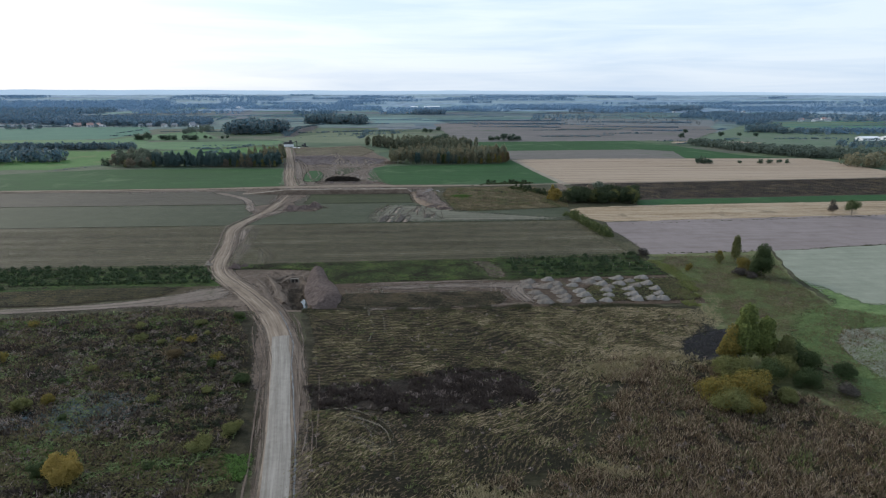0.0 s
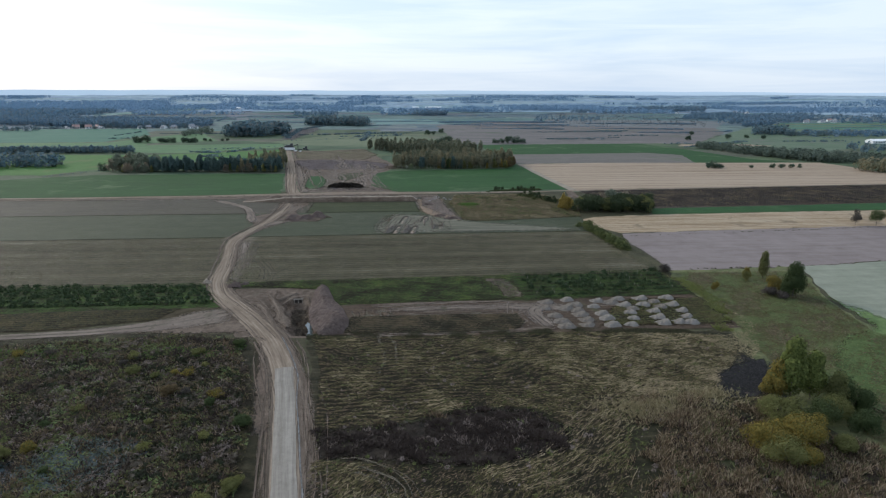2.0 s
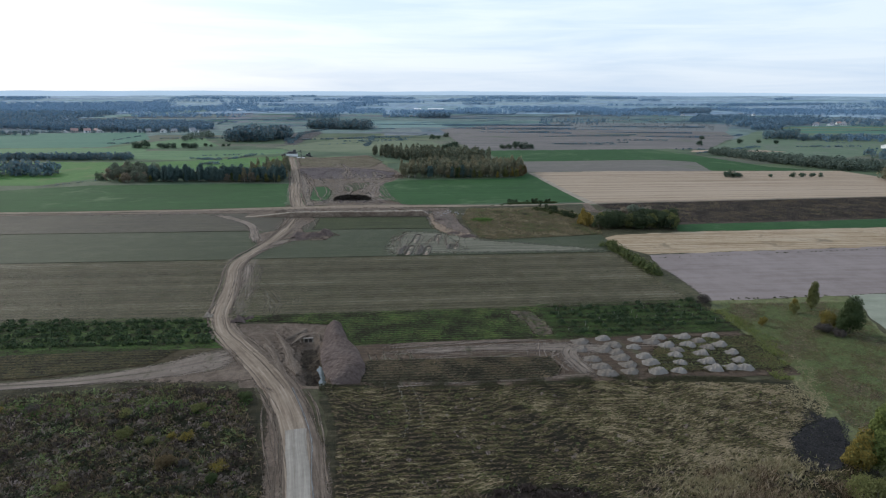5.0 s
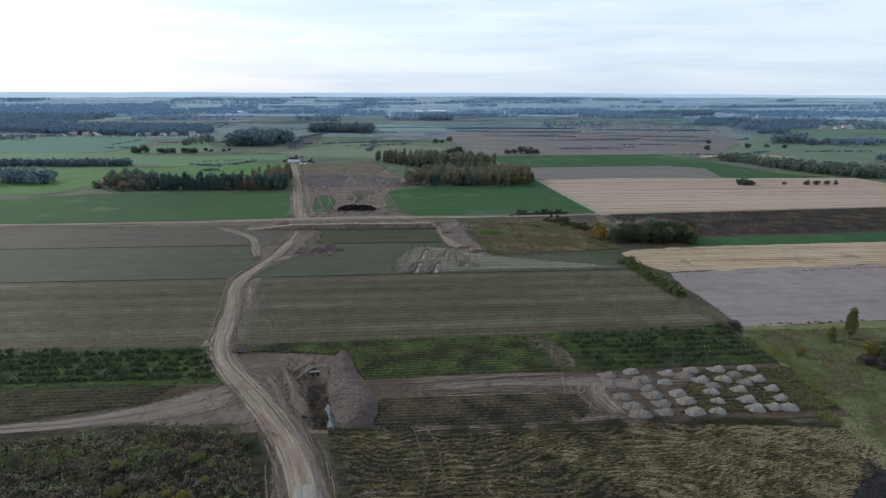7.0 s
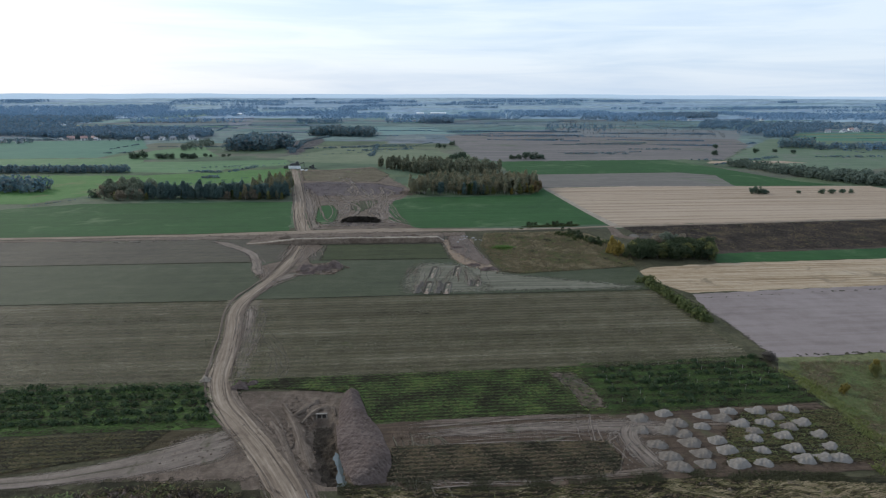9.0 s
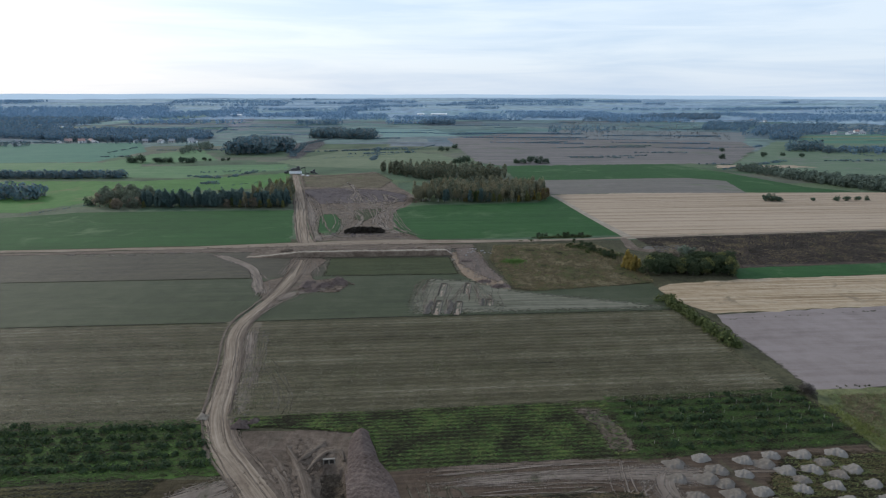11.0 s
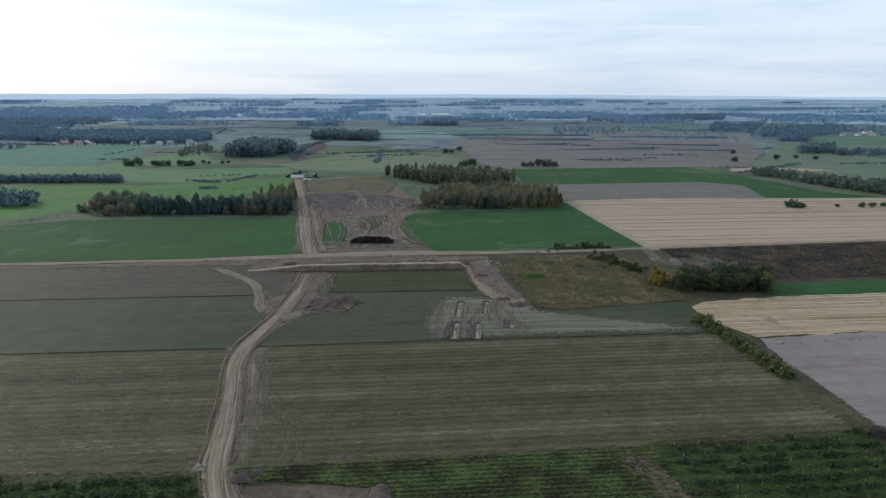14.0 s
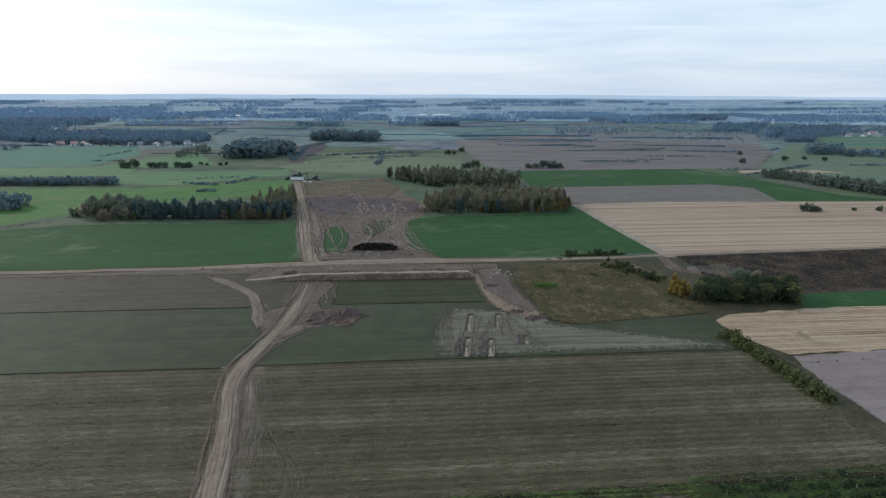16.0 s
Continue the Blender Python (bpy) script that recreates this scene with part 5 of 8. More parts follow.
# Grey and pinkish leaves paled to stand in for haze over the belt.
M["grey_leaf"] = leafy("grey_olive_leaves", [(0.111, 0.137, 0.108), (0.150, 0.176, 0.132), (0.195, 0.215, 0.158)], through_light=0.48)
M["pink_leaf"] = leafy("pinkish_brown_leaves", [(0.169, 0.142, 0.112), (0.227, 0.189, 0.143), (0.273, 0.230, 0.165)], through_light=0.48)
BROAD = templates("broad_tree", 3, 460, lambda h, q: round_lobes(h, q, 0.33, 0.0), 13.0, 620, 0.56, "grey_leaf", "bark", 0.2, "round grey-olive tree at the end of a tree belt", "tree")
PINK = templates("broad_tree", 2, 470, lambda h, q: round_lobes(h, q, 0.33, 0.0), 11.0, 520, 0.5, "pink_leaf", "bark", 0.2, "round tree in pinkish brown autumn leaf", "tree")
M["copse_leaf"] = leafy("dull_alder_leaves", [(0.036, 0.052, 0.030), (0.052, 0.072, 0.036), (0.076, 0.094, 0.046)], through_light=0.4)
SHRUB = templates("alder_shrub", 4, 480, lambda h, q: round_lobes(h, q, 0.40, 0.0), 9.0, 700, 0.4, "copse_leaf", "bark", 0.15, "rounded dark green alder shrub in a copse", "tree")
SHRUB_OLIVE = templates("willow_shrub", 3, 490, lambda h, q: round_lobes(h, q, 0.36, 0.0), 9.0, 640, 0.4, "olive_leaf", "bark", 0.15, "plume-shaped olive willow in a copse", "tree")
BIRCH = templates("birch_tree", 5, 300, birch_lobes, 15.0, 520, 0.50, "birch_leaf", "birch_bark", 0.13, "slim birch with yellowing olive leaves in a wood", "tree")
PINE = templates("alder_tree", 4, 340, belt_lobes, 13.0, 560, 0.58, "dark_leaf", "bark", 0.2, "dark green alder in a tree belt", "tree")
GREEN = templates("deciduous_tree", 3, 370, belt_lobes, 11.0, 520, 0.52, "green_leaf", "bark", 0.2, "green deciduous tree in a tree belt", "tree")
YELLOW = templates("yellow_tree", 3, 400, belt_lobes, 9.0, 480, 0.46, "yellow_leaf", "bark", 0.15, "deciduous tree in yellow autumn leaf", "tree")
RUST = templates("rusty_tree", 2, 420, belt_lobes, 12.0, 480, 0.52, "rust_leaf", "bark", 0.18, "tree with rusty brown autumn leaves", "tree")
OLIVE = templates("olive_tree", 2, 430, belt_lobes, 11.0, 480, 0.52, "olive_leaf", "bark", 0.18, "tree with olive yellowing leaves", "tree")


def wood(kinds, corners, count, seed, size=(0.8, 1.15), label="", group=""):
    r = np.random.default_rng(seed)
    done = []
    for x, y in scatter(corners, count * 4, seed):
        if len(done) >= count:
            break
        if all((x - a) ** 2 + (y - b) ** 2 > 3.2 for a, b in done):
            done.append((x, y))
            plant(kinds[r.integers(len(kinds))], x, y, r.random() * 360, size[0] + (size[1] - size[0]) * r.random(), 0.85 + 0.3 * r.random(), label, group)


wood(templ_set(BIRCH), [(-53, 592), (-45, 574), (45, 578), (62, 600), (64, 625), (20, 640), (-30, 630)], 300, 51, (0.78, 1.0), group="birch wood")
wood(templ_set(BIRCH[:3], YELLOW[:1], BROAD[:1], OLIVE[:1], PINE[:1]), [(-30, 572), (46, 575), (60, 594), (40, 584), (-30, 580)], 30, 58, (0.62, 0.9), group="birch wood")
wood(templ_set(RUST, YELLOW[:1], OLIVE[:1]), [(40, 575), (62, 580), (66, 602), (46, 590)], 12, 158, (0.75, 0.95), group="birch wood")
wood(templ_set(PINE[:2], GREEN[:1]), [(-6, 573), (12, 574), (12, 582), (-6, 582)], 7, 159, (0.75, 0.95), group="birch wood")
wood(templ_set(PINE, PINE, PINE, GREEN[:1]), [(-262, 549), (-146, 550), (-150, 562), (-262, 560)], 110, 53, (0.7, 1.15), group="tree belt")
wood(templ_set(BIRCH[:2], PINK[:1], OLIVE[:1]), [(-200, 548), (-150, 548), (-150, 552), (-200, 551)], 12, 52, (0.6, 0.85), group="tree belt")
wood(templ_set(BROAD, PINK[:1]), [(-303, 552), (-262, 545), (-258, 575), (-296, 590)], 22, 54, (0.8, 1.15), group="tree belt")
wood(templ_set(BROAD[:2], OLIVE[:1], PINK), [(-290, 543), (-258, 545), (-258, 551), (-286, 550)], 9, 50, (0.6, 0.8), group="tree belt")
wood(templ_set(YELLOW[:1], OLIVE, BIRCH, GREEN[:1]), [(-182, 560), (-146, 560), (-165, 640), (-176, 640)], 60, 55, (0.85, 1.1), group="tree belt")
wood(templ_set(SHRUB, SHRUB, SHRUB_OLIVE[:1]), [(74, 372), (118, 370), (122, 384), (84, 388)], 58, 56, (0.75, 1.1), group="copse")
wood(templ_set(SHRUB_OLIVE, BROAD[:1], PINK[:1]), [(88, 382), (118, 381), (114, 392), (92, 394)], 15, 59, (0.75, 0.98), group="copse")
wood(YELLOW, [(66, 380), (73, 375), (76, 384), (68, 392)], 7, 57, (0.7, 0.95), group="copse")
wood(templ_set(SHRUB), [(50, 436), (66, 400), (72, 402), (58, 440)], 14, 49, (0.3, 0.5), "low dark alder shrub on the overgrown plot", "copse")
wood(templ_set(SHRUB), [(34, 451), (64, 453), (64, 457), (30, 453)], 10, 48, (0.25, 0.4), "low dark alder shrub by the farm track", "copse")

# ---- single trees and bushes by the camera's way ----
def bush_lobes(h, seed, wide=0.55):
    r = np.random.default_rng(seed)
    out = [(0, 0, h * 0.5, h * wide * 0.8, h * 0.46)]
    for _ in range(11):
        a, z = r.random() * 6.28, h * (0.22 + 0.5 * r.random())
        k = h * wide * (0.4 + 0.4 * r.random())
        out.append((math.cos(a) * k, math.sin(a) * k, z, h * wide * (0.3 + 0.22 * r.random()), h * (0.2 + 0.13 * r.random())))
    return out


def near_plant(name, label, category, height, lobes, leaf, bark, x, y, seed, clumps=1800, size=0.3, radius=0.12, group=""):
    ob = tree(name, label, category, height, lobes, clumps, size, M[leaf], M[bark], radius, seed, group)
    ob.matrix_basis = pose(x, y, 0, 0, 0, seed * 37)
    return ob


for name, label, height, shape, wide, leaf, x, y, n in [
    ("tall_willow", "tall green willow with upright shoots by the meadow", 16.5, "plume", 0.2, "willow_leaf", 77.7, 145, 2900),
    ("tall_willow", "slender green willow leaning over yellow bushes", 13.0, "plume", 0.22, "willow_leaf", 82.5, 145, 2200),
    ("autumn_willow", "yellow autumn willow in front of a green one", 10.5, "plume", 0.27, "gold_leaf", 74.5, 145.5, 1800),
    ("willow_bush", "broad golden willow bush at the meadow's edge", 7.2, "bush", 0.75, "gold_leaf", 70, 126, 2400),
    ("willow_bush", "golden willow bush spreading over dry reeds", 6.2, "bush", 0.8, "gold_leaf", 62.5, 124.5, 1900),
    ("willow_bush", "low golden willow bush before olive ones", 4.0, "bush", 0.7, "gold_leaf", 67.5, 119, 1200),
    ("willow_bush", "olive willow bush beside golden ones", 7.0, "bush", 0.75, "olive_leaf", 69, 133, 1900),
    ("willow_bush", "grey-green willow bush below golden ones", 6.0, "bush", 0.75, "olive_leaf", 63, 120, 1500),
    ("willow_bush", "round olive bush standing alone", 4.2, "bush", 0.6, "olive_leaf", 77, 123.5, 1200),
    ("willow_bush", "dark green bush on the meadow", 4.2, "bush", 0.7, "green_leaf", 98, 136, 1000),
    ("willow_bush", "dark green bush under the willows", 5.5, "bush", 0.7, "green_leaf", 91, 141, 1400),
    ("willow_bush", "dark green bush under the willows", 5.0, "bush", 0.7, "green_leaf", 86, 131, 1300),
    ("willow_bush", "grey-green bush between the willows", 6.2, "bush", 0.6, "green_leaf", 79, 134, 1200),
    ("willow_bush", "olive bush under the tall willow", 6.0, "bush", 0.65, "olive_leaf", 83, 136, 1200),
    ("willow_bush", "olive willow beside the tall ones", 9.5, "plume", 0.27, "olive_leaf", 86, 141, 1400),
    ("willow_bush", "dark bush behind the tall willow", 6.4, "bush", 0.6, "green_leaf", 89, 145, 1200),
    ("willow_bush", "brownish bush on the wet meadow", 3.0, "bush", 0.9, "twig", 93, 127, 700),
    ("birch_tree", "slim birch turning yellow by the field's edge", 11.5, "plume", 0.18, "olive_leaf", 120, 241, 1100),
    ("birch_tree", "small yellowing birch beside a taller one", 5.5, "birch", 0.26, "gold_leaf", 112.5, 239, 600),
    ("deciduous_tree", "round green tree at the corner of a sown field", 13.5, "plume", 0.3, "green_leaf", 119.5, 219, 2400),
    ("willow_bush", "olive bush beside the round tree", 6.5, "bush", 0.5, "gold_leaf", 115.5, 224, 1000),
    ("willow_bush", "bare grey-brown bush beside green trees", 3.6, "bush", 0.75, "twig", 112, 220, 900),
    ("willow_bush", "bare grey-brown bush beside green trees", 3.0, "bush", 0.8, "twig", 115, 217, 800),
    ("willow_bush", "small olive bush on the meadow", 4.2, "bush", 0.4, "olive_leaf", 112, 238, 500),
    ("willow_bush", "small yellow bush on the meadow", 3.4, "bush", 0.4, "gold_leaf", 95.3, 226.5, 450),
    ("willow_bush", "dark bush at the end of the hedge", 4.0, "bush", 0.65, "twig", 84.5, 248, 700),
    ("willow_bush", "golden yellow willow bush on waste land", 5.2, "bush", 0.62, "yellow_leaf", -67, 95, 2200),
    ("willow_bush", "low olive bush among dry weeds", 3.2, "bush", 0.6, "olive_leaf", -92, 120, 800),
    ("willow_bush", "low yellowish bush among dry weeds", 2.6, "bush", 0.6, "gold_leaf", -88, 123, 600),
    ("willow_bush", "rusty orange bush among dry weeds", 2.6, "bush", 0.8, "rust_leaf", -70, 147, 700),
    ("willow_bush", "green bush beside the road's verge", 2.6, "bush", 0.9, "green_leaf", -48, 133, 800),
    ("willow_bush", "low olive bush by the road", 2.8, "bush", 0.95, "olive_leaf", -47, 105, 900),
    ("willow_bush", "low olive bush by the road", 2.4, "bush", 0.95, "olive_leaf", -43, 111, 800),
    ("willow_bush", "dark green bush among dry weeds", 2.8, "bush", 0.4, "green_leaf", -58, 141, 500),
    ("willow_bush", "yellow bush among dry weeds", 3.4, "bush", 0.6, "gold_leaf", -113, 143, 800),
    ("willow_bush", "green bush beside the golden one", 3.2, "bush", 0.5, "green_leaf", -73, 96, 700),
    ("willow_bush", "olive bush in a hollow of the waste land", 2.2, "bush", 0.9, "olive_leaf", -84, 158, 600),
    ("willow_bush", "low green bush near the track", 2.0, "bush", 1.0, "green_leaf", -62, 176, 700),
    ("willow_bush", "low green bush near the track", 1.8, "bush", 1.1, "olive_leaf", -72, 170, 600),
    ("bare_tree", "half bare brownish tree on a straw field", 9.5, "birch", 0.24, "twig", 219, 337, 600),
    ("deciduous_tree", "green tree on a straw field", 10.0, "round", 0.38, "green_leaf", 228, 334, 900),
]:
    seed = int(abs(x) * 13 + y * 7) % 997
    lobes = {"round": round_lobes, "bush": bush_lobes, "birch": birch_lobes, "plume": belt_lobes}[shape](height, seed, wide)
    near_plant(name, label, "tree" if "tree" in name or "tall" in name else "bush", height, lobes, leaf, "bark", x, y, seed, int(n * 3.2), 0.10 + 0.0105 * height, 0.03 + 0.012 * height)


BUSHY = np.random.default_rng(2024)
for x, y in scatter([(-140, 92), (-52, 92), (-54, 150), (-66, 176), (-140, 168)], 34, 2025):
    kind = BUSHY.integers(5)
    leaf, word = [("rust_leaf", "rusty orange"), ("olive_leaf", "olive"), ("gold_leaf", "yellow"), ("green_leaf", "dark green"), ("twig", "bare grey-brown")][kind]
    h = 1.2 + 1.3 * BUSHY.random()
    near_plant("weed_bush", word + " low bush among dry weeds on waste land", "bush", h, bush_lobes(h, int(x * 3 + y * 5) % 991, 0.75), leaf, "bark", x, y, int(x * 7 + y * 3) % 983, 700, 0.12, 0.04)
# ---- heaps, pit and pond ----
def mound_mesh(name, length, width, height, seed, material, top=0.25, cells=(22, 16), lump=0.12, ribs=0.0):
    """A tipped heap: flat-topped, steep-sided, with lumps and an uneven foot."""
    nx_, ny_ = cells
    u, v = np.meshgrid(np.linspace(-1, 1, nx_), np.linspace(-1, 1, ny_))
    a = np.arctan2(v, u)
    r = np.maximum(np.abs(u), np.abs(v)) * 0.55 + np.hypot(u, v) * 0.45
    foot = 1 + 0.13 * np.sin(a * 2 + seed) + 0.10 * np.sin(a * 3 + seed * 2.3) + 0.06 * np.sin(a * 7 + seed * 5)
    k = np.clip((1.0 * foot - r) / (1 - top), 0, 1)
    z = height * (k ** 0.85) * (1 + 0.22 * np.sin(u * 2.3 + seed) * np.cos(v * 1.9 + seed * 3))
    x, y = u * length / 2, v * width / 2
    bumps = lump * soft_noise(x, y, max(0.5, height * 0.55), seed + 7)
    if ribs:      # narrow furrows where the bucket has run down, and clods
        run = x * 0.25 + y + 0.5 * soft_noise(x, y, 7, seed + 8)
        bumps = bumps + ribs * (np.abs(np.sin(run * 2.6)) - 0.5) * (0.8 + 0.3 * soft_noise(x, y, 5, seed + 9)) + 0.25 * ribs * soft_noise(x, y, 0.9, seed + 10)
    z = z + np.where(k > 0.03, bumps, 0) - np.where(k <= 0.0, 0.25, 0)
    V = np.stack([x, y, z], 2).reshape(-1, 3)
    i = np.arange(ny_ - 1)[:, None] * nx_ + np.arange(nx_ - 1)[None, :]
    return mesh_of(name, V, np.stack([i, i + 1, i + nx_ + 1, i + nx_], 2).reshape(-1, 4), material, smooth=True)


SAND_HEAPS = [  # x, y, whether freshly tipped
    (30.9, 210.5, 0), (38.5, 213.0, 1), (40.4, 208.2, 0), (48.7, 212.1, 1), (53.0, 210.6, 0), (56.7, 214.3, 1), (64.4, 214.4, 1), (68.0, 211.3, 0), (73.8, 215.3, 1), (29.5, 204.7, 0), (36.5, 204.7, 0), (46.3, 206.5, 1), (56.8, 207.7, 1), (58.6, 204.2, 0), (63.5, 208.3, 1), (68.8, 206.3, 0), (73.4, 208.3, 1), (31.7, 198.0, 0), (40.3, 198.8, 0), (47.4, 199.8, 1), (56.9, 200.7, 1), (65.1, 202.0, 1), (74.5, 202.6, 1), (33.1, 192.9, 0), (41.2, 194.2, 0), (48.0, 195.5, 1), (56.4, 195.5, 1), (64.6, 196.3, 1), (74.1, 197.3, 1), (33.8, 188.7, 0), (40.5, 189.9, 0), (48.2, 189.9, 1), (54.3, 190.4, 1), (64.7, 191.8, 1), (69.8, 192.6, 1), (73.5, 192.3, 1), (39.9, 202.8, 0)]


def heap_mesh(seed, material):
    """A lorry load of sand, 1 m long: a blunt wedge, steep at one end, drawn out at the other, its crest broken by furrows."""
    u, v = np.meshgrid(np.linspace(-1, 1, 30), np.linspace(-1, 1, 22))
    a = np.arctan2(v, u)
    r = (np.abs(u) ** 2.6 + np.abs(v) ** 2.6) ** (1 / 2.6) / (0.92 + 0.07 * np.sin(a * 3 + seed) + 0.05 * np.sin(a * 5 + seed * 2.3))
    crest = 0.66 + 0.34 * np.clip(u * 1.3 + 0.4, -1, 1) + 0.07 * np.sin(u * 5 + seed) - 0.08 * v
    slope = np.sin(np.clip((1 - r) / np.where(u > 0, 0.55, 0.8), 0, 1) * 1.5708)
    x, y = u * 0.5, v * 0.36
    furrow = np.abs(np.sin(x * 17 + 2.5 * y + 1.3 * np.sin(y * 9 + seed) + seed)) - 0.5
    z = 0.225 * crest * slope ** 1.15 + np.where(slope > 0.02, 0.030 * furrow * slope + 0.010 * soft_noise(x, y, 0.12, seed + 7), 0) - np.where(slope <= 0, 0.03, 0)
    i = np.arange(21)[:, None] * 30 + np.arange(29)[None, :]
    return mesh_of("sand_mound", np.stack([x, y, z], 2).reshape(-1, 3), np.stack([i, i + 1, i + 31, i + 30], 2).reshape(-1, 4), material, smooth=True)


variants = [[heap_mesh(k * 1.7, M[mat]) for k in range(6)] for mat in ("old_sand", "sand")]
for i, (x, y, fresh) in enumerate(SAND_HEAPS):
    ob = new("sand_mound", variants[fresh][i % 6])
    ob.matrix_basis = placed(x, y + 1.6, 0.08, -6 + 12 * math.sin(i * 2.1), (5.7 if fresh else 6.3) * (0.95 + 0.1 * math.sin(i * 3.3)), 1.0 if fresh else 0.85)
    tagged(ob, "freshly tipped heap of pale grey sand" if fresh else "rain-washed heap of brownish sand", "sand heap", "sand heaps in rows")

M["mound_soil"] = soil("dug_soil", [(0.095, 0.071, 0.062), (0.138, 0.105, 0.093), (0.190, 0.149, 0.133)], big=9, small=1.3, grain=0.4, stripes=0.45, stripe_width=0.7, stripe_length=7, stripe_turn=radians(20), bump=1.0)
SPINE = spline([(-47.9, 227, 4), (-47.0, 220, 6.5), (-45.6, 211, 8.6), (-42.0, 202, 12.4), (-40.2, 195, 12.0), (-38.6, 189, 10.5), (-37.9, 185.3, 8.5), (-37.6, 183.6, 6.5)], 26)
mu = np.linspace(-1, 1, 56)
md = np.gradient(SPINE[:, :2], axis=0)
md /= np.hypot(md[:, 0], md[:, 1])[:, None]
mt = np.linspace(0, 1, len(SPINE))[:, None]
mx_ = SPINE[:, :1] + md[:, 1:] * -mu[None, :] * SPINE[:, 2:] / 2
my_ = SPINE[:, 1:2] - md[:, :1] * -mu[None, :] * SPINE[:, 2:] / 2
rise = np.clip(1 - np.abs(mu[None, :] + 0.12 * np.sin(mt * 17)) ** 1.5, 0, 1) ** 0.85 * np.clip(mt * 9, 0, 1) ** 0.6 * np.clip((1 - mt) * 9, 0, 1) ** 0.6
furrows = np.abs(np.sin((mx_ * 0.55 + my_) * 2.1 + 0.9 * np.sin(mx_ * 0.5 + my_ * 0.13) + 0.5 * soft_noise(mx_, my_, 7, 27))) - 0.5
mz = rise * (2.7 + 0.45 * np.sin(mt * 11 + 0.6)) + np.clip(rise * 3, 0, 1) * (0.8 * furrows * (0.7 + 0.4 * soft_noise(mx_, my_, 4, 28)) + 0.07 * soft_noise(mx_, my_, 0.7, 29)) - np.where(rise <= 0, 0.3, 0)
mi = np.arange(len(SPINE) - 1)[:, None] * 56 + np.arange(55)[None, :]
soil_mound = new("soil_mound", mesh_of("soil_mound", np.stack([mx_, my_, mz], 2).reshape(-1, 3), np.stack([mi, mi + 1, mi + 57, mi + 56], 2).reshape(-1, 4), M["mound_soil"], smooth=True))
tagged(soil_mound, "long heap of dug-out grey-brown soil beside the pit", "soil heap")
for x, y, lx, ly, lz, sd in [(1, 353, 9, 5, 1.3, 7), (-6, 360, 7, 4, 1.0, 8), (-14, 396, 7, 4, 0.9, 9), (-75.5, 357, 8, 8, 2.8, 2), (-83, 352, 12, 6, 2.2, 3), (-90, 355, 8, 11, 1.8, 12), (-87, 346, 9, 4, 1.0, 13), (-81.5, 229.5, 6, 3.5, 1.5, 5), (-78.5, 231.5, 3.5, 3, 1.1, 6)]:
    ob = new("earth_mound", mound_mesh("earth_mound", lx, ly, lz, sd, M["mound_soil"], 0.2, (34, 30), 0.3, 0.14))
    ob.matrix_basis = pose(x, y, 0.02, 0, 0, 10)
    tagged(ob, "small heap of dug soil beside the road", "soil heap")

for i, (x, y) in enumerate([(-233, 407.2), (-221.5, 406.4), (-210.4, 406.6), (-199.7, 407.4), (-188.9, 408.4), (-178.9, 411), (-169.4, 412.2)]):
    ob = new("sand_ridge", mound_mesh("sand_ridge", 5.5 + 2.5 * math.sin(i * 2.7), 1.8, 0.5, i * 1.3, M["old_sand"], 0.2, (20, 10), 0.1))
    ob.matrix_basis = pose(x, y, 0.08, 0, 0, 4)
    tagged(ob, "low heap of pale sand beside the farm track", "sand heap", "sand heaps along the track")
for i in range(10):
    q = np.random.default_rng(2600 + i)
    ob = new("earth_heap", mound_mesh("earth_heap", 5 + 4 * q.random(), 2.6 + q.random(), 0.9 + 0.5 * q.random(), i * 1.9, M["mound_soil"] if i % 3 else M["earth"], 0.2, (20, 12), 0.25))
    x = -112 + 8.6 * i + q.normal(0, 1.5)
    ob.matrix_basis = pose(x, 409.5 + 0.058 * (x + 112) + q.normal(0, 1.2), 2.05, 0, 0, q.normal(4, 8))
    tagged(ob, "small heap of dug soil on top of the cut bank", "soil heap", "spoil on the bank")
ob = new("rubble_heap", mound_mesh("rubble_heap", 4.2, 2.4, 1.2, 5.0, M["pale_lip"], 0.2, (18, 12), 0.35))
ob.matrix_basis = pose(-93.5, 233.5, 0.03, 0, 0, 20)
tagged(ob, "small heap of pale rubble at the road's edge", "rubble heap")
M["weathered_concrete"] = plain("weathered_concrete", (0.19, 0.165, 0.14), 0.9, 0.3, 0.6)
trestle = thing("culvert_frame", "weathered concrete frame standing at the head of the pit", "culvert", (-54.2, 213.0, -0.2), 6)
# Dark panel added behind the posts stands in for the shaded opening.
M["frame_hollow"] = plain("damp_hollow", (0.04, 0.034, 0.028), 0.9, 0.3, 0.5)
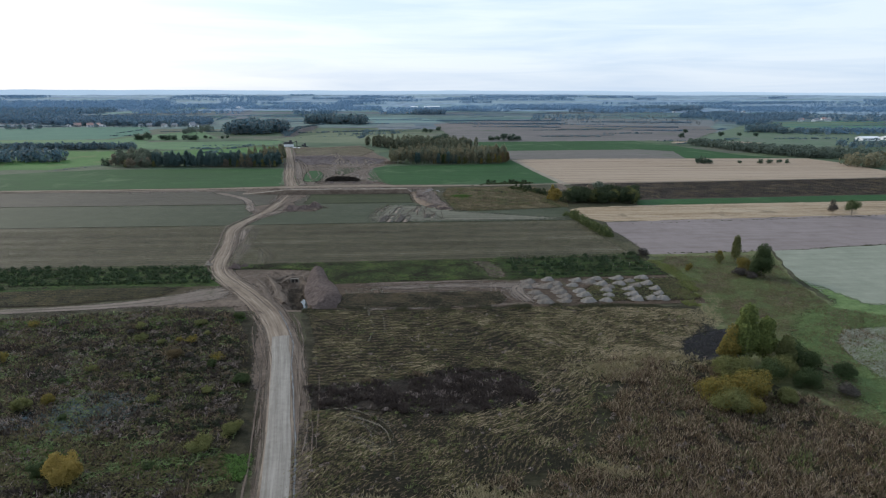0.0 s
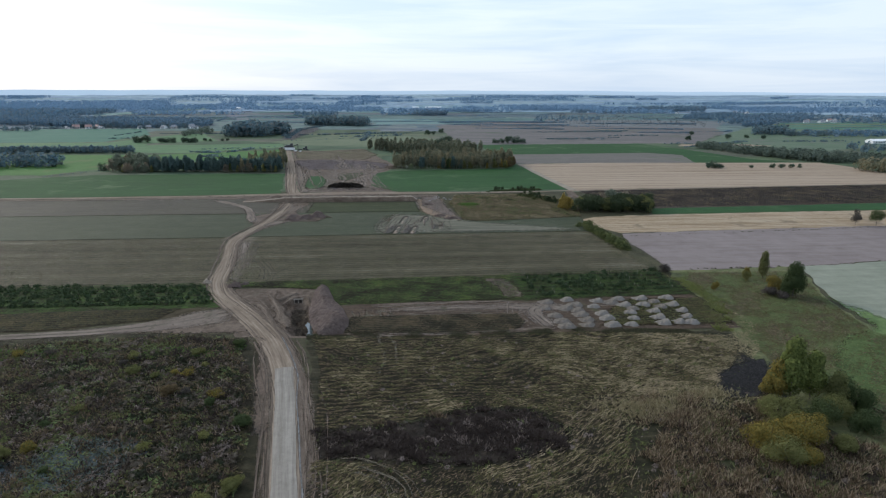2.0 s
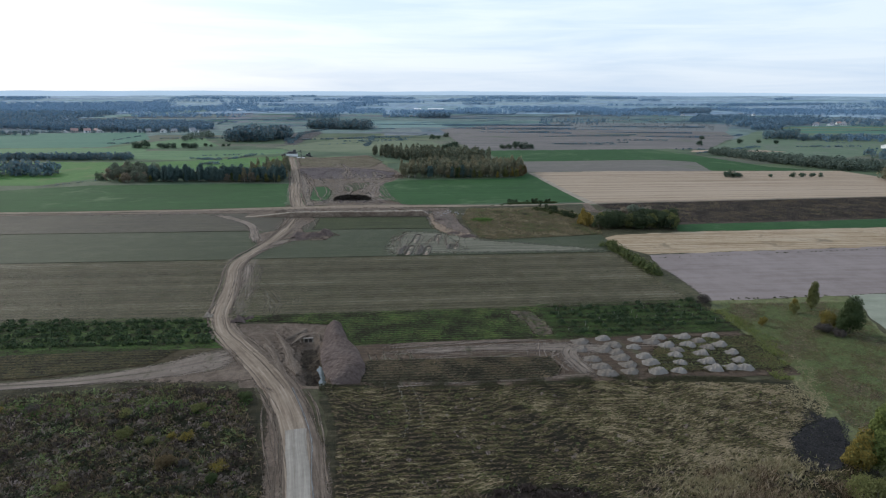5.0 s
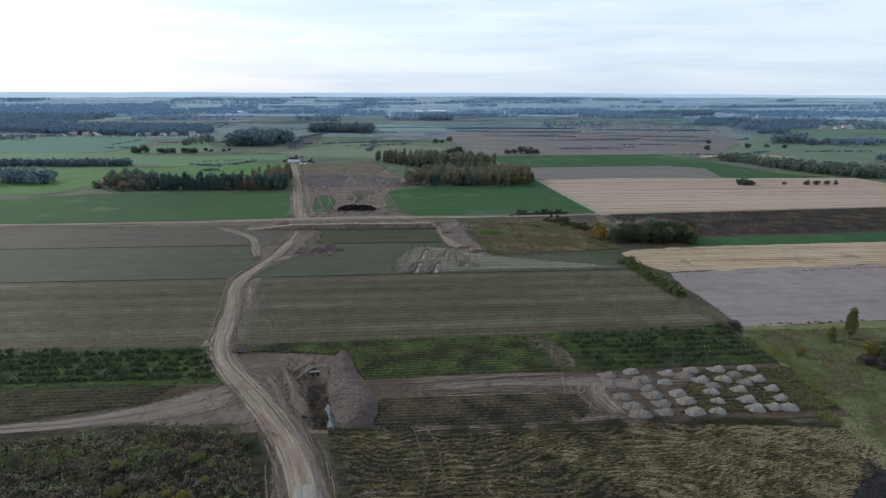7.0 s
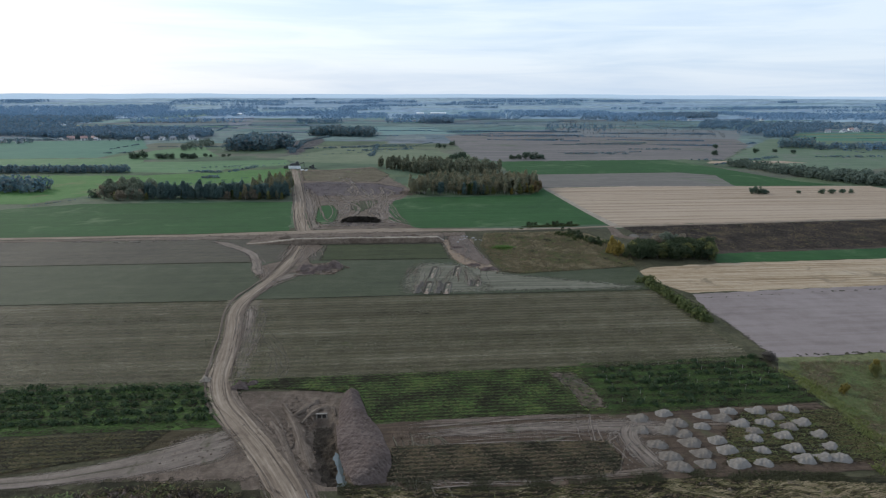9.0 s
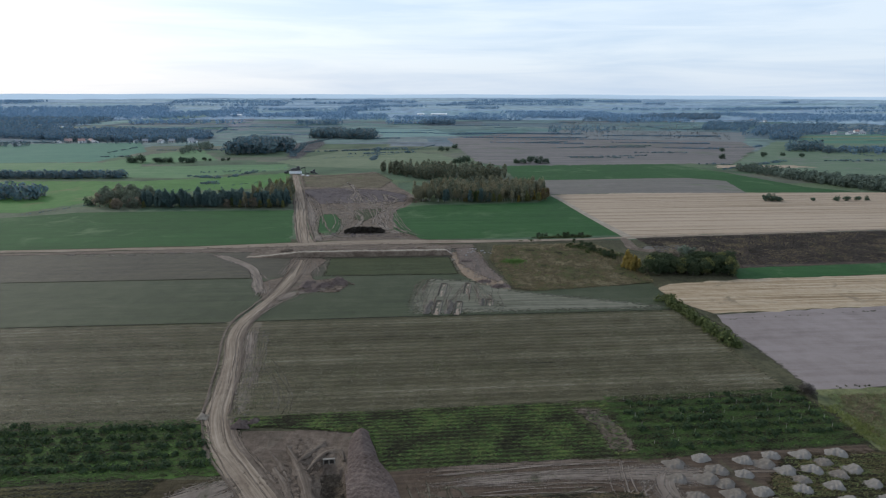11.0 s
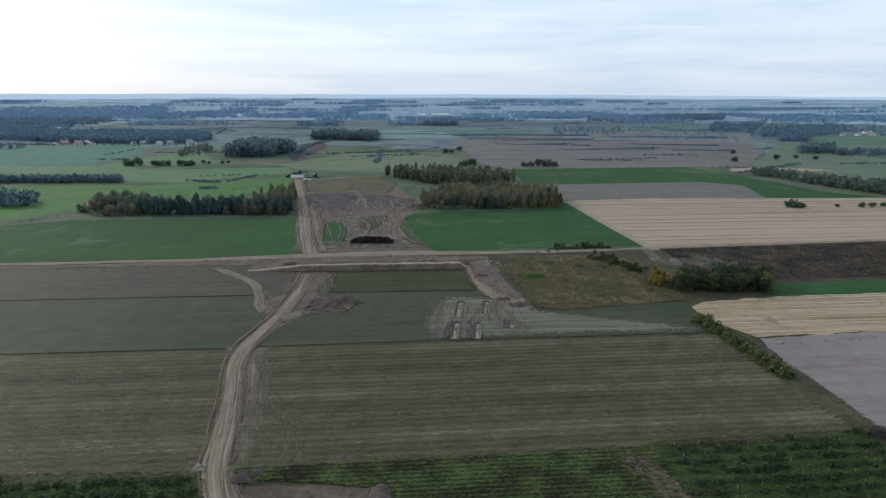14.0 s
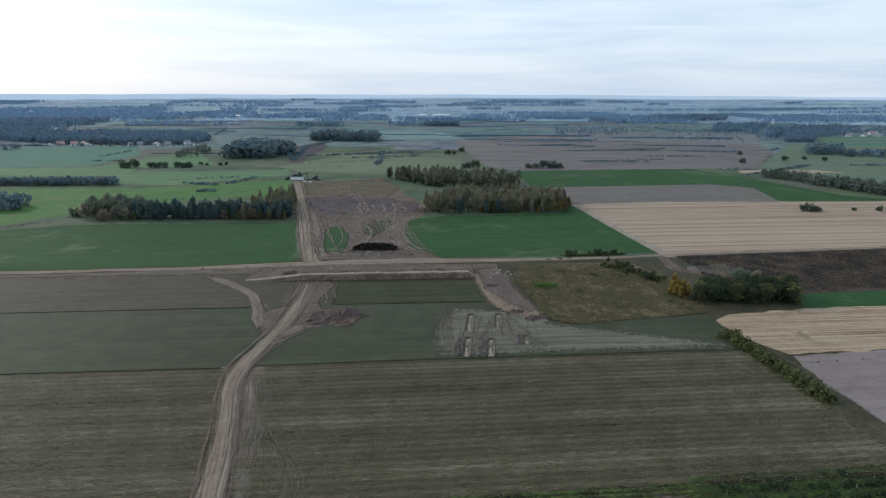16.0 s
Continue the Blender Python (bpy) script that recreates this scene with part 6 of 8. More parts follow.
for name, sizes, mat in [("beam", (-1.5, 1.5, -0.3, 0.3, 0.95, 1.2), "weathered_concrete"), ("post", (-1.5, -1.2, -0.25, 0.25, -0.4, 0.95), "weathered_concrete"), ("post", (-0.15, 0.15, -0.25, 0.25, -0.4, 0.95), "weathered_concrete"),
                         ("post", (1.2, 1.5, -0.25, 0.25, -0.4, 0.95), "weathered_concrete"), ("back_panel", (-1.2, 1.2, 0.255, 0.36, -0.4, 0.95), "frame_hollow")]:
    bm = bmesh.new()
    x0, x1, y0, y1, z0, z1 = sizes
    bmesh.ops.create_cube(bm, size=1.0, matrix=Matrix.Translation(((x0 + x1) / 2, (y0 + y1) / 2, (z0 + z1) / 2)) @ Matrix.Diagonal((x1 - x0, y1 - y0, z1 - z0, 1)))
    bmesh.ops.bevel(bm, geom=bm.edges[:], offset=0.03, segments=1, affect="EDGES")
    part(name, bm, M[mat], trestle)

M["water"] = plain("muddy_water", (0.09, 0.11, 0.115), 0.06, 0.15, 3.0)
bm = bmesh.new()
f = bm.faces.new([bm.verts.new((x, y, -2.45)) for x, y in outline([(-45.6, 184), (-41.6, 184), (-45.6, 194), (-46.2, 198), (-48.4, 200), (-48.6, 197), (-47, 194)], 1.0, 0.25, 3)])
f.normal_update()
if f.normal.z < 0:
    f.normal_flip()
me = bpy.data.meshes.new("water")
bm.to_mesh(me)
bm.free()
me.materials.append(M["water"])
tagged(new("water", me), "pale still water at the bottom of the pit", "water", kind="structure")

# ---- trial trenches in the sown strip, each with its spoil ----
# Shadow on the trench's west and north sides, put into a dark colour.
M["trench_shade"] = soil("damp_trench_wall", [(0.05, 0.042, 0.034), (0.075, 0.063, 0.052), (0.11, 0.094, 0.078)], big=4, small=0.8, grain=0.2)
M["trench_floor"] = soil("sandy_trench_floor", [(0.187, 0.141, 0.111), (0.246, 0.191, 0.152), (0.306, 0.249, 0.201)], big=4, small=0.8, grain=0.2)


def trench(x, y, length, spoil):
    """An open trench: a sandy floor between raised edges, with spoil tipped to its west."""
    ob = thing("trial_trench", "narrow trial trench with a sandy floor and tipped spoil", "trench", (x, y, 0.0), -5.4, "trial trenches")

    def bank(name, x0, x1, top, mat, seed):
        r = np.random.default_rng(seed)
        n = 14
        ys = np.linspace(-length / 2, length / 2, n)
        V = np.array([[(x0 + r.normal(0, 0.06), yy, 0.05), (x0 * 0.65 + x1 * 0.35, yy, top * r.uniform(0.75, 1.2)), (x0 * 0.3 + x1 * 0.7, yy, top * r.uniform(0.75, 1.2)), (x1 + r.normal(0, 0.06), yy, 0.05)] for yy in ys])
        i = np.arange(n - 1)[:, None] * 4 + np.arange(3)[None, :]
        part(name, mesh_of(name, V.reshape(-1, 3), np.stack([i, i + 1, i + 5, i + 4], 2).reshape(-1, 4), M[mat]), None, ob)

    bank("west_edge", -1.75, -0.95, 0.55, "trench_shade", 3)
    bank("floor", -1.0, 1.25, 0.12, "trench_floor", 4)
    bank("east_edge", 1.2, 1.9, 0.45, "old_sand", 5)
    end = mound_mesh("north_edge", 3.4, 1.4, 0.6, 3, M["trench_shade"], 0.3, (10, 8), 0.05)
    part("north_edge", end, None, ob).matrix_basis = pose(0, length / 2 + 0.3, 0.03)
    if spoil:
        r = np.random.default_rng(int(abs(x) * 7))
        for k in range(spoil):
            me = mound_mesh("spoil", 2.6 + r.random(), 2.4, 0.8 + 0.4 * r.random(), k, M["old_sand"], 0.2, (12, 10), 0.12)
            p = part("spoil", me, None, ob)
            p.matrix_basis = pose(-3.6 + r.normal(0, 0.4), -length / 2 + 1.4 + k * (length - 2) / max(spoil - 1, 1), 0.03, 0, 0, r.random() * 90)
    return ob


for x, y, length, spoil in [(-26.4, 347.5, 18, 0), (-14.9, 349.5, 15, 0), (-28.5, 323.6, 16.5, 7), (-19.9, 323.2, 15.5, 6), (-6.0, 330, 7.5, 3)]:
    trench(x, y, length, spoil)
M["boulder"] = plain("field_stone", (0.26, 0.25, 0.24), 0.85, 0.3, 0.4)
for k in range(15):
    q = np.random.default_rng(1200 + k)
    bm = bmesh.new()
    bmesh.ops.create_icosphere(bm, subdivisions=2, radius=1.0)
    for v in bm.verts:
        v.co *= 1 + 0.25 * noise.noise(v.co * 1.3 + Vector((k, 0, 0)))
        v.co.z *= 0.7
    me = bpy.data.meshes.new("boulder")
    bm.to_mesh(me)
    bm.free()
    me.materials.append(M["boulder"])
    ob = new("boulder", me)
    ob.matrix_basis = placed(-6 + q.normal(0, 5), 417 + q.normal(0, 4), 0.25, k * 40, 0.3 + 0.4 * q.random())
    tagged(ob, "grey field stone dumped on the yard", "stone", "dumped stones")

# ---- clods and lumps of earth that the machines have left ----
def lumps(name, label, places, size, mat, seed):
    """Small uneven lumps of earth in one mesh, each a low dome of seven faces round."""
    r = np.random.default_rng(seed)
    n = len(places)
    s_ = size * (0.4 + 1.1 * r.random(n) ** 2)
    a_ = np.linspace(0, 6.283, 8)[:-1]
    V = []
    for rad, z in ((1.0, -0.15), (0.72, 0.42)):
        k = rad * (0.75 + 0.5 * r.random((n, 7)))
        V.append(np.stack([places[:, :1] + s_[:, None] * k * np.cos(a_), places[:, 1:2] + s_[:, None] * k * np.sin(a_), 0.1 + s_[:, None] * (z + 0.2 * r.random((n, 7)))], 2))
    V.append(np.concatenate([places, 0.1 + 0.75 * s_[:, None]], 1)[:, None, :])
    V = np.concatenate(V, 1)
    F = []
    for i in range(7):
        j = (i + 1) % 7
        F += [(i, j, 7 + j), (i, 7 + j, 7 + i), (7 + i, 7 + j, 14)]
    F = (np.arange(n)[:, None, None] * 15 + np.array(F)[None]).reshape(-1, 3)
    return tagged(new(name, mesh_of(name, V.reshape(-1, 3), F, M[mat])), label, "soil", kind="stuff")


for i, (corners, n, size, mat) in enumerate([
    ([(-165, 416), (-128, 418), (-60, 425), (-10, 426), (-8, 434), (-60, 436), (-130, 429), (-165, 424)], 420, 0.7, "earth"), ([(-94, 340), (-74, 345), (-68, 356), (-78, 366), (-92, 356)], 160, 0.9, "earth"), ([(-92, 190), (-70, 194), (-66, 206), (-78, 210), (-90, 200)], 200, 0.35, "earth"),
    ([(-66, 206), (-56, 190), (-50, 185), (-56, 214), (-64, 224)], 260, 0.4, "earth"), ([(22, 186), (36, 188), (34, 212), (20, 212)], 220, 0.3, "old_sand"), ([(-34, 200), (20, 206), (20, 212), (-34, 208)], 260, 0.22, "earth"),
    ([(-84, 232), (-80, 229), (-92, 300), (-98, 304)], 200, 0.35, "old_sand"), ([(-24, 418), (-20, 392), (-4, 352), (6, 350), (-2, 384), (-6, 418)], 240, 0.6, "old_sand"), ([(-150, 560), (-60, 570), (-56, 600), (-90, 640), (-150, 640)], 260, 0.9, "site_dark"),
    ([(-100, 452), (-52, 452), (-56, 462), (-98, 464)], 120, 0.8, "site_dark"), ([(-40, 584), (-52, 596), (-62, 590), (-50, 570)], 90, 1.1, "earth")]):
    lumps("earth_clods", "clods of dug earth left by machines", scatter(corners, n, 1700 + i), size * 0.75, mat, 1720 + i)

# ---- brush pile beside the cross road ----
bp = thing("brush_pile", "long dark pile of cut branches and stumps", "brush pile", (-77, 466, 0))
part("soil_core", mound_mesh("soil_core", 27, 8, 2.4, 1.0, M["dark_litter"] if "dark_litter" in M else M["ploughed"], 0.3, (40, 18), 0.4), None, bp)
r0 = np.random.default_rng(5)
c = np.stack([r0.uniform(-12.5, 12.5, 1500), r0.normal(0, 2.2, 1500), np.zeros(1500)], 1)
c[:, 2] = r0.uniform(0.6, 1.25, 1500) * 2.6 * np.clip(1 - (c[:, 0] / 13.5) ** 4, 0, 1) * np.clip(1 - (c[:, 1] / 4.4) ** 2, 0, 1)
v, f = leaf_clumps(c, np.tile((0, 0, 1.0), (1500, 1)), 0.85, 6, 1.6)
M["dead_wood"] = leafy("dead_branches", [(0.018, 0.015, 0.012), (0.032, 0.026, 0.02), (0.055, 0.045, 0.036)], through_light=0.0)
part("branch_tangle", mesh_of("branch_tangle", v, f, M["dead_wood"]), None, bp, "tangle of dark dead branches")


# ---- growth that nobody could count ----
def stuff(name, label, category, v, f, material):
    return tagged(new(name, mesh_of(name, v, f, material)), label, category, kind="stuff")


def tufts(places, width, height, seed, blades=4):
    """Upright ragged tufts: blades as slim triangles that lean outwards."""
    r = np.random.default_rng(seed)
    n = len(places)
    a = r.random((n, blades)) * 6.283
    w = width * (0.5 + r.random((n, blades)))
    h = height * (0.45 + 0.8 * r.random((n, 1))) * (0.7 + 0.5 * r.random((n, blades)))
    h = h * (0.55 + 0.75 * np.clip(0.5 + 0.5 * soft_noise(places[:, 0], places[:, 1], 7, seed + 3), 0, 1.3))[:, None]
    lean = (0.3 + r.random((n, blades)) * 1.2) * h
    base = np.concatenate([places, np.zeros((n, 1))], 1)[:, None, :]
    out = np.stack([np.cos(a), np.sin(a), np.zeros_like(a)], 2)
    side = np.stack([-np.sin(a), np.cos(a), np.zeros_like(a)], 2)
    root = base + out * (w * 0.3)[..., None]
    p0, p1 = root - side * w[..., None] * 0.5, root + side * w[..., None] * 0.5
    tip = root + out * lean[..., None]
    tip[..., 2] += h
    v = np.stack([p0, p1, tip], 2).reshape(-1, 3)
    return v, np.arange(len(v)).reshape(-1, 3)


def strands(places, angle, length, width, seed, lift=0.16, spread=0.22):
    """Long blades lying along a direction, one slim triangle each."""
    r = np.random.default_rng(seed)
    n = len(places)
    a = angle + r.normal(0, spread, n) + np.where(r.random(n) < 0.5, 0, math.pi)
    ln, w = length * (0.5 + r.random(n)), width * (0.6 + 0.8 * r.random(n))
    d, q = np.stack([np.cos(a), np.sin(a)], 1), np.stack([-np.sin(a), np.cos(a)], 1)
    z0, z1 = 0.05 + lift * r.random(n), 0.05 + 1.6 * lift * r.random(n)
    v = np.stack([np.column_stack([places - d * (ln / 2)[:, None] - q * (w / 2)[:, None], z0]), np.column_stack([places - d * (ln / 2)[:, None] + q * (w / 2)[:, None], z0]), np.column_stack([places + d * (ln / 2)[:, None], z1])], 1)
    return v.reshape(-1, 3), np.arange(3 * n).reshape(-1, 3)


def lie_of_grass(x, y):
    """Which way the mown grass lies: across the meadow, turning south round the reeds."""
    bend = np.clip((152 - y + 0.25 * (x - 20)) / 38, 0, 1) * np.clip((x + 22) / 25, 0, 1)
    return radians(4) + 0.95 * bend + 0.14 * soft_noise(x, y, 22, 41) + 0.9 * np.clip(-(x + 8) / 14, 0, 1) * np.clip((128 - y) / 16, 0, 1)


def patchy(corners, count, seed, size, cut, edge=0.0):
    """Places in a polygon, gathered into patches that thin out towards its edge."""
    p = scatter(corners, int(count * 2.2), seed)
    k = soft_noise(p[:, 0], p[:, 1], size, seed) + np.random.default_rng(seed).normal(0, 0.25, len(p))
    if edge:
        near = np.full(len(p), 1e9)
        for (x0, y0), (x1, y1) in zip(corners, list(corners[1:]) + [corners[0]]):
            dx, dy = x1 - x0, y1 - y0
            t = np.clip(((p[:, 0] - x0) * dx + (p[:, 1] - y0) * dy) / (dx * dx + dy * dy), 0, 1)
            near = np.minimum(near, np.hypot(p[:, 0] - x0 - t * dx, p[:, 1] - y0 - t * dy))
        k = k - 1.6 * np.clip(1 - near / edge, 0, 1)
    return p[k > cut][:count]


M["meadow_grass"] = leafy("meadow_grass", [(0.081, 0.110, 0.042), (0.115, 0.155, 0.057), (0.167, 0.209, 0.081)], random_tree=0.0)
M["plot_brown"] = leafy("brown_plot_weeds", [(0.094, 0.073, 0.037), (0.138, 0.107, 0.056), (0.188, 0.150, 0.083)], random_tree=0.0)
M["plot_straw"] = leafy("bleached_plot_weeds", [(0.182, 0.150, 0.085), (0.247, 0.202, 0.117), (0.299, 0.254, 0.156)], random_tree=0.0)
M["stubble_pale"] = leafy("bleached_stubble", [(0.172, 0.155, 0.103), (0.235, 0.212, 0.147), (0.305, 0.279, 0.200)], random_tree=0.0, rough=0.65, gloss=0.3)
M["stubble_brown"] = leafy("brown_stubble", [(0.104, 0.091, 0.050), (0.139, 0.120, 0.068), (0.181, 0.157, 0.093)], random_tree=0.0, rough=0.65, gloss=0.3)
M["stubble_dark"] = leafy("weathered_stubble", [(0.063, 0.058, 0.029), (0.087, 0.079, 0.041), (0.115, 0.103, 0.055)], random_tree=0.0, rough=0.65, gloss=0.3)
M["olive_hay"] = leafy("olive_cut_grass", [(0.062, 0.057, 0.020), (0.088, 0.081, 0.029), (0.122, 0.108, 0.044)], random_tree=0.0)
# Near-black thatch stands in for the shade between and under the blades.
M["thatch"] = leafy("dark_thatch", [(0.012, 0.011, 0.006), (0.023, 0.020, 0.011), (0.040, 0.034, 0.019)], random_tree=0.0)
M["swath"] = leafy("bleached_hay", [(0.229, 0.184, 0.110), (0.315, 0.253, 0.156), (0.423, 0.335, 0.224)], random_tree=0.0)
M["fresh_grass"] = leafy("fresh_grass", [(0.068, 0.128, 0.031), (0.090, 0.166, 0.039), (0.121, 0.197, 0.050)], random_tree=0.0)
M["ditch_grass"] = leafy("yellowish_grass", [(0.110, 0.130, 0.038), (0.152, 0.176, 0.052), (0.195, 0.206, 0.074)], random_tree=0.0)
M["edge_weed"] = leafy("dark_edge_weeds", [(0.038, 0.041, 0.022), (0.06, 0.06, 0.031), (0.09, 0.084, 0.048)], random_tree=0.0)
M["dry_weed"] = leafy("dry_brown_weeds", [(0.055, 0.040, 0.025), (0.095, 0.069, 0.043), (0.150, 0.110, 0.070), (0.215, 0.158, 0.105)], random_tree=0.0)
M["grey_weed"] = leafy("grey_seedheads", [(0.146, 0.115, 0.101), (0.206, 0.166, 0.149), (0.280, 0.228, 0.208)], random_tree=0.0)
M["green_weed"] = leafy("green_weeds", [(0.080, 0.094, 0.036), (0.113, 0.132, 0.050), (0.165, 0.179, 0.068)], random_tree=0.0)
M["dark_weed"] = leafy("blackened_weeds", [(0.026, 0.019, 0.016), (0.046, 0.034, 0.029), (0.078, 0.060, 0.052)], random_tree=0.0)
M["red_weed"] = leafy("reddish_reeds", [(0.032, 0.022, 0.014), (0.085, 0.054, 0.032), (0.155, 0.102, 0.062), (0.100, 0.092, 0.040), (0.24, 0.178, 0.120), (0.38, 0.295, 0.21)], random_tree=0.0)
M["straw_grass"] = leafy("straw_grass", [(0.179, 0.153, 0.085), (0.262, 0.221, 0.126), (0.358, 0.305, 0.189)], random_tree=0.0)
M["row_green"] = leafy("deep_green_grass", [(0.036, 0.062, 0.018), (0.052, 0.085, 0.024), (0.072, 0.108, 0.032)], random_tree=0.0)
M["hedge_green"] = leafy("light_hedge_leaves", [(0.052, 0.070, 0.025), (0.080, 0.100, 0.034), (0.120, 0.135, 0.048)], random_tree=0.0)
M["hedge_leaf"] = leafy("hedge_leaves", [(0.036, 0.048, 0.018), (0.056, 0.072, 0.026), (0.085, 0.098, 0.038)], random_tree=0.0)
WEST = [(-150, 70), (-38, 70), (-43, 118), (-49, 146), (-56, 163), (-66, 181), (-84, 184), (-150, 172)]
EAST = [(-28, 75), (100, 75), (84, 110), (74, 140), (79, 184), (37, 186), (-8, 182), (-43, 182), (-36, 160), (-30, 120)]
REEDS = [(8, 60), (125, 60), (98, 108), (80, 132), (70, 140), (62, 144), (57, 149.5), (49, 148), (40, 144.5), (34, 124), (28, 109), (29, 101), (8, 95)]
DARKPATCH = [(-33, 131), (-12, 135), (1, 141), (16, 141), (24, 132), (22, 123), (2, 117), (-11, 118.5), (-31, 120)]
BURNT = [(62.5, 144.5), (66.5, 157.5), (73, 163.5), (84, 168), (78.5, 155.5), (71.5, 146)]
for name, label, corners, count, size, cut, w, h, mat, seed in [
    ("dry_weeds", "tall dry brown weeds on waste land", WEST, 8000, 6, 0.25, 0.30, 0.95, "dry_weed", 61),
    ("dark_weeds", "dark withered weeds on waste land", WEST, 9000, 5, 0.0, 0.34, 0.85, "dark_weed", 60),
    ("grey_weeds", "fluffy grey seedheads of dead weeds", WEST, 6500, 7, 0.45, 0.26, 0.8, "grey_weed", 62),
    ("green_weeds", "green weeds and grass on waste land", WEST, 13000, 16, 0.15, 0.26, 0.45, "green_weed", 63),
    ("reeds", "dense stand of reddish brown reeds", REEDS, 40000, 6, -0.9, 0.16, 1.05, "red_weed", 67),
    ("dark_reeds", "short blackish tufts in patches among the reeds", REEDS, 9000, 3, 0.1, 0.24, 0.8, "dark_weed", 66),
    ("straw_grass", "bleached grass among the reeds", REEDS, 2600, 5, 0.5, 0.2, 1.0, "straw_grass", 68),
    ("green_reeds", "green shoots among the reeds", REEDS, 4000, 9, 0.4, 0.26, 1.1, "green_weed", 70),
    ("dark_weeds", "patch of blackened standing weeds", DARKPATCH, 9000, 4, -0.7, 0.22, 0.7, "dark_weed", 69),
    ("grey_weeds", "brown seedheads over blackened weeds", DARKPATCH, 1800, 2.5, 0.1, 0.18, 0.8, "grey_weed", 59),
    ("rusty_weeds", "rusty weeds at the dark patch's edge", [(-34, 136), (-20, 138), (2, 144), (18, 143), (26, 134), (20, 128), (-6, 130), (-30, 128)], 1500, 5, 0.2, 0.26, 0.8, "dry_weed", 58),
]:
    p = patchy(corners, count, seed, size, cut, 9.0 if corners is not WEST and corners is not EAST else 2.0)
    v, f = tufts(p, w, h, seed)
    stuff(name, label, "weeds", v, f, M[mat])


def rows(corners, turn, gap, step, seed, jitter=0.3, missing=0.15):
    """Places in rows across a polygon."""
    r = np.random.default_rng(seed)
    c = np.array(corners, float)
    mid = c.mean(axis=0)
    n = int(np.ptp(c, axis=0).max() / min(gap, step)) + 4
    u, v = np.meshgrid(np.arange(-n, n) * step, np.arange(-n, n) * gap)
    p = np.stack([u.ravel(), v.ravel()], 1) + r.normal(0, jitter, (u.size, 2))
    co, si = math.cos(turn), math.sin(turn)
    p = np.stack([p[:, 0] * co - p[:, 1] * si, p[:, 0] * si + p[:, 1] * co], 1) + mid
    return p[inside(p[:, 0], p[:, 1], corners) & (r.random(len(p)) > missing)]


pts = scatter(WEST, 46000, 150)
k = 0.15 - 0.35 * np.clip((pts[:, 0] + 62) / 20, 0, 1) + 0.55 * np.clip((-66 - pts[:, 0]) / 40, 0, 1) + soft_noise(pts[:, 0], pts[:, 1], 15, 151) + 0.7 * soft_noise(pts[:, 0], pts[:, 1], 4, 152) + np.random.default_rng(153).normal(0, 0.4, len(pts))
# The lowest band is near-black: shade under the weeds put into colour.
for label, pick, mat, seed in [("green grass under dry weeds", k > 1.0, "meadow_grass", 154), ("olive grass under dry weeds", (k > 0.25) & (k <= 1.0), "olive_hay", 155), ("dry grass under tall weeds", (k > -0.05) & (k <= 0.25), "dry_weed", 156), ("thatch under tall weeds, coloured dark as shade", k <= -0.05, "thatch", 157)]:
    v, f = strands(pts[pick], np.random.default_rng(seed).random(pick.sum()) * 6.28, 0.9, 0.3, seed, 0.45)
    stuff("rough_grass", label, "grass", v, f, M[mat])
M["sedge"] = leafy("bluish_sedge", [(0.045, 0.066, 0.058), (0.068, 0.094, 0.088), (0.095, 0.128, 0.122)], random_tree=0.0)
pts = scatter([(-87, 117), (-82, 128), (-69, 127), (-66, 118), (-72, 110), (-80, 110)], 1200, 158)
v, f = strands(pts, np.random.default_rng(159).normal(0.4, 0.7, len(pts)), 0.9, 0.28, 159, 0.5)
pts = scatter([(-100, 92), (-98, 108), (-80, 110), (-64, 109), (-44, 106), (-36, 92)], 6500, 161)
k = soft_noise(pts[:, 0], 2 * pts[:, 1], 6, 162)
for label, pick, mat, seed in [("green grass in front of tall weeds", k > 0.35, "meadow_grass", 163), ("dull olive grass in front of tall weeds", k <= 0.35, "olive_hay", 164)]:
    gv, gf = strands(pts[pick], np.random.default_rng(seed).normal(0.2, 0.8, pick.sum()), 1.0, 0.26, seed, 0.6)
    stuff("rough_grass", label, "grass", gv, gf, M[mat])
stuff("sedge", "bluish sedge standing among dry weeds", "grass", v, f, M["sedge"])
for corners, n, sd in [([(-86, 232.5), (70, 247.5), (80.5, 250), (74, 296), (70, 321), (-97, 307.6)], 96000, 160), ([(-250, 217), (-142, 226.5), (-94, 230), (-97.5, 258), (-108, 305.5), (-183, 300.5), (-250, 295)], 60000, 165)]:
    pts = scatter(corners, n, sd)
    run = -math.sin(STRIP) * pts[:, 0] + math.cos(STRIP) * pts[:, 1]
    k = 0.75 * np.sin(run * 2.1 + 0.5 * soft_noise(pts[:, 0], pts[:, 1], 60, sd)) + 0.65 * np.sin(run * 0.55 + 1) + 0.5 * np.sin(run * 0.23) + 0.7 * np.clip((pts[:, 0] - 15) / 50, 0, 1) + 0.7 * soft_noise(0.12 * pts[:, 0], run, 7, sd + 4) + 0.5 * soft_noise(pts[:, 0], pts[:, 1], 9, sd + 1) + np.random.default_rng(sd).normal(0, 0.6, n)
    for label, pick, mat in [("bleached stubble in rows", k > 1.9, "stubble_pale"), ("brown stubble in rows", (k > 0.0) & (k <= 1.9), "stubble_brown"), ("weathered stubble between pale rows", (k > -2.3) & (k <= 0.0), "stubble_dark"), ("near-black blades between stubble rows", k <= -2.3, "thatch")]:
        v, f = strands(pts[pick], np.full(pick.sum(), STRIP), 2.4, 0.24, sd + 2, 0.14, 0.1)
        stuff("stubble", label, "stubble", v, f, M[mat])
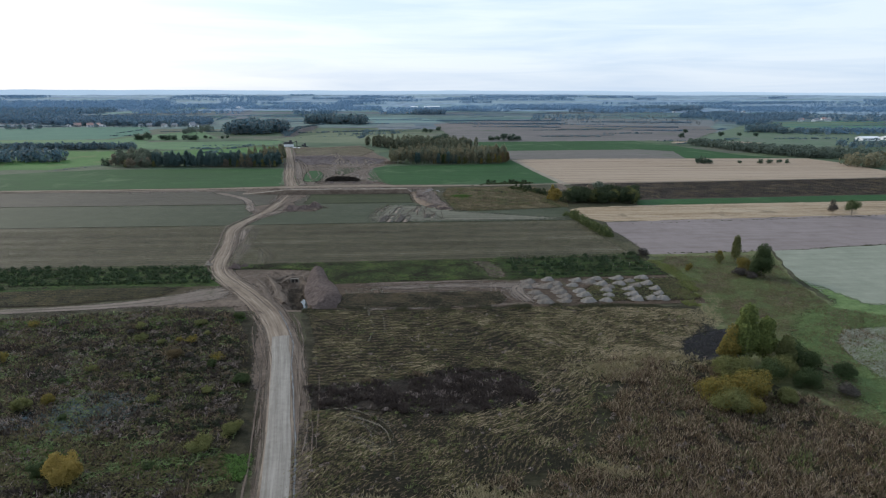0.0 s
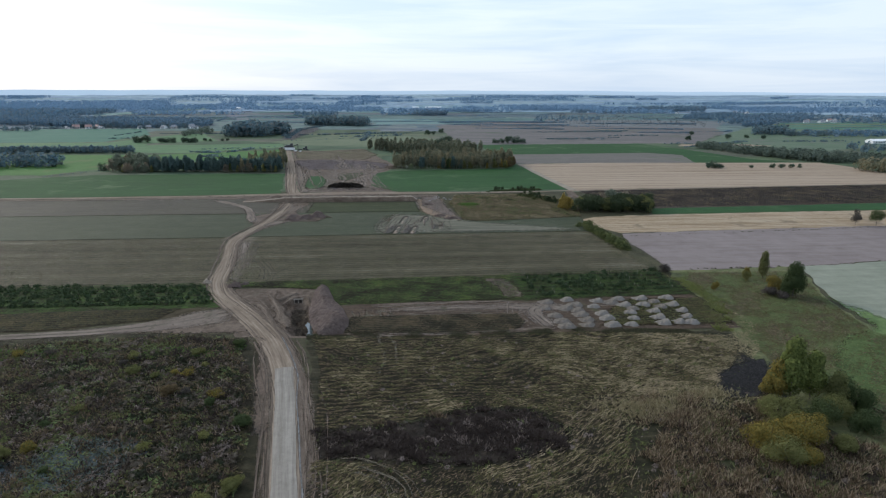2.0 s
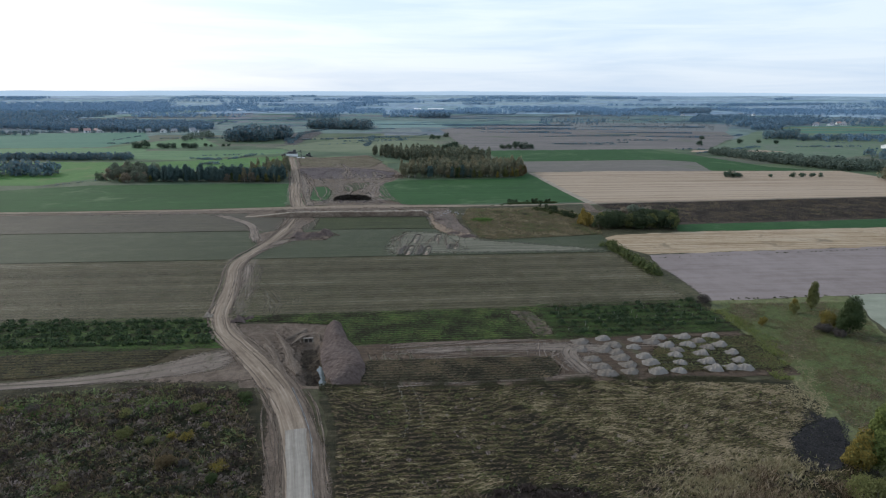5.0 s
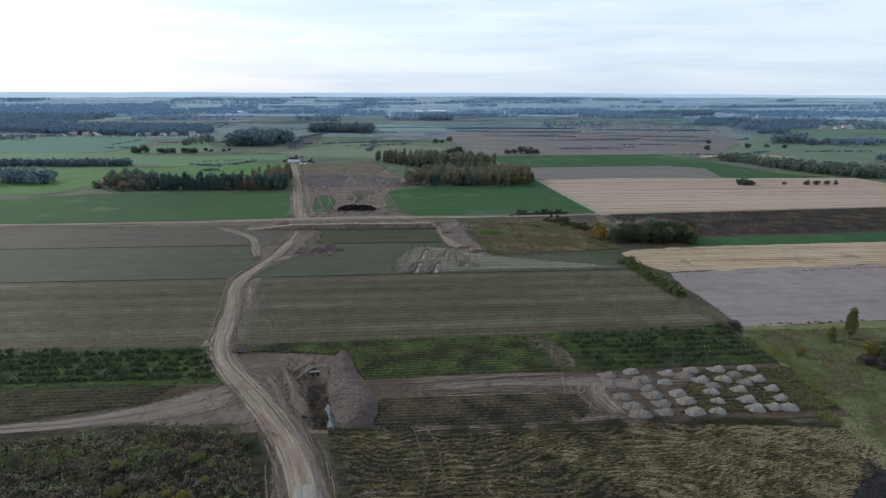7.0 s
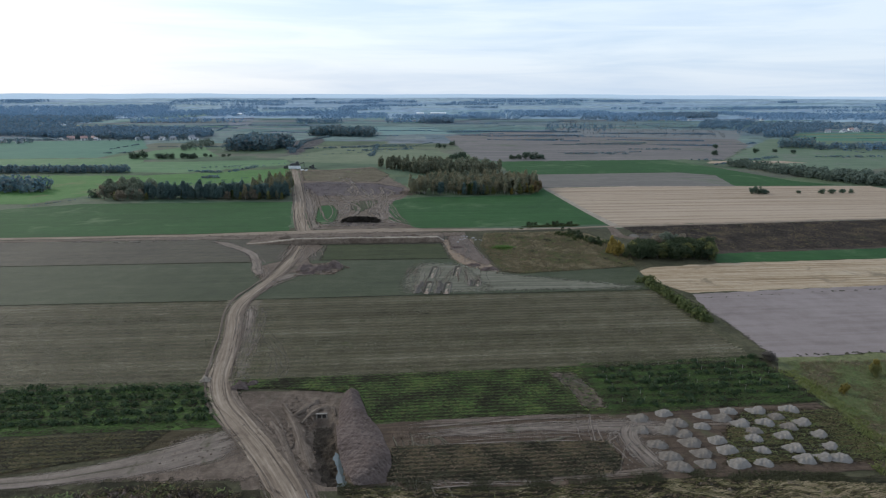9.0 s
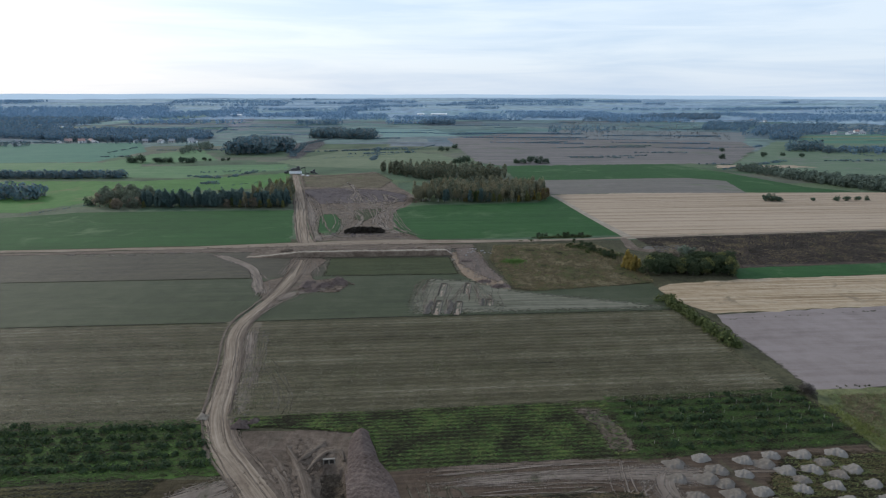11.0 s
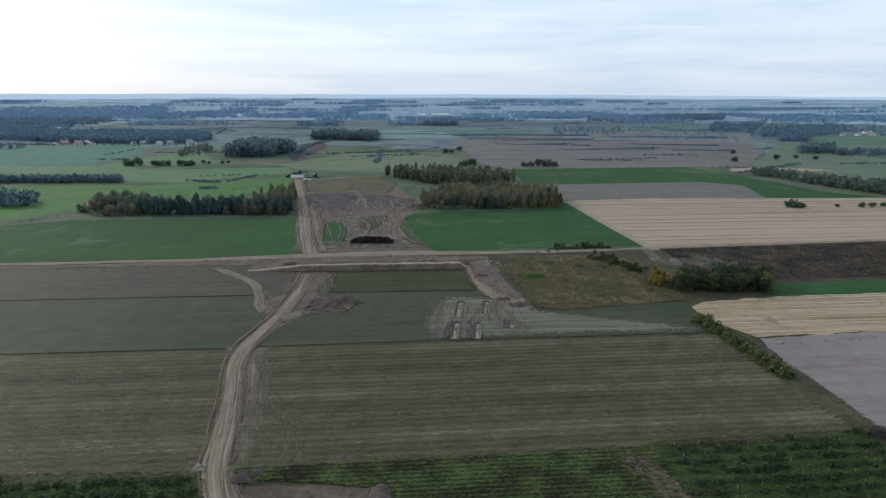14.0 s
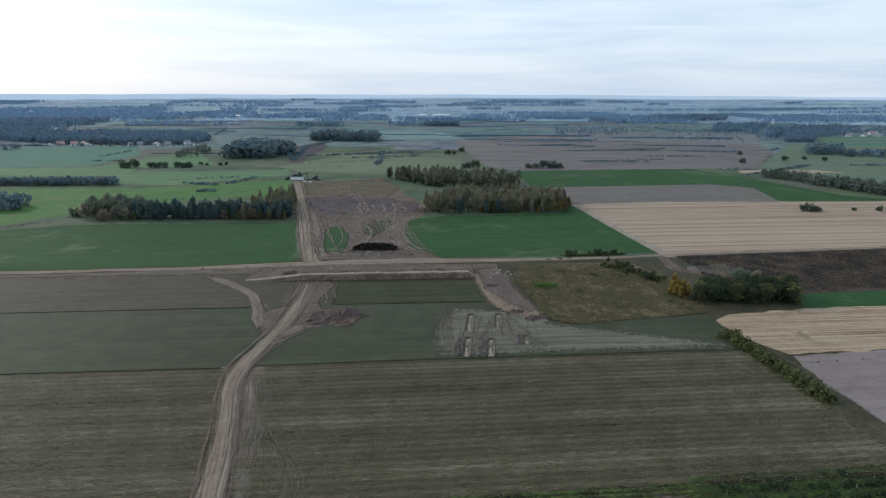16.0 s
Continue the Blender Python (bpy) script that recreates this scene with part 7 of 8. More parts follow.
# swaths of cut grass: tufts laid along curving lines
def along(lines, per_metre, jitter, seed):
    r = np.random.default_rng(seed)
    out = []
    for pts in lines:
        p = spline([(x, y, 0) for x, y in pts], 10)[:, :2]
        step = np.hypot(*np.diff(p, axis=0).T)
        at = np.concatenate([[0], np.cumsum(step)])
        n = int(at[-1] * per_metre)
        k = np.sort(r.random(n)) * at[-1]
        keep = np.sin(k * 0.21 + r.random() * 6) + r.normal(0, 0.5, n) > -0.7
        q = np.stack([np.interp(k, at, p[:, 0]), np.interp(k, at, p[:, 1])], 1)[keep]
        out.append(q + r.normal(0, jitter, q.shape))
    return np.vstack(out)


BEND = [(58, 151), (45, 145), (35, 137), (28, 128), (22, 120), (15, 115), (8, 112.5)]
SWATHS = [[(x - 0.75 * k + 0.6 * math.sin(1.7 * k + 0.2 * y), y + 0.85 * k + 0.4 * math.cos(2.3 * k)) for x, y in BEND[k % 3 // 2:]] for k in range(-4, 7)]   # bending round the reeds
pts = scatter(EAST, 150000, 90)
bare = inside(pts[:, 0], pts[:, 1], BURNT) | inside(pts[:, 0], pts[:, 1], REEDS) | inside(pts[:, 0], pts[:, 1], DARKPATCH)
pts = pts[~bare]
ang = lie_of_grass(pts[:, 0], pts[:, 1])
run = -np.sin(ang) * pts[:, 0] + np.cos(ang) * pts[:, 1]
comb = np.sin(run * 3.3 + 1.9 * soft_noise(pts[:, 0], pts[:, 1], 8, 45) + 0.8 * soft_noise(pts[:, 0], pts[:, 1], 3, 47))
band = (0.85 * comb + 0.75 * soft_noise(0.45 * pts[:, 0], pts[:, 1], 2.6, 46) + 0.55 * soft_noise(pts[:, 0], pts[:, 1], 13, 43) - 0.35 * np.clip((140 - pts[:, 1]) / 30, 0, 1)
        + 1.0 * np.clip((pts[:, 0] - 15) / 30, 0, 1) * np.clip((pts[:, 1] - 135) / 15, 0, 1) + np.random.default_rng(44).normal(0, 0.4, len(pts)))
# Bottom band near-black, the gaps' shade painted into its strands.
for label, pick, length, width, lift, mat, seed in [("bleached hay lying in combed swaths", band > 1.8, 1.5, 0.14, 0.42, "swath", 91), ("pale brown hay in the swaths", (band > 1.3) & (band <= 1.8), 1.2, 0.17, 0.36, "straw_grass", 89),
                                                    ("olive cut grass between the swaths", (band > 0.4) & (band <= 1.3), 1.0, 0.2, 0.3, "olive_hay", 92),
                                                    ("brown cut grass between the swaths", (band > -0.2) & (band <= 0.4), 0.9, 0.22, 0.22, "dry_weed", 93), ("thatch under the mown grass, coloured dark as shade", band <= -0.2, 0.9, 0.26, 0.1, "thatch", 94)]:
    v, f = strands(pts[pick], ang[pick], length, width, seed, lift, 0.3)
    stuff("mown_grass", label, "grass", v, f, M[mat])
p = along(SWATHS, 1.9, 0.3, 95)
bend = np.array(BEND[:7], float)
near = np.hypot(p[:, 0, None] - bend[None, :, 0], p[:, 1, None] - bend[None, :, 1])
tangent = np.arctan2(np.gradient(bend[:, 1]), np.gradient(bend[:, 0]))
v, f = strands(p, (tangent * near ** -2).sum(1) / (near ** -2).sum(1), 1.9, 0.13, 96, 0.3, 0.12)
stuff("mown_grass", "thick swaths of bleached hay", "grass", v, f, M["swath"])
p = patchy(EAST, 9000, 97, 6, 0.3)
v, f = tufts(p, 0.24, 0.36, 98)
stuff("green_weeds", "green regrowth in the mown grass", "grass", v, f, M["green_weed"])
for cx, cy, rx_, ry_, n in [(8, 90, 7, 4, 500), (31, 98, 5, 3, 320), (24, 88, 4, 3, 220), (47, 141, 14, 7, 1500), (58, 147, 8, 3, 500), (-14, 88, 5, 4, 260)]:
    q = np.random.default_rng(int(cx + 60))
    p = np.stack([cx + q.normal(0, rx_ * 0.5, n), cy + q.normal(0, ry_ * 0.5, n)], 1)
    v, f = tufts(p, 0.24, 0.8, int(cx + 61))
    stuff("straw_clump", "clump of tall bleached straw grass", "grass", v, f, M["straw_grass"])
p = patchy(EAST, 2600, 99, 7, 0.7)
v, f = tufts(p, 0.26, 0.5, 100)
stuff("grey_weeds", "grey seedheads left standing in the mown grass", "weeds", v, f, M["grey_weed"])
p = np.vstack([patchy([(-90, 97), (-36, 95), (-36, 103), (-90, 107)], 5000, 97, 12, -0.6), patchy([(-60, 176), (-140, 172), (-140, 164), (-62, 168)], 3500, 98, 12, -0.2)])
v, f = tufts(p, 0.27, 0.4, 99, 4)
stuff("green_grass", "fresh green grass in a hollow", "grass", v, f, M["fresh_grass"])
MEADOW = [(95, 80), (170, 80), (138, 178), (126, 186), (130, 219), (140, 250), (90, 248), (88, 200), (84, 165), (84, 140)]
pts = scatter(MEADOW, 80000, 111)
k = soft_noise(pts[:, 0], pts[:, 1], 12, 112) + 0.6 * soft_noise(pts[:, 0], pts[:, 1], 3, 113) + np.random.default_rng(114).normal(0, 0.4, len(pts))
for label, pick, length, width, mat, seed in [("green grass of a rough meadow", k > 0.35, 0.7, 0.2, "meadow_grass", 115), ("olive tussocks of a rough meadow", (k > -0.6) & (k <= 0.35), 0.7, 0.2, "olive_hay", 116), ("brown tussocks of a rough meadow", k <= -0.6, 0.7, 0.22, "dry_weed", 117)]:
    v, f = strands(pts[pick], np.random.default_rng(seed).random(pick.sum()) * 6.28, length, width, seed, 0.3)
    stuff("tussocks", label, "grass", v, f, M[mat])
DITCH = [(78, 184), (86, 188), (95, 216), (92, 244), (83, 244), (85, 216), (80, 200)]
v, f = tufts(patchy(DITCH, 2200, 115, 5, -0.7, 3.0), 0.22, 0.5, 115)
stuff("ditch_grass", "yellow-green grass along the old ditch", "grass", v, f, M["ditch_grass"])
p = patchy([(72, 165), (80, 160), (90, 176), (97, 200), (90, 206), (84, 188), (74, 188)], 1600, 118, 6, -0.2, 4.0)
v, f = strands(p, np.random.default_rng(119).random(len(p)) * 6.28, 0.9, 0.22, 120, 0.3)
stuff("bleached_grass", "bleached grass at the meadow's corner", "grass", v, f, M["straw_grass"])
p = patchy([(63, 144), (63, 158), (78, 171), (86, 166), (77, 149)], 2600, 1180, 9, -0.8, 3.0)
v, f = strands(p, np.random.default_rng(1181).random(len(p)) * 6.28, 0.8, 0.17, 1182, 0.4)
M["charred"] = leafy("charred_stalks", [(0.010, 0.010, 0.011), (0.020, 0.019, 0.020), (0.045, 0.043, 0.045)], through_light=0.0, random_tree=0.0)
stuff("charred_stalks", "black charred stalks on a burnt patch", "weeds", v, f, M["charred"])
EDGE = [(-44, 180), (-8, 181), (37, 185), (76, 184), (78, 188), (37, 189.5), (-8, 185.5), (-45, 184)]
v, f = tufts(patchy(EDGE, 6000, 116, 9, -0.5), 0.18, 0.42, 116)
stuff("edge_weeds", "dark weeds along the meadow's edge", "weeds", v, f, M["edge_weed"])
STUB = [(-86, 233), (70, 248), (79, 251), (73, 298), (69, 320), (-96, 307)]
STUBW = [(-230, 222), (-142, 229), (-95, 234), (-98, 258), (-108, 302), (-183, 297), (-230, 292)]
for corners, n, cut, mat, sd in [(STUB, 4200, 0.95, "green_weed", 1190), (STUBW, 2600, 0.9, "green_weed", 1191), (STUB, 7000, 0.6, "hedge_leaf", 1192), (STUBW, 4000, 0.6, "hedge_leaf", 1193)]:
    p = patchy(corners, n, sd, 11, cut)
    v, f = strands(p, np.random.default_rng(sd).random(len(p)) * 6.28, 0.7, 0.25, sd, 0.3)
    stuff("stubble_weeds", "green weeds sprouting in the stubble", "weeds", v, f, M[mat])
q = np.random.default_rng(1194)
p = np.stack([11.5 + q.normal(0, 2.6, 900), 396 + q.normal(0, 2.2, 900)], 1)
v, f = tufts(p, 0.5, 0.9, 1195)
stuff("fresh_grass", "bright green grass in the overgrown plot", "grass", v, f, M["fresh_grass"])
for corners, n, sd in [(STUB, 38000, 1196), (STUBW, 60000, 1197)]:
    p = scatter(corners, n, sd)
    p[:, 1] += 0.25 * np.sin((-math.sin(STRIP) * p[:, 0] + math.cos(STRIP) * p[:, 1]) * 8.5)
    v, f = tufts(p, 0.16, 0.30, sd, 3)
    stuff("stubble_stalks", "short bleached stalks standing in the stubble", "stubble", v, f, M["stubble_pale"])
PLOT = [(4, 431), (63, 437), (81, 400), (75, 359), (16, 346), (7, 351), (-1, 400)]
pts = scatter(PLOT, 30000, 117)
k = soft_noise(pts[:, 0], pts[:, 1], 11, 118) + 0.6 * soft_noise(pts[:, 0], pts[:, 1], 4, 119) + np.random.default_rng(120).normal(0, 0.4, len(pts))
for label, pick, mat, seed in [("bleached weeds on the overgrown plot", k > 0.7, "plot_straw", 121), ("brown weeds on the overgrown plot", (k > -0.5) & (k <= 0.7), "plot_brown", 122), ("olive weeds on the overgrown plot", (k > -1.3) & (k <= -0.5), "green_weed", 123), ("dark weeds on the overgrown plot", k <= -1.3, "thatch", 124)]:
    v, f = strands(pts[pick], np.random.default_rng(seed).random(pick.sum()) * 6.28, 1.1, 0.4, seed, 0.5)
    stuff("plot_weeds", label, "weeds", v, f, M[mat])
ORCH_W = [(-230, 224), (-142, 229), (-94, 231), (-83, 211), (-138, 204), (-230, 193)]
ORCH_E = [(26, 244), (81, 251), (83, 225), (27, 218)]
STRIPW = [(-84, 234), (22, 244), (23, 216), (-40, 210), (-46, 226), (-66, 228.5), (-84, 229.5)]
def row_weeds(corners, n, seed, gap, mats, cuts, skip=None):
    """Low growth lying in rows, from pale to dark."""
    pts = scatter(corners, n, seed)
    if skip:
        pts = pts[~inside(pts[:, 0], pts[:, 1], skip) | (np.random.default_rng(seed).random(n) < 0.2)]
        n = len(pts)
    run = -math.sin(STRIP) * pts[:, 0] + math.cos(STRIP) * pts[:, 1]
    k = 0.9 * np.sin(run * 6.283 / gap + 0.6 * soft_noise(pts[:, 0], pts[:, 1], 40, seed)) + 0.9 * soft_noise(pts[:, 0], pts[:, 1], 8, seed + 1) + np.random.default_rng(seed).normal(0, 0.7, n)
    edges = [9e9, *cuts, -9e9]
    for hi, lo, (label, mat) in zip(edges, edges[1:], mats):
        pick = (k <= hi) & (k > lo)
        v, f = strands(pts[pick], np.full(pick.sum(), STRIP), 1.1, 0.27, seed + 2, 0.32, 0.6)
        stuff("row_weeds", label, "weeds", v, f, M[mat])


row_weeds(STRIPW, 32000, 119, 1.7, [("yellow-green weeds in rows", "ditch_grass"), ("green weeds in rows", "fresh_grass"), ("dark green weeds in rows", "hedge_leaf"), ("near-black blades between weed rows", "thatch")], (1.55, 0.7, -0.5), [(8, 243), (20, 242), (23, 228), (25, 217), (17, 216), (13, 230)])
row_weeds([(-34, 185), (-8, 185), (18, 188), (21, 193), (20, 201), (-4, 200), (-34, 198)], 16000, 122, 1.5, [("brown stubble weeds", "plot_brown"), ("dull brown stubble weeds", "dry_weed"), ("dark brown stubble weeds", "edge_weed"), ("near-black blades between stubble", "thatch")], (1.6, 0.4, -0.5))
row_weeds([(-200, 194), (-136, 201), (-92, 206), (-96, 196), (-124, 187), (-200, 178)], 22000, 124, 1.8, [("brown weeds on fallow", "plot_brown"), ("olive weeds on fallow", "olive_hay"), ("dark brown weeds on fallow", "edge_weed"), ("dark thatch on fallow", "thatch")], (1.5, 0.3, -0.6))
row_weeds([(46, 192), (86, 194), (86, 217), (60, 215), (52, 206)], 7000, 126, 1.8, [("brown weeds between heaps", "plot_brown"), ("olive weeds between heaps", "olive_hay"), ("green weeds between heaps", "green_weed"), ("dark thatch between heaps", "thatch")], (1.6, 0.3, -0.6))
# Shade between the bush rows is put into the near-black blades.
row_weeds([(22, 246), (82, 252), (86, 222), (24, 214)], 15000, 128, 3.9, [("grass in the orchard", "fresh_grass"), ("green orchard grass", "row_green"), ("dark orchard grass", "hedge_leaf"), ("thatch in the orchard, coloured dark as shade", "thatch")], (1.9, 0.3, -0.6))
row_weeds([(-230, 226), (-142, 231), (-93, 233), (-80, 208), (-138, 202), (-230, 191)], 22000, 130, 3.9, [("grass in the orchard", "fresh_grass"), ("green orchard grass", "row_green"), ("dark orchard grass", "hedge_leaf"), ("thatch in the orchard, coloured dark as shade", "thatch")], (1.6, 0.2, -0.6))
patch_sheet("bare_patch", "greyish bare patch in the weed rows", "ground", [(10, 241), (20, 240), (24, 228), (25, 217), (17, 217), (15, 230)], "earth", 0.13, 4.0, 2.0, 0.8, 69)
clods = scatter([(96, 386), (297, 408), (400, 421), (400, 488), (351, 482), (160, 457), (96, 449)], 30000, 132)
k = soft_noise(clods[:, 0], clods[:, 1], 14, 133) + np.random.default_rng(134).normal(0, 0.6, len(clods))
for label, pick, mat in [("brown clods of ploughed earth", k > 0.5, "plot_brown"), ("dark clods of ploughed earth", (k > -0.6) & (k <= 0.5), "dark_weed"), ("black furrows of ploughed earth", k <= -0.6, "thatch")]:
    v, f = strands(clods[pick], np.random.default_rng(135).random(pick.sum()) * 6.28, 1.3, 0.7, 136, 0.35)
    stuff("clods", label, "soil", v, f, M[mat])


def shrub_stuff(name, label, places, size, tall, mat, seed, clumps=26, clump=0.4):
    """Many low bushes in one mesh."""
    r = np.random.default_rng(seed)
    n = len(places)
    s = size * (0.6 + 0.8 * r.random(n))
    d = r.normal(0, 1, (n, clumps, 3))
    d /= np.linalg.norm(d, axis=2)[..., None]
    d[..., 2] = np.abs(d[..., 2])
    c = d * (0.55 + 0.45 * r.random((n, clumps, 1))) * s[:, None, None]
    c[..., 2] *= tall
    c[..., :2] += places[:, None, :]
    v, f = leaf_clumps(c.reshape(-1, 3), d.reshape(-1, 3), clump, seed + 1)
    return stuff(name, label, "bushes", v, f, M[mat])


M["clump_weed"] = leafy("grey_brown_seed_heads", [(0.075, 0.062, 0.046), (0.110, 0.092, 0.070), (0.165, 0.140, 0.110)], random_tree=0.2)
M["clump_dark"] = leafy("dark_nettle_leaves", [(0.018, 0.024, 0.013), (0.028, 0.034, 0.018), (0.042, 0.046, 0.026)], random_tree=0.2)
for label, mat, n, seed, size in [("clumps of grey-brown weeds gone to seed", "clump_weed", 420, 1700, 0.75), ("dark green nettle clumps among dry weeds", "clump_dark", 380, 1704, 1.0)]:
    p = scatter([(-111, 172), (-62, 174), (-50, 138), (-43, 112), (-62, 108), (-76, 134), (-100, 134)], n * 2, seed)
    p = p[soft_noise(0.6 * p[:, 0], p[:, 1], 5, seed + 1) > 0.1]
    shrub_stuff("weed_clumps", label, p, size, 0.9, mat, seed + 2, 22, 0.34)
M["orchard_leaf"] = leafy("berry_bush_leaves", [(0.027, 0.047, 0.022), (0.039, 0.065, 0.029), (0.057, 0.084, 0.038)], random_tree=0.0)
M["stake"] = plain("weathered_stake", (0.32, 0.30, 0.26), 0.85, 0.3, 0.4)
for label, corners, n, size, mat, seed, cut in [("low clumps of brown weeds", WEST, 1500, 0.6, "dry_weed", 131, 0.35), ("low clumps of olive weeds", WEST, 800, 0.85, "green_weed", 133, 0.1), ("grey fluffy clumps of weeds", WEST, 3000, 0.62, "grey_weed", 135, 0.5),
                                               ("dark clumps of weeds", WEST, 1500, 0.7, "dark_weed", 137, 0.3), ("olive clumps of weeds", EAST, 200, 0.6, "green_weed", 139, 0.3), ("grey clumps of weeds", EAST, 260, 0.55, "grey_weed", 143, 0.5),
                                               ("brown clumps of weeds", DARKPATCH, 320, 0.6, "dark_weed", 145, -0.4), ("grey clumps of weeds among reeds", REEDS, 240, 0.7, "grey_weed", 141, 0.3)]:
    shrub_stuff("weed_clumps", label + " on waste land", patchy(corners, n, seed, 11 if corners is WEST else 7, cut, 4.0), size, 0.85, mat, seed, 30, 0.2)
shrub_stuff("berry_bushes", "rows of low dark green berry bushes", rows(ORCH_W, STRIP, 4.4, 2.2, 71, 0.45, 0.15), 1.5, 1.1, "orchard_leaf", 72, 64, 0.33)
shrub_stuff("berry_bushes", "rows of low dark green berry bushes", rows(ORCH_E, STRIP, 4.4, 2.0, 73, 0.5, 0.32), 1.25, 1.15, "orchard_leaf", 74, 64, 0.31)
stake_v, stake_f = trunk_mesh(1.7, 0.07, 0, 4, 0.02)
stake_mesh = mesh_of("stake", stake_v, stake_f, M["stake"])
for x, y in rows(ORCH_E, STRIP, 4.6, 6.5, 125, 0.3, 0.25):
    ob = new("stake", stake_mesh)
    ob.matrix_basis = placed(x, y + 2.2, 0.2, x * 9)
    tagged(ob, "weathered wooden stake between berry bushes", "stake", "orchard stakes")
hedge_line = np.stack([np.interp(np.arange(255, 350, 0.9), [255, 281, 305, 321, 350], [83.5, 78.6, 75.6, 73.6, 70.5]), np.arange(255, 350, 0.9)], 1) + np.random.default_rng(8).normal(0, 1.2, (106, 2))
shrub_stuff("hedge", "overgrown green hedge along the field's edge", hedge_line[(hedge_line[:, 1] > 283) & (hedge_line[:, 1] < 337)], 1.9, 1.7, "hedge_green", 75, 90, 0.42)


# ---- distant woods ----
def far_wood(name, label, corners, count, height, mat, seed, clumps=34, wide=0.36):
    r = np.random.default_rng(seed)
    p = scatter(corners, count, seed)
    z = ground_height(p[:, 0], p[:, 1])
    smooth = mat == "far_wood"
    wide = 0.42 if smooth else wide
    h = height * ((0.8 + 0.25 * r.random(count)) if smooth else (0.7 + 0.45 * r.random(count)))
    d = r.normal(0, 1, (count, clumps, 3))
    d /= np.linalg.norm(d, axis=2)[..., None]
    c = d * np.stack([h * wide, h * wide, h * 0.5], 1)[:, None, :] * (0.7 + 0.3 * r.random((count, clumps, 1)))
    c[..., :2] += p[:, None, :]
    c[..., 2] += (z + h * 0.5)[:, None]
    v, f = leaf_clumps(c.reshape(-1, 3), d.reshape(-1, 3), np.repeat(h * (0.5 / clumps ** 0.42), clumps), seed + 1)
    return stuff(name, label, "wood", v, f, M[mat])


FAR = [
    ([(-960, 1230), (-843, 1243), (-700, 1180), (-576, 1160), (-496, 1162), (-462, 1195), (-470, 1290), (-560, 1400), (-760, 1430), (-960, 1400)], 1300, 13, "blue_wood"),
    ([(-405, 961), (-378, 961), (-388, 1060), (-423, 1120), (-437, 1090), (-419, 998)], 80, 7, "willow_hedge"),
    ([(-705, 1172), (-600, 1166), (-480, 1166), (-480, 1185), (-600, 1190), (-705, 1195)], 110, 10, "mid_wood"),
    ([(-720, 1122), (-450, 1122), (-450, 1146), (-720, 1146)], 46, 6, "mid_wood"),
    ([(-760, 1060), (-700, 1075), (-705, 1100), (-765, 1110)], 22, 9, "mid_wood"),
    ([(-340, 950), (-272, 958), (-258, 1050), (-330, 1065)], 170, 20, "mid_wood"),
    ([(-283, 1255), (-157, 1232), (-150, 1275), (-270, 1310)], 150, 18, "mid_wood"),
    ([(-540, 704), (-466, 706), (-359, 712), (-359, 724), (-466, 720), (-540, 718)], 260, 8, "mid_wood"),
    ([(-440, 568), (-366, 576), (-366, 606), (-440, 606)], 60, 13, "mid_wood"),
    ([(306, 786), (345, 672), (372, 632), (500, 560), (520, 600), (420, 668), (366, 715), (328, 796)], 700, 9, "willow_hedge"),
    ([(362, 575), (372, 548), (460, 545), (460, 590)], 60, 12, "birch_leaf"),
    ([(563, 1496), (638, 1443), (850, 1800), (700, 1800)], 260, 11, "blue_wood"),
    ([(574, 1317), (791, 1380), (1000, 1680), (780, 1650)], 420, 12, "blue_wood"),
    ([(574, 1225), (630, 1226), (690, 1320), (640, 1320)], 110, 12, "blue_wood"),
    ([(494, 1008), (543, 1008), (590, 1080), (530, 1080)], 70, 13, "mid_wood"),
    ([(532, 985), (546, 985), (570, 1020), (556, 1020)], 22, 10, "mid_wood"),
    ([(549, 985), (640, 986), (680, 1030), (590, 1030)], 60, 9, "mid_wood"),
    ([(584, 2006), (827, 2012), (960, 2300), (690, 2250)], 420, 15, "blue_wood"),
    ([(380, 1900), (560, 1890), (640, 2060), (430, 2080)], 150, 10, "blue_wood"),
    ([(-85, 1723), (3, 1724), (8, 1770), (-85, 1780)], 90, 14, "blue_wood"),
]
# Far scrub and mid_wood carry haze in their blue-tinted leaf colours.
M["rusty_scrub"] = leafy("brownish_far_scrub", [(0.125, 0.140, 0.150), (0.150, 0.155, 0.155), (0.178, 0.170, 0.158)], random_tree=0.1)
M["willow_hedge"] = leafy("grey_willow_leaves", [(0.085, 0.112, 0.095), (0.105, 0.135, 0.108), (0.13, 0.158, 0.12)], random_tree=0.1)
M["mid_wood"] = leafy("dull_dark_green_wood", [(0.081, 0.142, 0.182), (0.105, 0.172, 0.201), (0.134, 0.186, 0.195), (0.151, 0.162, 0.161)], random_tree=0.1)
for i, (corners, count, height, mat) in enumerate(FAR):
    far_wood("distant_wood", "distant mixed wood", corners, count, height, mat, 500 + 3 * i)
def scrub_line(x0, y0, x1, y1, gap, size, mat, seed, label="line of low scrub"):
    if y0 > 1000:     # far lines run on without gaps
        gap, size = gap * 0.5, size * 0.8
    r = np.random.default_rng(seed)
    n = max(3, int(math.hypot(x1 - x0, y1 - y0) / gap))
    t = r.random(n)
    p = np.stack([x0 + (x1 - x0) * t, y0 + (y1 - y0) * t], 1) + r.normal(0, size * 0.7, (n, 2))
    return shrub_stuff("scrub_line", label, p, size, 0.9, mat, seed, 22, size * 0.27)


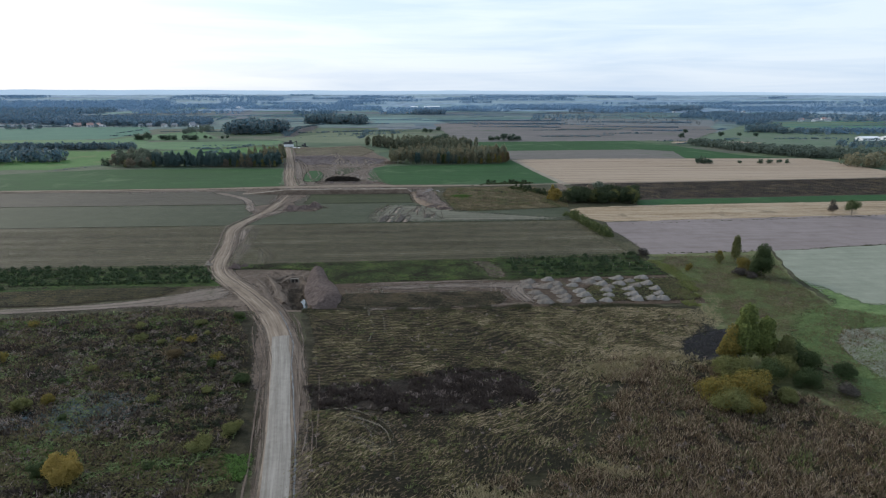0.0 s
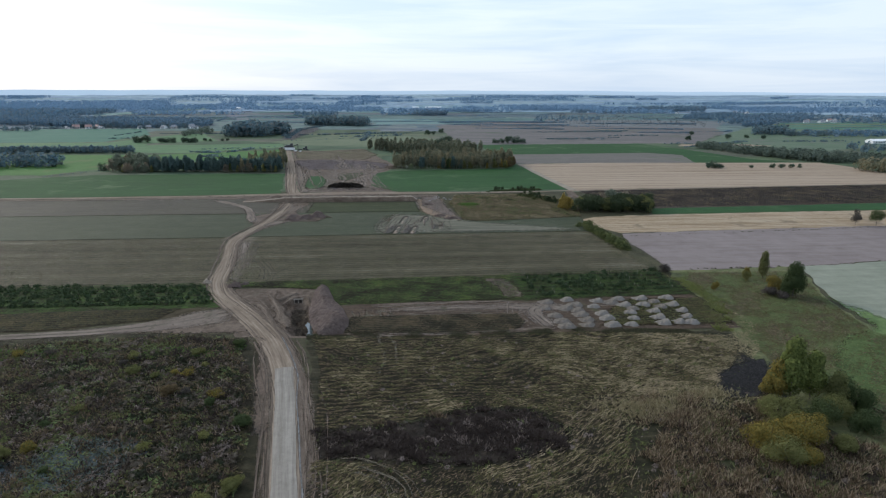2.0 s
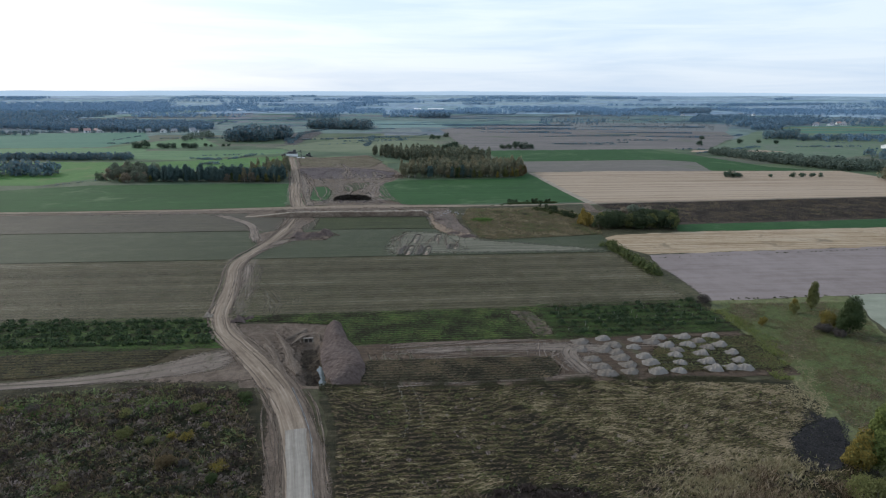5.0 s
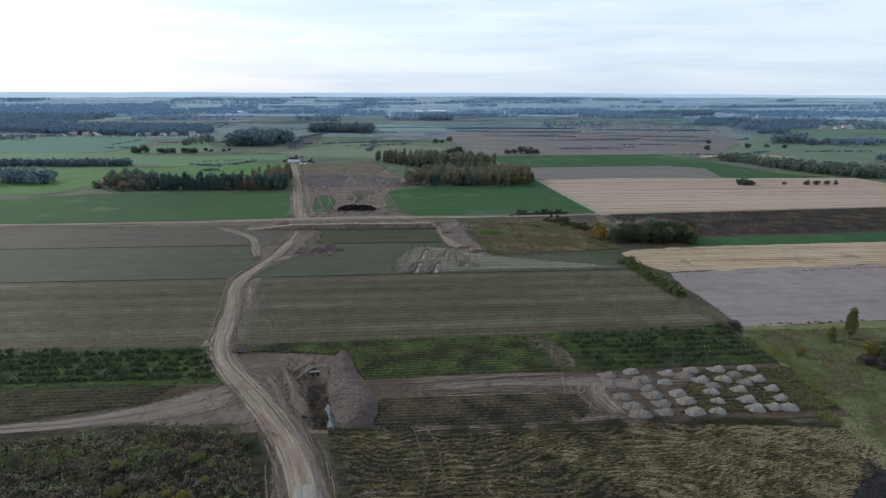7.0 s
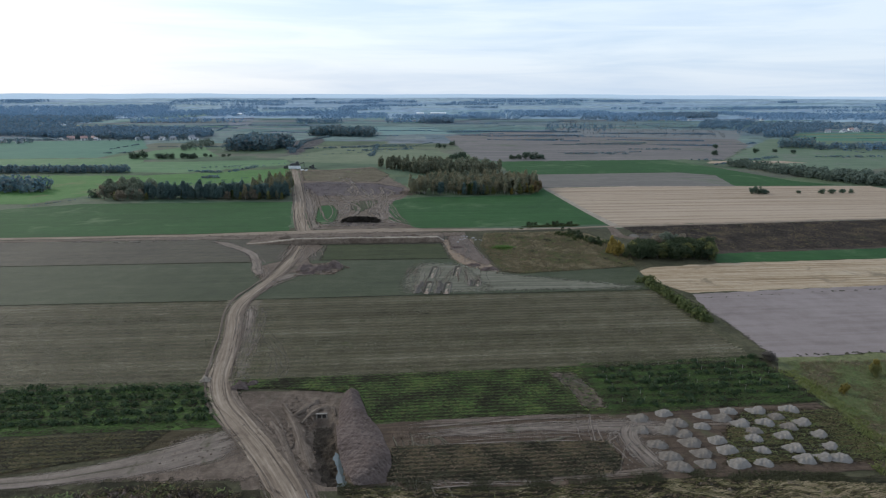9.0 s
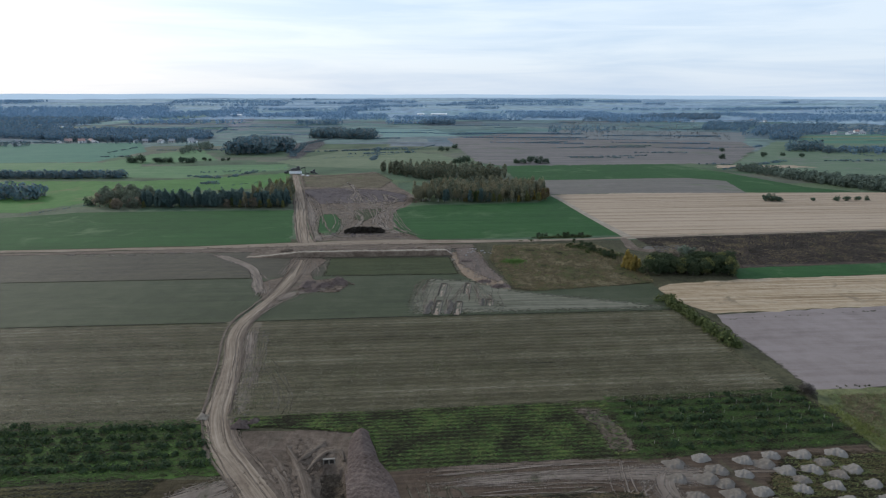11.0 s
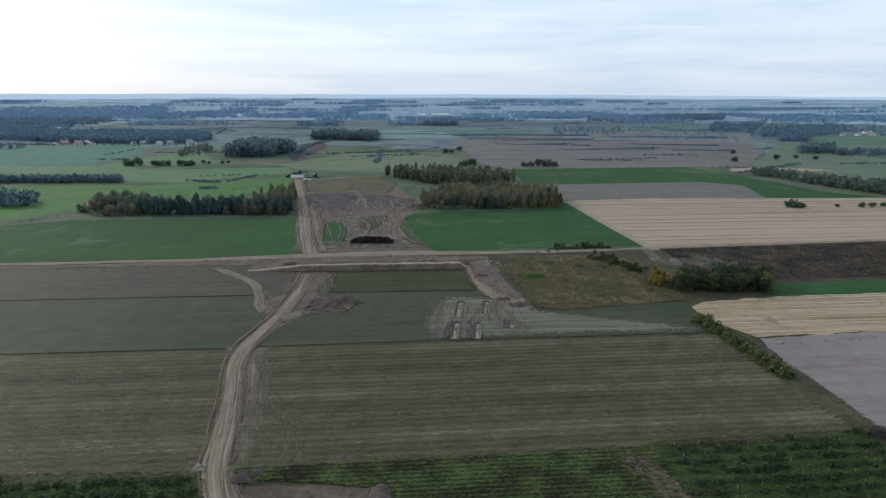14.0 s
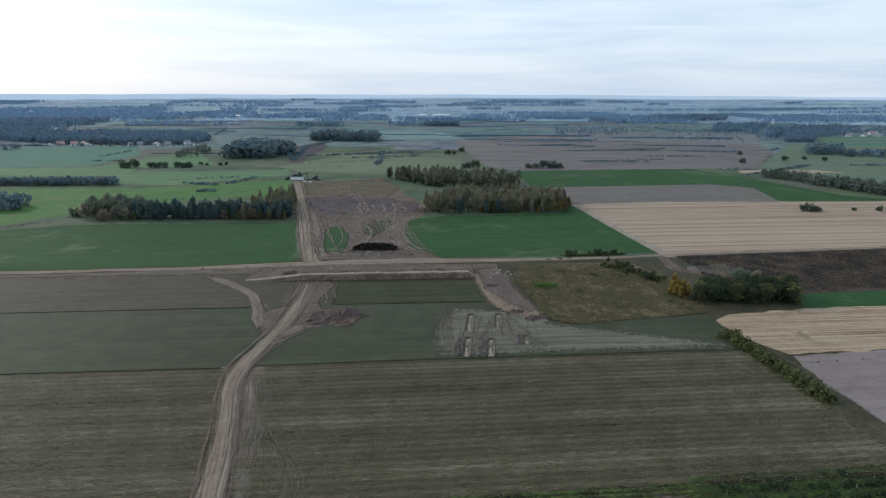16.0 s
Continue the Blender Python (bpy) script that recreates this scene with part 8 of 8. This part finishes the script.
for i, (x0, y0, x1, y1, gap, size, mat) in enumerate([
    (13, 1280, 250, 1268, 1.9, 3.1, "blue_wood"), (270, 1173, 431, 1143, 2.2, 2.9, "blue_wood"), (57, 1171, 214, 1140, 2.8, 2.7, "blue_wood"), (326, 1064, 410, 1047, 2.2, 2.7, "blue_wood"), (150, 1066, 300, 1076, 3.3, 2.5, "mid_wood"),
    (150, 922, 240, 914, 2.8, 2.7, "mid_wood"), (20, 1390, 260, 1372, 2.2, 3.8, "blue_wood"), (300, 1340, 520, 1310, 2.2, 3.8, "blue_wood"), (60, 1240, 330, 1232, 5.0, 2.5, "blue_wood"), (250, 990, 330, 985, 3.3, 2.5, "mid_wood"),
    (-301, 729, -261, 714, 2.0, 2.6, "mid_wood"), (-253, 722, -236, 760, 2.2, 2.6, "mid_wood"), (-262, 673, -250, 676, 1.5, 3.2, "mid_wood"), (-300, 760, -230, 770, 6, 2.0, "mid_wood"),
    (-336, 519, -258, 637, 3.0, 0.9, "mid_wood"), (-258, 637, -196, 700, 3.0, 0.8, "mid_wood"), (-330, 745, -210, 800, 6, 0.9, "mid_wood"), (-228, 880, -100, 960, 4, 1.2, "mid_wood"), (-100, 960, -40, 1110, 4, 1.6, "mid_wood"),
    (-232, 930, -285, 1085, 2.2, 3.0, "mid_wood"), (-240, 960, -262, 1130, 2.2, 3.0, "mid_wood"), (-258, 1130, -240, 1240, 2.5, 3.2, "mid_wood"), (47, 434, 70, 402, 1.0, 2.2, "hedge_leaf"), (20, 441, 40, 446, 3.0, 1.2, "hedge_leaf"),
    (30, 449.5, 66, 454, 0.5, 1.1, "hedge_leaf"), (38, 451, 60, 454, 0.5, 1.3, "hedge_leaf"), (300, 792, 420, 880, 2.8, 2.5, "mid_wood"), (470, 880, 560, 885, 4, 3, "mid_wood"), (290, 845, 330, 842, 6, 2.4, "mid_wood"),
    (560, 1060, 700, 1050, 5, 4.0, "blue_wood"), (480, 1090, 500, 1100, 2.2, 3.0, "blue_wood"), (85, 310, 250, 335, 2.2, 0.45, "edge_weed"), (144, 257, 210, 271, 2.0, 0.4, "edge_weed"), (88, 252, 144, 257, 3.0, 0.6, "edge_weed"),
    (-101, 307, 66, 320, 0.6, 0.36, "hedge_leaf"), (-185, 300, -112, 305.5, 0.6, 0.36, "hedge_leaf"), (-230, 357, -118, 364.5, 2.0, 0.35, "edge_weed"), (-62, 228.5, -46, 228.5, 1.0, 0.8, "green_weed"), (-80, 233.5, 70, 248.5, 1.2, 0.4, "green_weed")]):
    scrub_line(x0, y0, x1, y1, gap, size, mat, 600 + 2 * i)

far_wood("birch_grove", "grove of slim yellowing birches behind the wood", [(-100, 770), (-88, 748), (-50, 706), (20, 696), (40, 706), (40, 740), (-40, 770)], 210, 13.5, "birch_leaf", 640, 110, 0.14)
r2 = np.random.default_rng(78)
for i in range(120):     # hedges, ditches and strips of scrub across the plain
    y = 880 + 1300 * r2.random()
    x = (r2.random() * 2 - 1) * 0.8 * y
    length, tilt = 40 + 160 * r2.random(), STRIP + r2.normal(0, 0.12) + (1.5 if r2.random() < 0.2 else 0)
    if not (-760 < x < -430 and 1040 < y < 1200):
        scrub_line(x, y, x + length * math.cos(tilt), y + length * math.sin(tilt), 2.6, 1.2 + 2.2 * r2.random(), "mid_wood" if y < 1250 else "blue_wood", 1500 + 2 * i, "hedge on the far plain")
M["field_leaf"] = leafy("field_tree_leaves", [(0.058, 0.092, 0.068), (0.078, 0.114, 0.080), (0.105, 0.138, 0.092)], through_light=0.4)
# single bushes and tree groups in the middle distance
MIDTREE = [tree("field_tree", "round tree in the middle distance", "tree", 12.0, [(a, b, c * 0.72, d, e) for a, b, c, d, e in bush_lobes(12.0, 440 + k, 0.45)], 460, 0.75, M["field_leaf"], M["bark"], 0.2, 450 + 9 * k) for k in range(3)]
for i, (x, y, size) in enumerate([
    (-420, 853, 1.15), (-410, 855, 1.2), (-388, 853, 0.95), (-381, 855, 0.95), (-371, 854, 0.8), (-356, 854, 0.9), (-349, 855, 0.95), (-343, 855, 0.85), (-337, 877, 0.55), (-330, 878, 0.5), (-313, 877, 0.5), (-306, 878, 0.45),
    (-12, 853, 0.8), (-4, 853, 1.1), (4, 853, 1.0), (66, 853, 0.8), (74, 852, 0.95), (84, 853, 1.05), (94, 853, 1.1), (104, 853, 1.0), (243, 583, 0.6), (248, 583, 0.75), (253, 583, 0.65), (283, 584, 0.38), (303, 584, 0.5),
    (312, 585, 0.55), (322, 586, 0.5), (330, 587, 0.42), (-300, 575, 0.9), (-288, 600, 1.0), (-308, 560, 0.8), (-30, 1010, 0.9), (-20, 1012, 0.8), (-8, 1060, 0.9), (350, 905, 0.8), (420, 935, 0.9), (455, 950, 0.7), (395, 1010, 0.7), (470, 930, 0.7)]):
    plant(MIDTREE[i % 3], x, y, i * 47, size, 0.9 + 0.15 * math.sin(i * 1.9), group="trees in the fields")

# ---- farmhouses before the far wood ----
M["white_wall"] = plain("white_sheet_metal", (0.72, 0.73, 0.74), 0.6, 0.06, 3.0)
M["dark_metal"] = plain("dark_machine_metal", (0.035, 0.036, 0.04), 0.5, 0.3, 1.0)
M["house_wall"] = plain("house_plaster", (0.68, 0.69, 0.70), 0.9, 0.12, 2.0)
M["brick_wall"] = plain("house_brick", (0.42, 0.40, 0.38), 0.9, 0.2, 1.0)
M["roof_grey"] = plain("grey_roof", (0.22, 0.23, 0.25), 0.8, 0.2, 1.5)
M["roof_red"] = plain("red_roof", (0.34, 0.22, 0.20), 0.8, 0.2, 1.5)
M["glass"] = plain("window_glass", (0.03, 0.035, 0.04), 0.15, 0.1, 1.0)


def box(bm, x0, x1, y0, y1, z0, z1):
    vs = [bm.verts.new(p) for p in ((x0, y0, z0), (x1, y0, z0), (x1, y1, z0), (x0, y1, z0), (x0, y0, z1), (x1, y0, z1), (x1, y1, z1), (x0, y1, z1))]
    for q in ((0, 1, 5, 4), (1, 2, 6, 5), (2, 3, 7, 6), (3, 0, 4, 7), (4, 5, 6, 7), (3, 2, 1, 0)):
        bm.faces.new([vs[k] for k in q])
    return vs


def house(x, y, turn, length, depth, eaves, ridge, wall, roof, label, category="house"):
    ob = thing("farmhouse" if category == "house" else "shed", label, category, (x, y, 0), turn)
    bm = bmesh.new()
    box(bm, -length / 2, length / 2, -depth / 2, depth / 2, 0, eaves)
    for sx in (-1, 1):
        vs = [bm.verts.new((sx * length / 2, yy, zz)) for yy, zz in ((-depth / 2, eaves), (depth / 2, eaves), (0, ridge))]
        bm.faces.new(vs)
    part("wall", bm, M[wall], ob)
    bm = bmesh.new()
    L, D, k = length / 2 + 0.5, depth / 2 + 0.5, (ridge - eaves) / (depth / 2)
    for sy in (-1, 1):
        lo = [(-L, sy * D, eaves - 0.5 * k), (L, sy * D, eaves - 0.5 * k), (L, 0, ridge + 0.02), (-L, 0, ridge + 0.02)]
        a = [bm.verts.new(p) for p in lo]
        b = [bm.verts.new((p[0], p[1], p[2] + 0.25)) for p in lo]
        bm.faces.new(a), bm.faces.new(b)
        for q in range(4):
            bm.faces.new((a[q], a[(q + 1) % 4], b[(q + 1) % 4], b[q]))
    rf = part("roof", bm, M[roof], ob)
    if category == "house":
        bm = bmesh.new()
        box(bm, length * 0.15, length * 0.15 + 0.7, -0.4, 0.3, ridge - 0.6, ridge + 1.0)
        part("chimney", bm, M["brick_wall"], rf)
    n = max(2, int(length / 3.5))
    for i in range(n):
        wx = -length / 2 + (i + 0.5) * length / n
        bm = bmesh.new()
        box(bm, wx - 0.6, wx + 0.6, -depth / 2 - 0.06, -depth / 2 + 0.05, eaves * 0.35, eaves * 0.78)
        part("window", bm, M["glass"], ob)
    return ob


for i, (x, y, w, wall, roof, ridge) in enumerate([
    (-722, 1085, 12, "house_wall", "roof_grey", 7.5), (-742, 1120, 13, "house_wall", "roof_grey", 8.5), (-758, 1095, 10, "brick_wall", "roof_grey", 7), (-694, 1150, 10, "house_wall", "roof_grey", 4.5), (-676, 1150, 14, "brick_wall", "roof_red", 8),
    (-654, 1151, 13, "house_wall", "roof_red", 8), (-640, 1156, 10, "brick_wall", "roof_red", 7.5), (-631, 1150, 12, "house_wall", "roof_grey", 5), (-560, 1151, 8, "house_wall", "roof_grey", 6), (-546, 1156, 11, "brick_wall", "roof_grey", 7),
    (-516, 1152, 13, "house_wall", "roof_grey", 6.5), (-500, 1158, 11, "brick_wall", "roof_grey", 7), (-470, 1165, 12, "house_wall", "roof_grey", 8.5), (-460, 1158, 9, "house_wall", "roof_grey", 5),
    (898, 1946, 13, "house_wall", "roof_grey", 7), (906, 1883, 11, "house_wall", "roof_grey", 7), (695, 1879, 16, "house_wall", "roof_grey", 6), (790, 1376, 12, "house_wall", "roof_grey", 7), (806, 1400, 11, "house_wall", "roof_red", 7),
    (826, 1384, 13, "house_wall", "roof_grey", 6.5), (842, 1402, 11, "house_wall", "roof_grey", 7), (860, 1390, 14, "house_wall", "roof_grey", 6.5), (880, 1440, 12, "house_wall", "roof_red", 7), (907, 1462, 12, "house_wall", "roof_grey", 7)]):
    house(x, y, 6 + 40 * math.sin(i * 1.7), w * 0.8, 8.0, ridge * 0.45, ridge * 0.9, wall, roof, "pale farmhouse with a grey roof at a wood's edge" if roof == "roof_grey" else "farmhouse with a red roof at a wood's edge")
for x, y, w, label in [(-42, 2420, 60, "long white shed on the far plain"), (-110, 2400, 26, "white shed on the far plain"), (640, 2150, 50, "long pale shed on the far plain"), (700, 2165, 34, "long pale shed on the far plain"), (590, 858, 26, "long white greenhouse by the fields"), (628, 866, 22, "white greenhouse by the fields"), (-760, 2300, 40, "white shed by a far road")]:
    house(x, y, 5, w, 14, 3.5, 5.5, "white_wall", "white_wall", label, "shed")

# ---- the works at the end of the haul road ----
site_hut = thing("site_container", "white site container on dark skids beside parked machines", "site container", (-188, 748, 0), 3)
bm = bmesh.new()
box(bm, -6.5, 6.5, -1.4, 1.4, 0.5, 3.2)
for i in range(26):
    box(bm, -6.4 + i * 0.5, -6.2 + i * 0.5, -1.48, -1.4, 0.6, 3.1)
part("body", bm, M["white_wall"], site_hut)
bm = bmesh.new()
box(bm, -6.7, 6.7, -1.5, 1.5, 3.2, 3.5)
part("roof", bm, M["roof_grey"], site_hut)
for y in (-1.0, 1.0):
    bm = bmesh.new()
    box(bm, -6.6, 6.6, y - 0.2, y + 0.2, 0.1, 0.5)
    part("skid", bm, M["dark_metal"], site_hut)
rig = thing("piling_rig", "dark piling rig on tracks with a raised lattice boom", "machine", (-189, 757, 0), 10)
bm = bmesh.new()
box(bm, -4.5, 4.0, -2.2, 2.2, 1.6, 5.6)
box(bm, 0.5, 3.6, -2.25, 0.2, 5.6, 7.6)
part("body", bm, M["dark_metal"], rig)
bm = bmesh.new()
box(bm, -6.2, -4.5, -1.9, 1.9, 2.0, 5.0)
part("counterweight", bm, M["dark_metal"], rig)
for y in (-2.6, 1.6):
    bm = bmesh.new()
    box(bm, -4.6, 4.6, y, y + 1.0, 0.05, 1.6)
    bmesh.ops.bevel(bm, geom=bm.edges[:], offset=0.4, segments=2, affect="EDGES")
    part("crawler_track", bm, M["dark_metal"], rig)
bm = bmesh.new()
for k in range(12):
    box(bm, 3.6 + 0.5 * k, 4.2 + 0.5 * k, -0.5, 0.5, 3.6 + 0.22 * k, 4.4 + 0.22 * k)
box(bm, 9.0, 9.7, -0.5, 0.5, 0.6, 6.6)
part("boom", bm, M["dark_metal"], rig)
for x, y, turn in [(-171, 756, 70), (-199, 752, 20)]:
    ob = thing("excavator", "dark excavator parked at the works", "machine", (x, y, 0), turn, "parked machines")
    bm = bmesh.new()
    box(bm, -2.4, 1.8, -1.4, 1.4, 1.1, 2.6)
    part("body", bm, M["dark_metal"], ob)
    bm = bmesh.new()
    box(bm, 0.2, 1.9, -1.4, -0.1, 2.6, 3.6)
    part("cab", bm, M["glass"], ob)
    for yy in (-1.5, 0.8):
        bm = bmesh.new()
        box(bm, -2.3, 2.3, yy, yy + 0.7, 0.05, 1.0)
        bmesh.ops.bevel(bm, geom=bm.edges[:], offset=0.3, segments=2, affect="EDGES")
        part("crawler_track", bm, M["dark_metal"], ob)
    bm = bmesh.new()
    for k in range(5):
        box(bm, 1.7 + 0.7 * k, 2.5 + 0.7 * k, 0.2, 0.7, 1.8 + 0.55 * min(k, 3), 2.4 + 0.55 * min(k, 3))
    box(bm, 5.0, 5.5, 0.2, 0.7, 0.4, 4.0)
    part("arm", bm, M["dark_metal"], ob)
for i, (x, y) in enumerate([(-176, 752), (-170, 756), (-166, 748), (-178, 738), (-172, 734)]):
    bm = bmesh.new()
    for k in range(5):
        box(bm, -2.2, 2.2, -1.2 + 0.5 * k, -0.8 + 0.5 * k, 0.05 + 0.35 * (k % 2), 0.4 + 0.35 * (k % 2))
    me = bpy.data.meshes.new("pipe_stack")
    bm.to_mesh(me)
    bm.free()
    me.materials.append(M["white_wall"] if i > 2 else M["dark_metal"])
    ob = new("material_stack", me)
    ob.matrix_basis = pose(x, y, 0.1, 0, 0, 20 * i)
    tagged(ob, "stack of building material beside the haul road", "material stack", "stacks at the works")

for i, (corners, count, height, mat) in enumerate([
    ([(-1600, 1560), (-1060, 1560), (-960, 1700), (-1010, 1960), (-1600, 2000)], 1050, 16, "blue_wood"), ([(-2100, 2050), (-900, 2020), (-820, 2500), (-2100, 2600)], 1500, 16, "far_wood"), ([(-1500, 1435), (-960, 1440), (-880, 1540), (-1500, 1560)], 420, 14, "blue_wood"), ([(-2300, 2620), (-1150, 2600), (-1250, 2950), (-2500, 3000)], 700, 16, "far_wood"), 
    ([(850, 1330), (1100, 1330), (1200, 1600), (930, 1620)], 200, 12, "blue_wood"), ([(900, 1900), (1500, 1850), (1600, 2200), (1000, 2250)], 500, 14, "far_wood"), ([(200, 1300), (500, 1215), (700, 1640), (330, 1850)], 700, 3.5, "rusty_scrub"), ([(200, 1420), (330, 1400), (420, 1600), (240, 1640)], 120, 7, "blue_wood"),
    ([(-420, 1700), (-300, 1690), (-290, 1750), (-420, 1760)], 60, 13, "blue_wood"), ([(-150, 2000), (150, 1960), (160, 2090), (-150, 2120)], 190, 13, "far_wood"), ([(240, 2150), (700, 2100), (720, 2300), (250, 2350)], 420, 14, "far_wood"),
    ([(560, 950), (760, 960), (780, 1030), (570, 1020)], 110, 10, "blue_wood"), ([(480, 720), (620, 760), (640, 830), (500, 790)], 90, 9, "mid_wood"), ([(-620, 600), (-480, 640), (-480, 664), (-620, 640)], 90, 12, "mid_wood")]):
    far_wood("distant_wood", "mixed wood on the far plain, blued for haze", corners, count, height, mat, 560 + 3 * i, 18)
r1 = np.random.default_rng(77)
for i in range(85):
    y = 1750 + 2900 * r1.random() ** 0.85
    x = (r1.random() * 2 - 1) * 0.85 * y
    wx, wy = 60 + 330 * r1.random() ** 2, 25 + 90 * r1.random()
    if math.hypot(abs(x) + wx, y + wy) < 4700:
        far_wood("distant_wood", "far wood near the horizon, haze in its colour", [(x - wx, y - wy), (x + wx, y - wy * 0.6), (x + wx, y + wy), (x - wx, y + wy)], int(40 + wx * wy / 110), 13, "far_wood", 700 + 2 * i, 10)

# ---- backdrop: the low blue rise that closes the view ----
bd = bpy.data.materials.new("far_distance")
bd.use_nodes = True
bdn, bdl = bd.node_tree.nodes, bd.node_tree.links
bb = bdn["Principled BSDF"]
# Pale blue colour and emission stand in for haze over the far hills.
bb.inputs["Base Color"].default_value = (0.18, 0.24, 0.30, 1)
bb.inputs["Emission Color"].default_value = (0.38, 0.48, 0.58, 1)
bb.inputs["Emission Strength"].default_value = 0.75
ang = np.radians(np.linspace(-75, 75, 301))
top = 58 - 6 * np.clip(ang / 0.6, -0.5, 1) + 2 * np.sin(ang * 9) + 1.5 * np.sin(ang * 31 + 1) + 0.8 * np.sin(ang * 83)
bv, bf = [], []
for a_, t_ in zip(ang, top):
    for z_, rad_ in ((-30, 4880), (t_ * 0.6, 4890), (t_, 4920)):
        bv.append((math.sin(a_) * rad_, math.cos(a_) * rad_, z_))
for i in range(300):
    for j in range(2):
        bf.append((i * 3 + j, i * 3 + 3 + j, i * 3 + 4 + j, i * 3 + 1 + j))
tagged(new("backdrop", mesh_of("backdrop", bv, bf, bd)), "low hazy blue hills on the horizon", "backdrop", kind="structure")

# kinds of tree that found no place are taken away again
for ob in templ_set(BIRCH, PINE, GREEN, YELLOW, RUST, OLIVE, BROAD, PINK, SHRUB, SHRUB_OLIVE, MIDTREE):
    if ob.name not in used:
        for child in list(ob.children):
            bpy.data.objects.remove(child)
        bpy.data.objects.remove(ob)
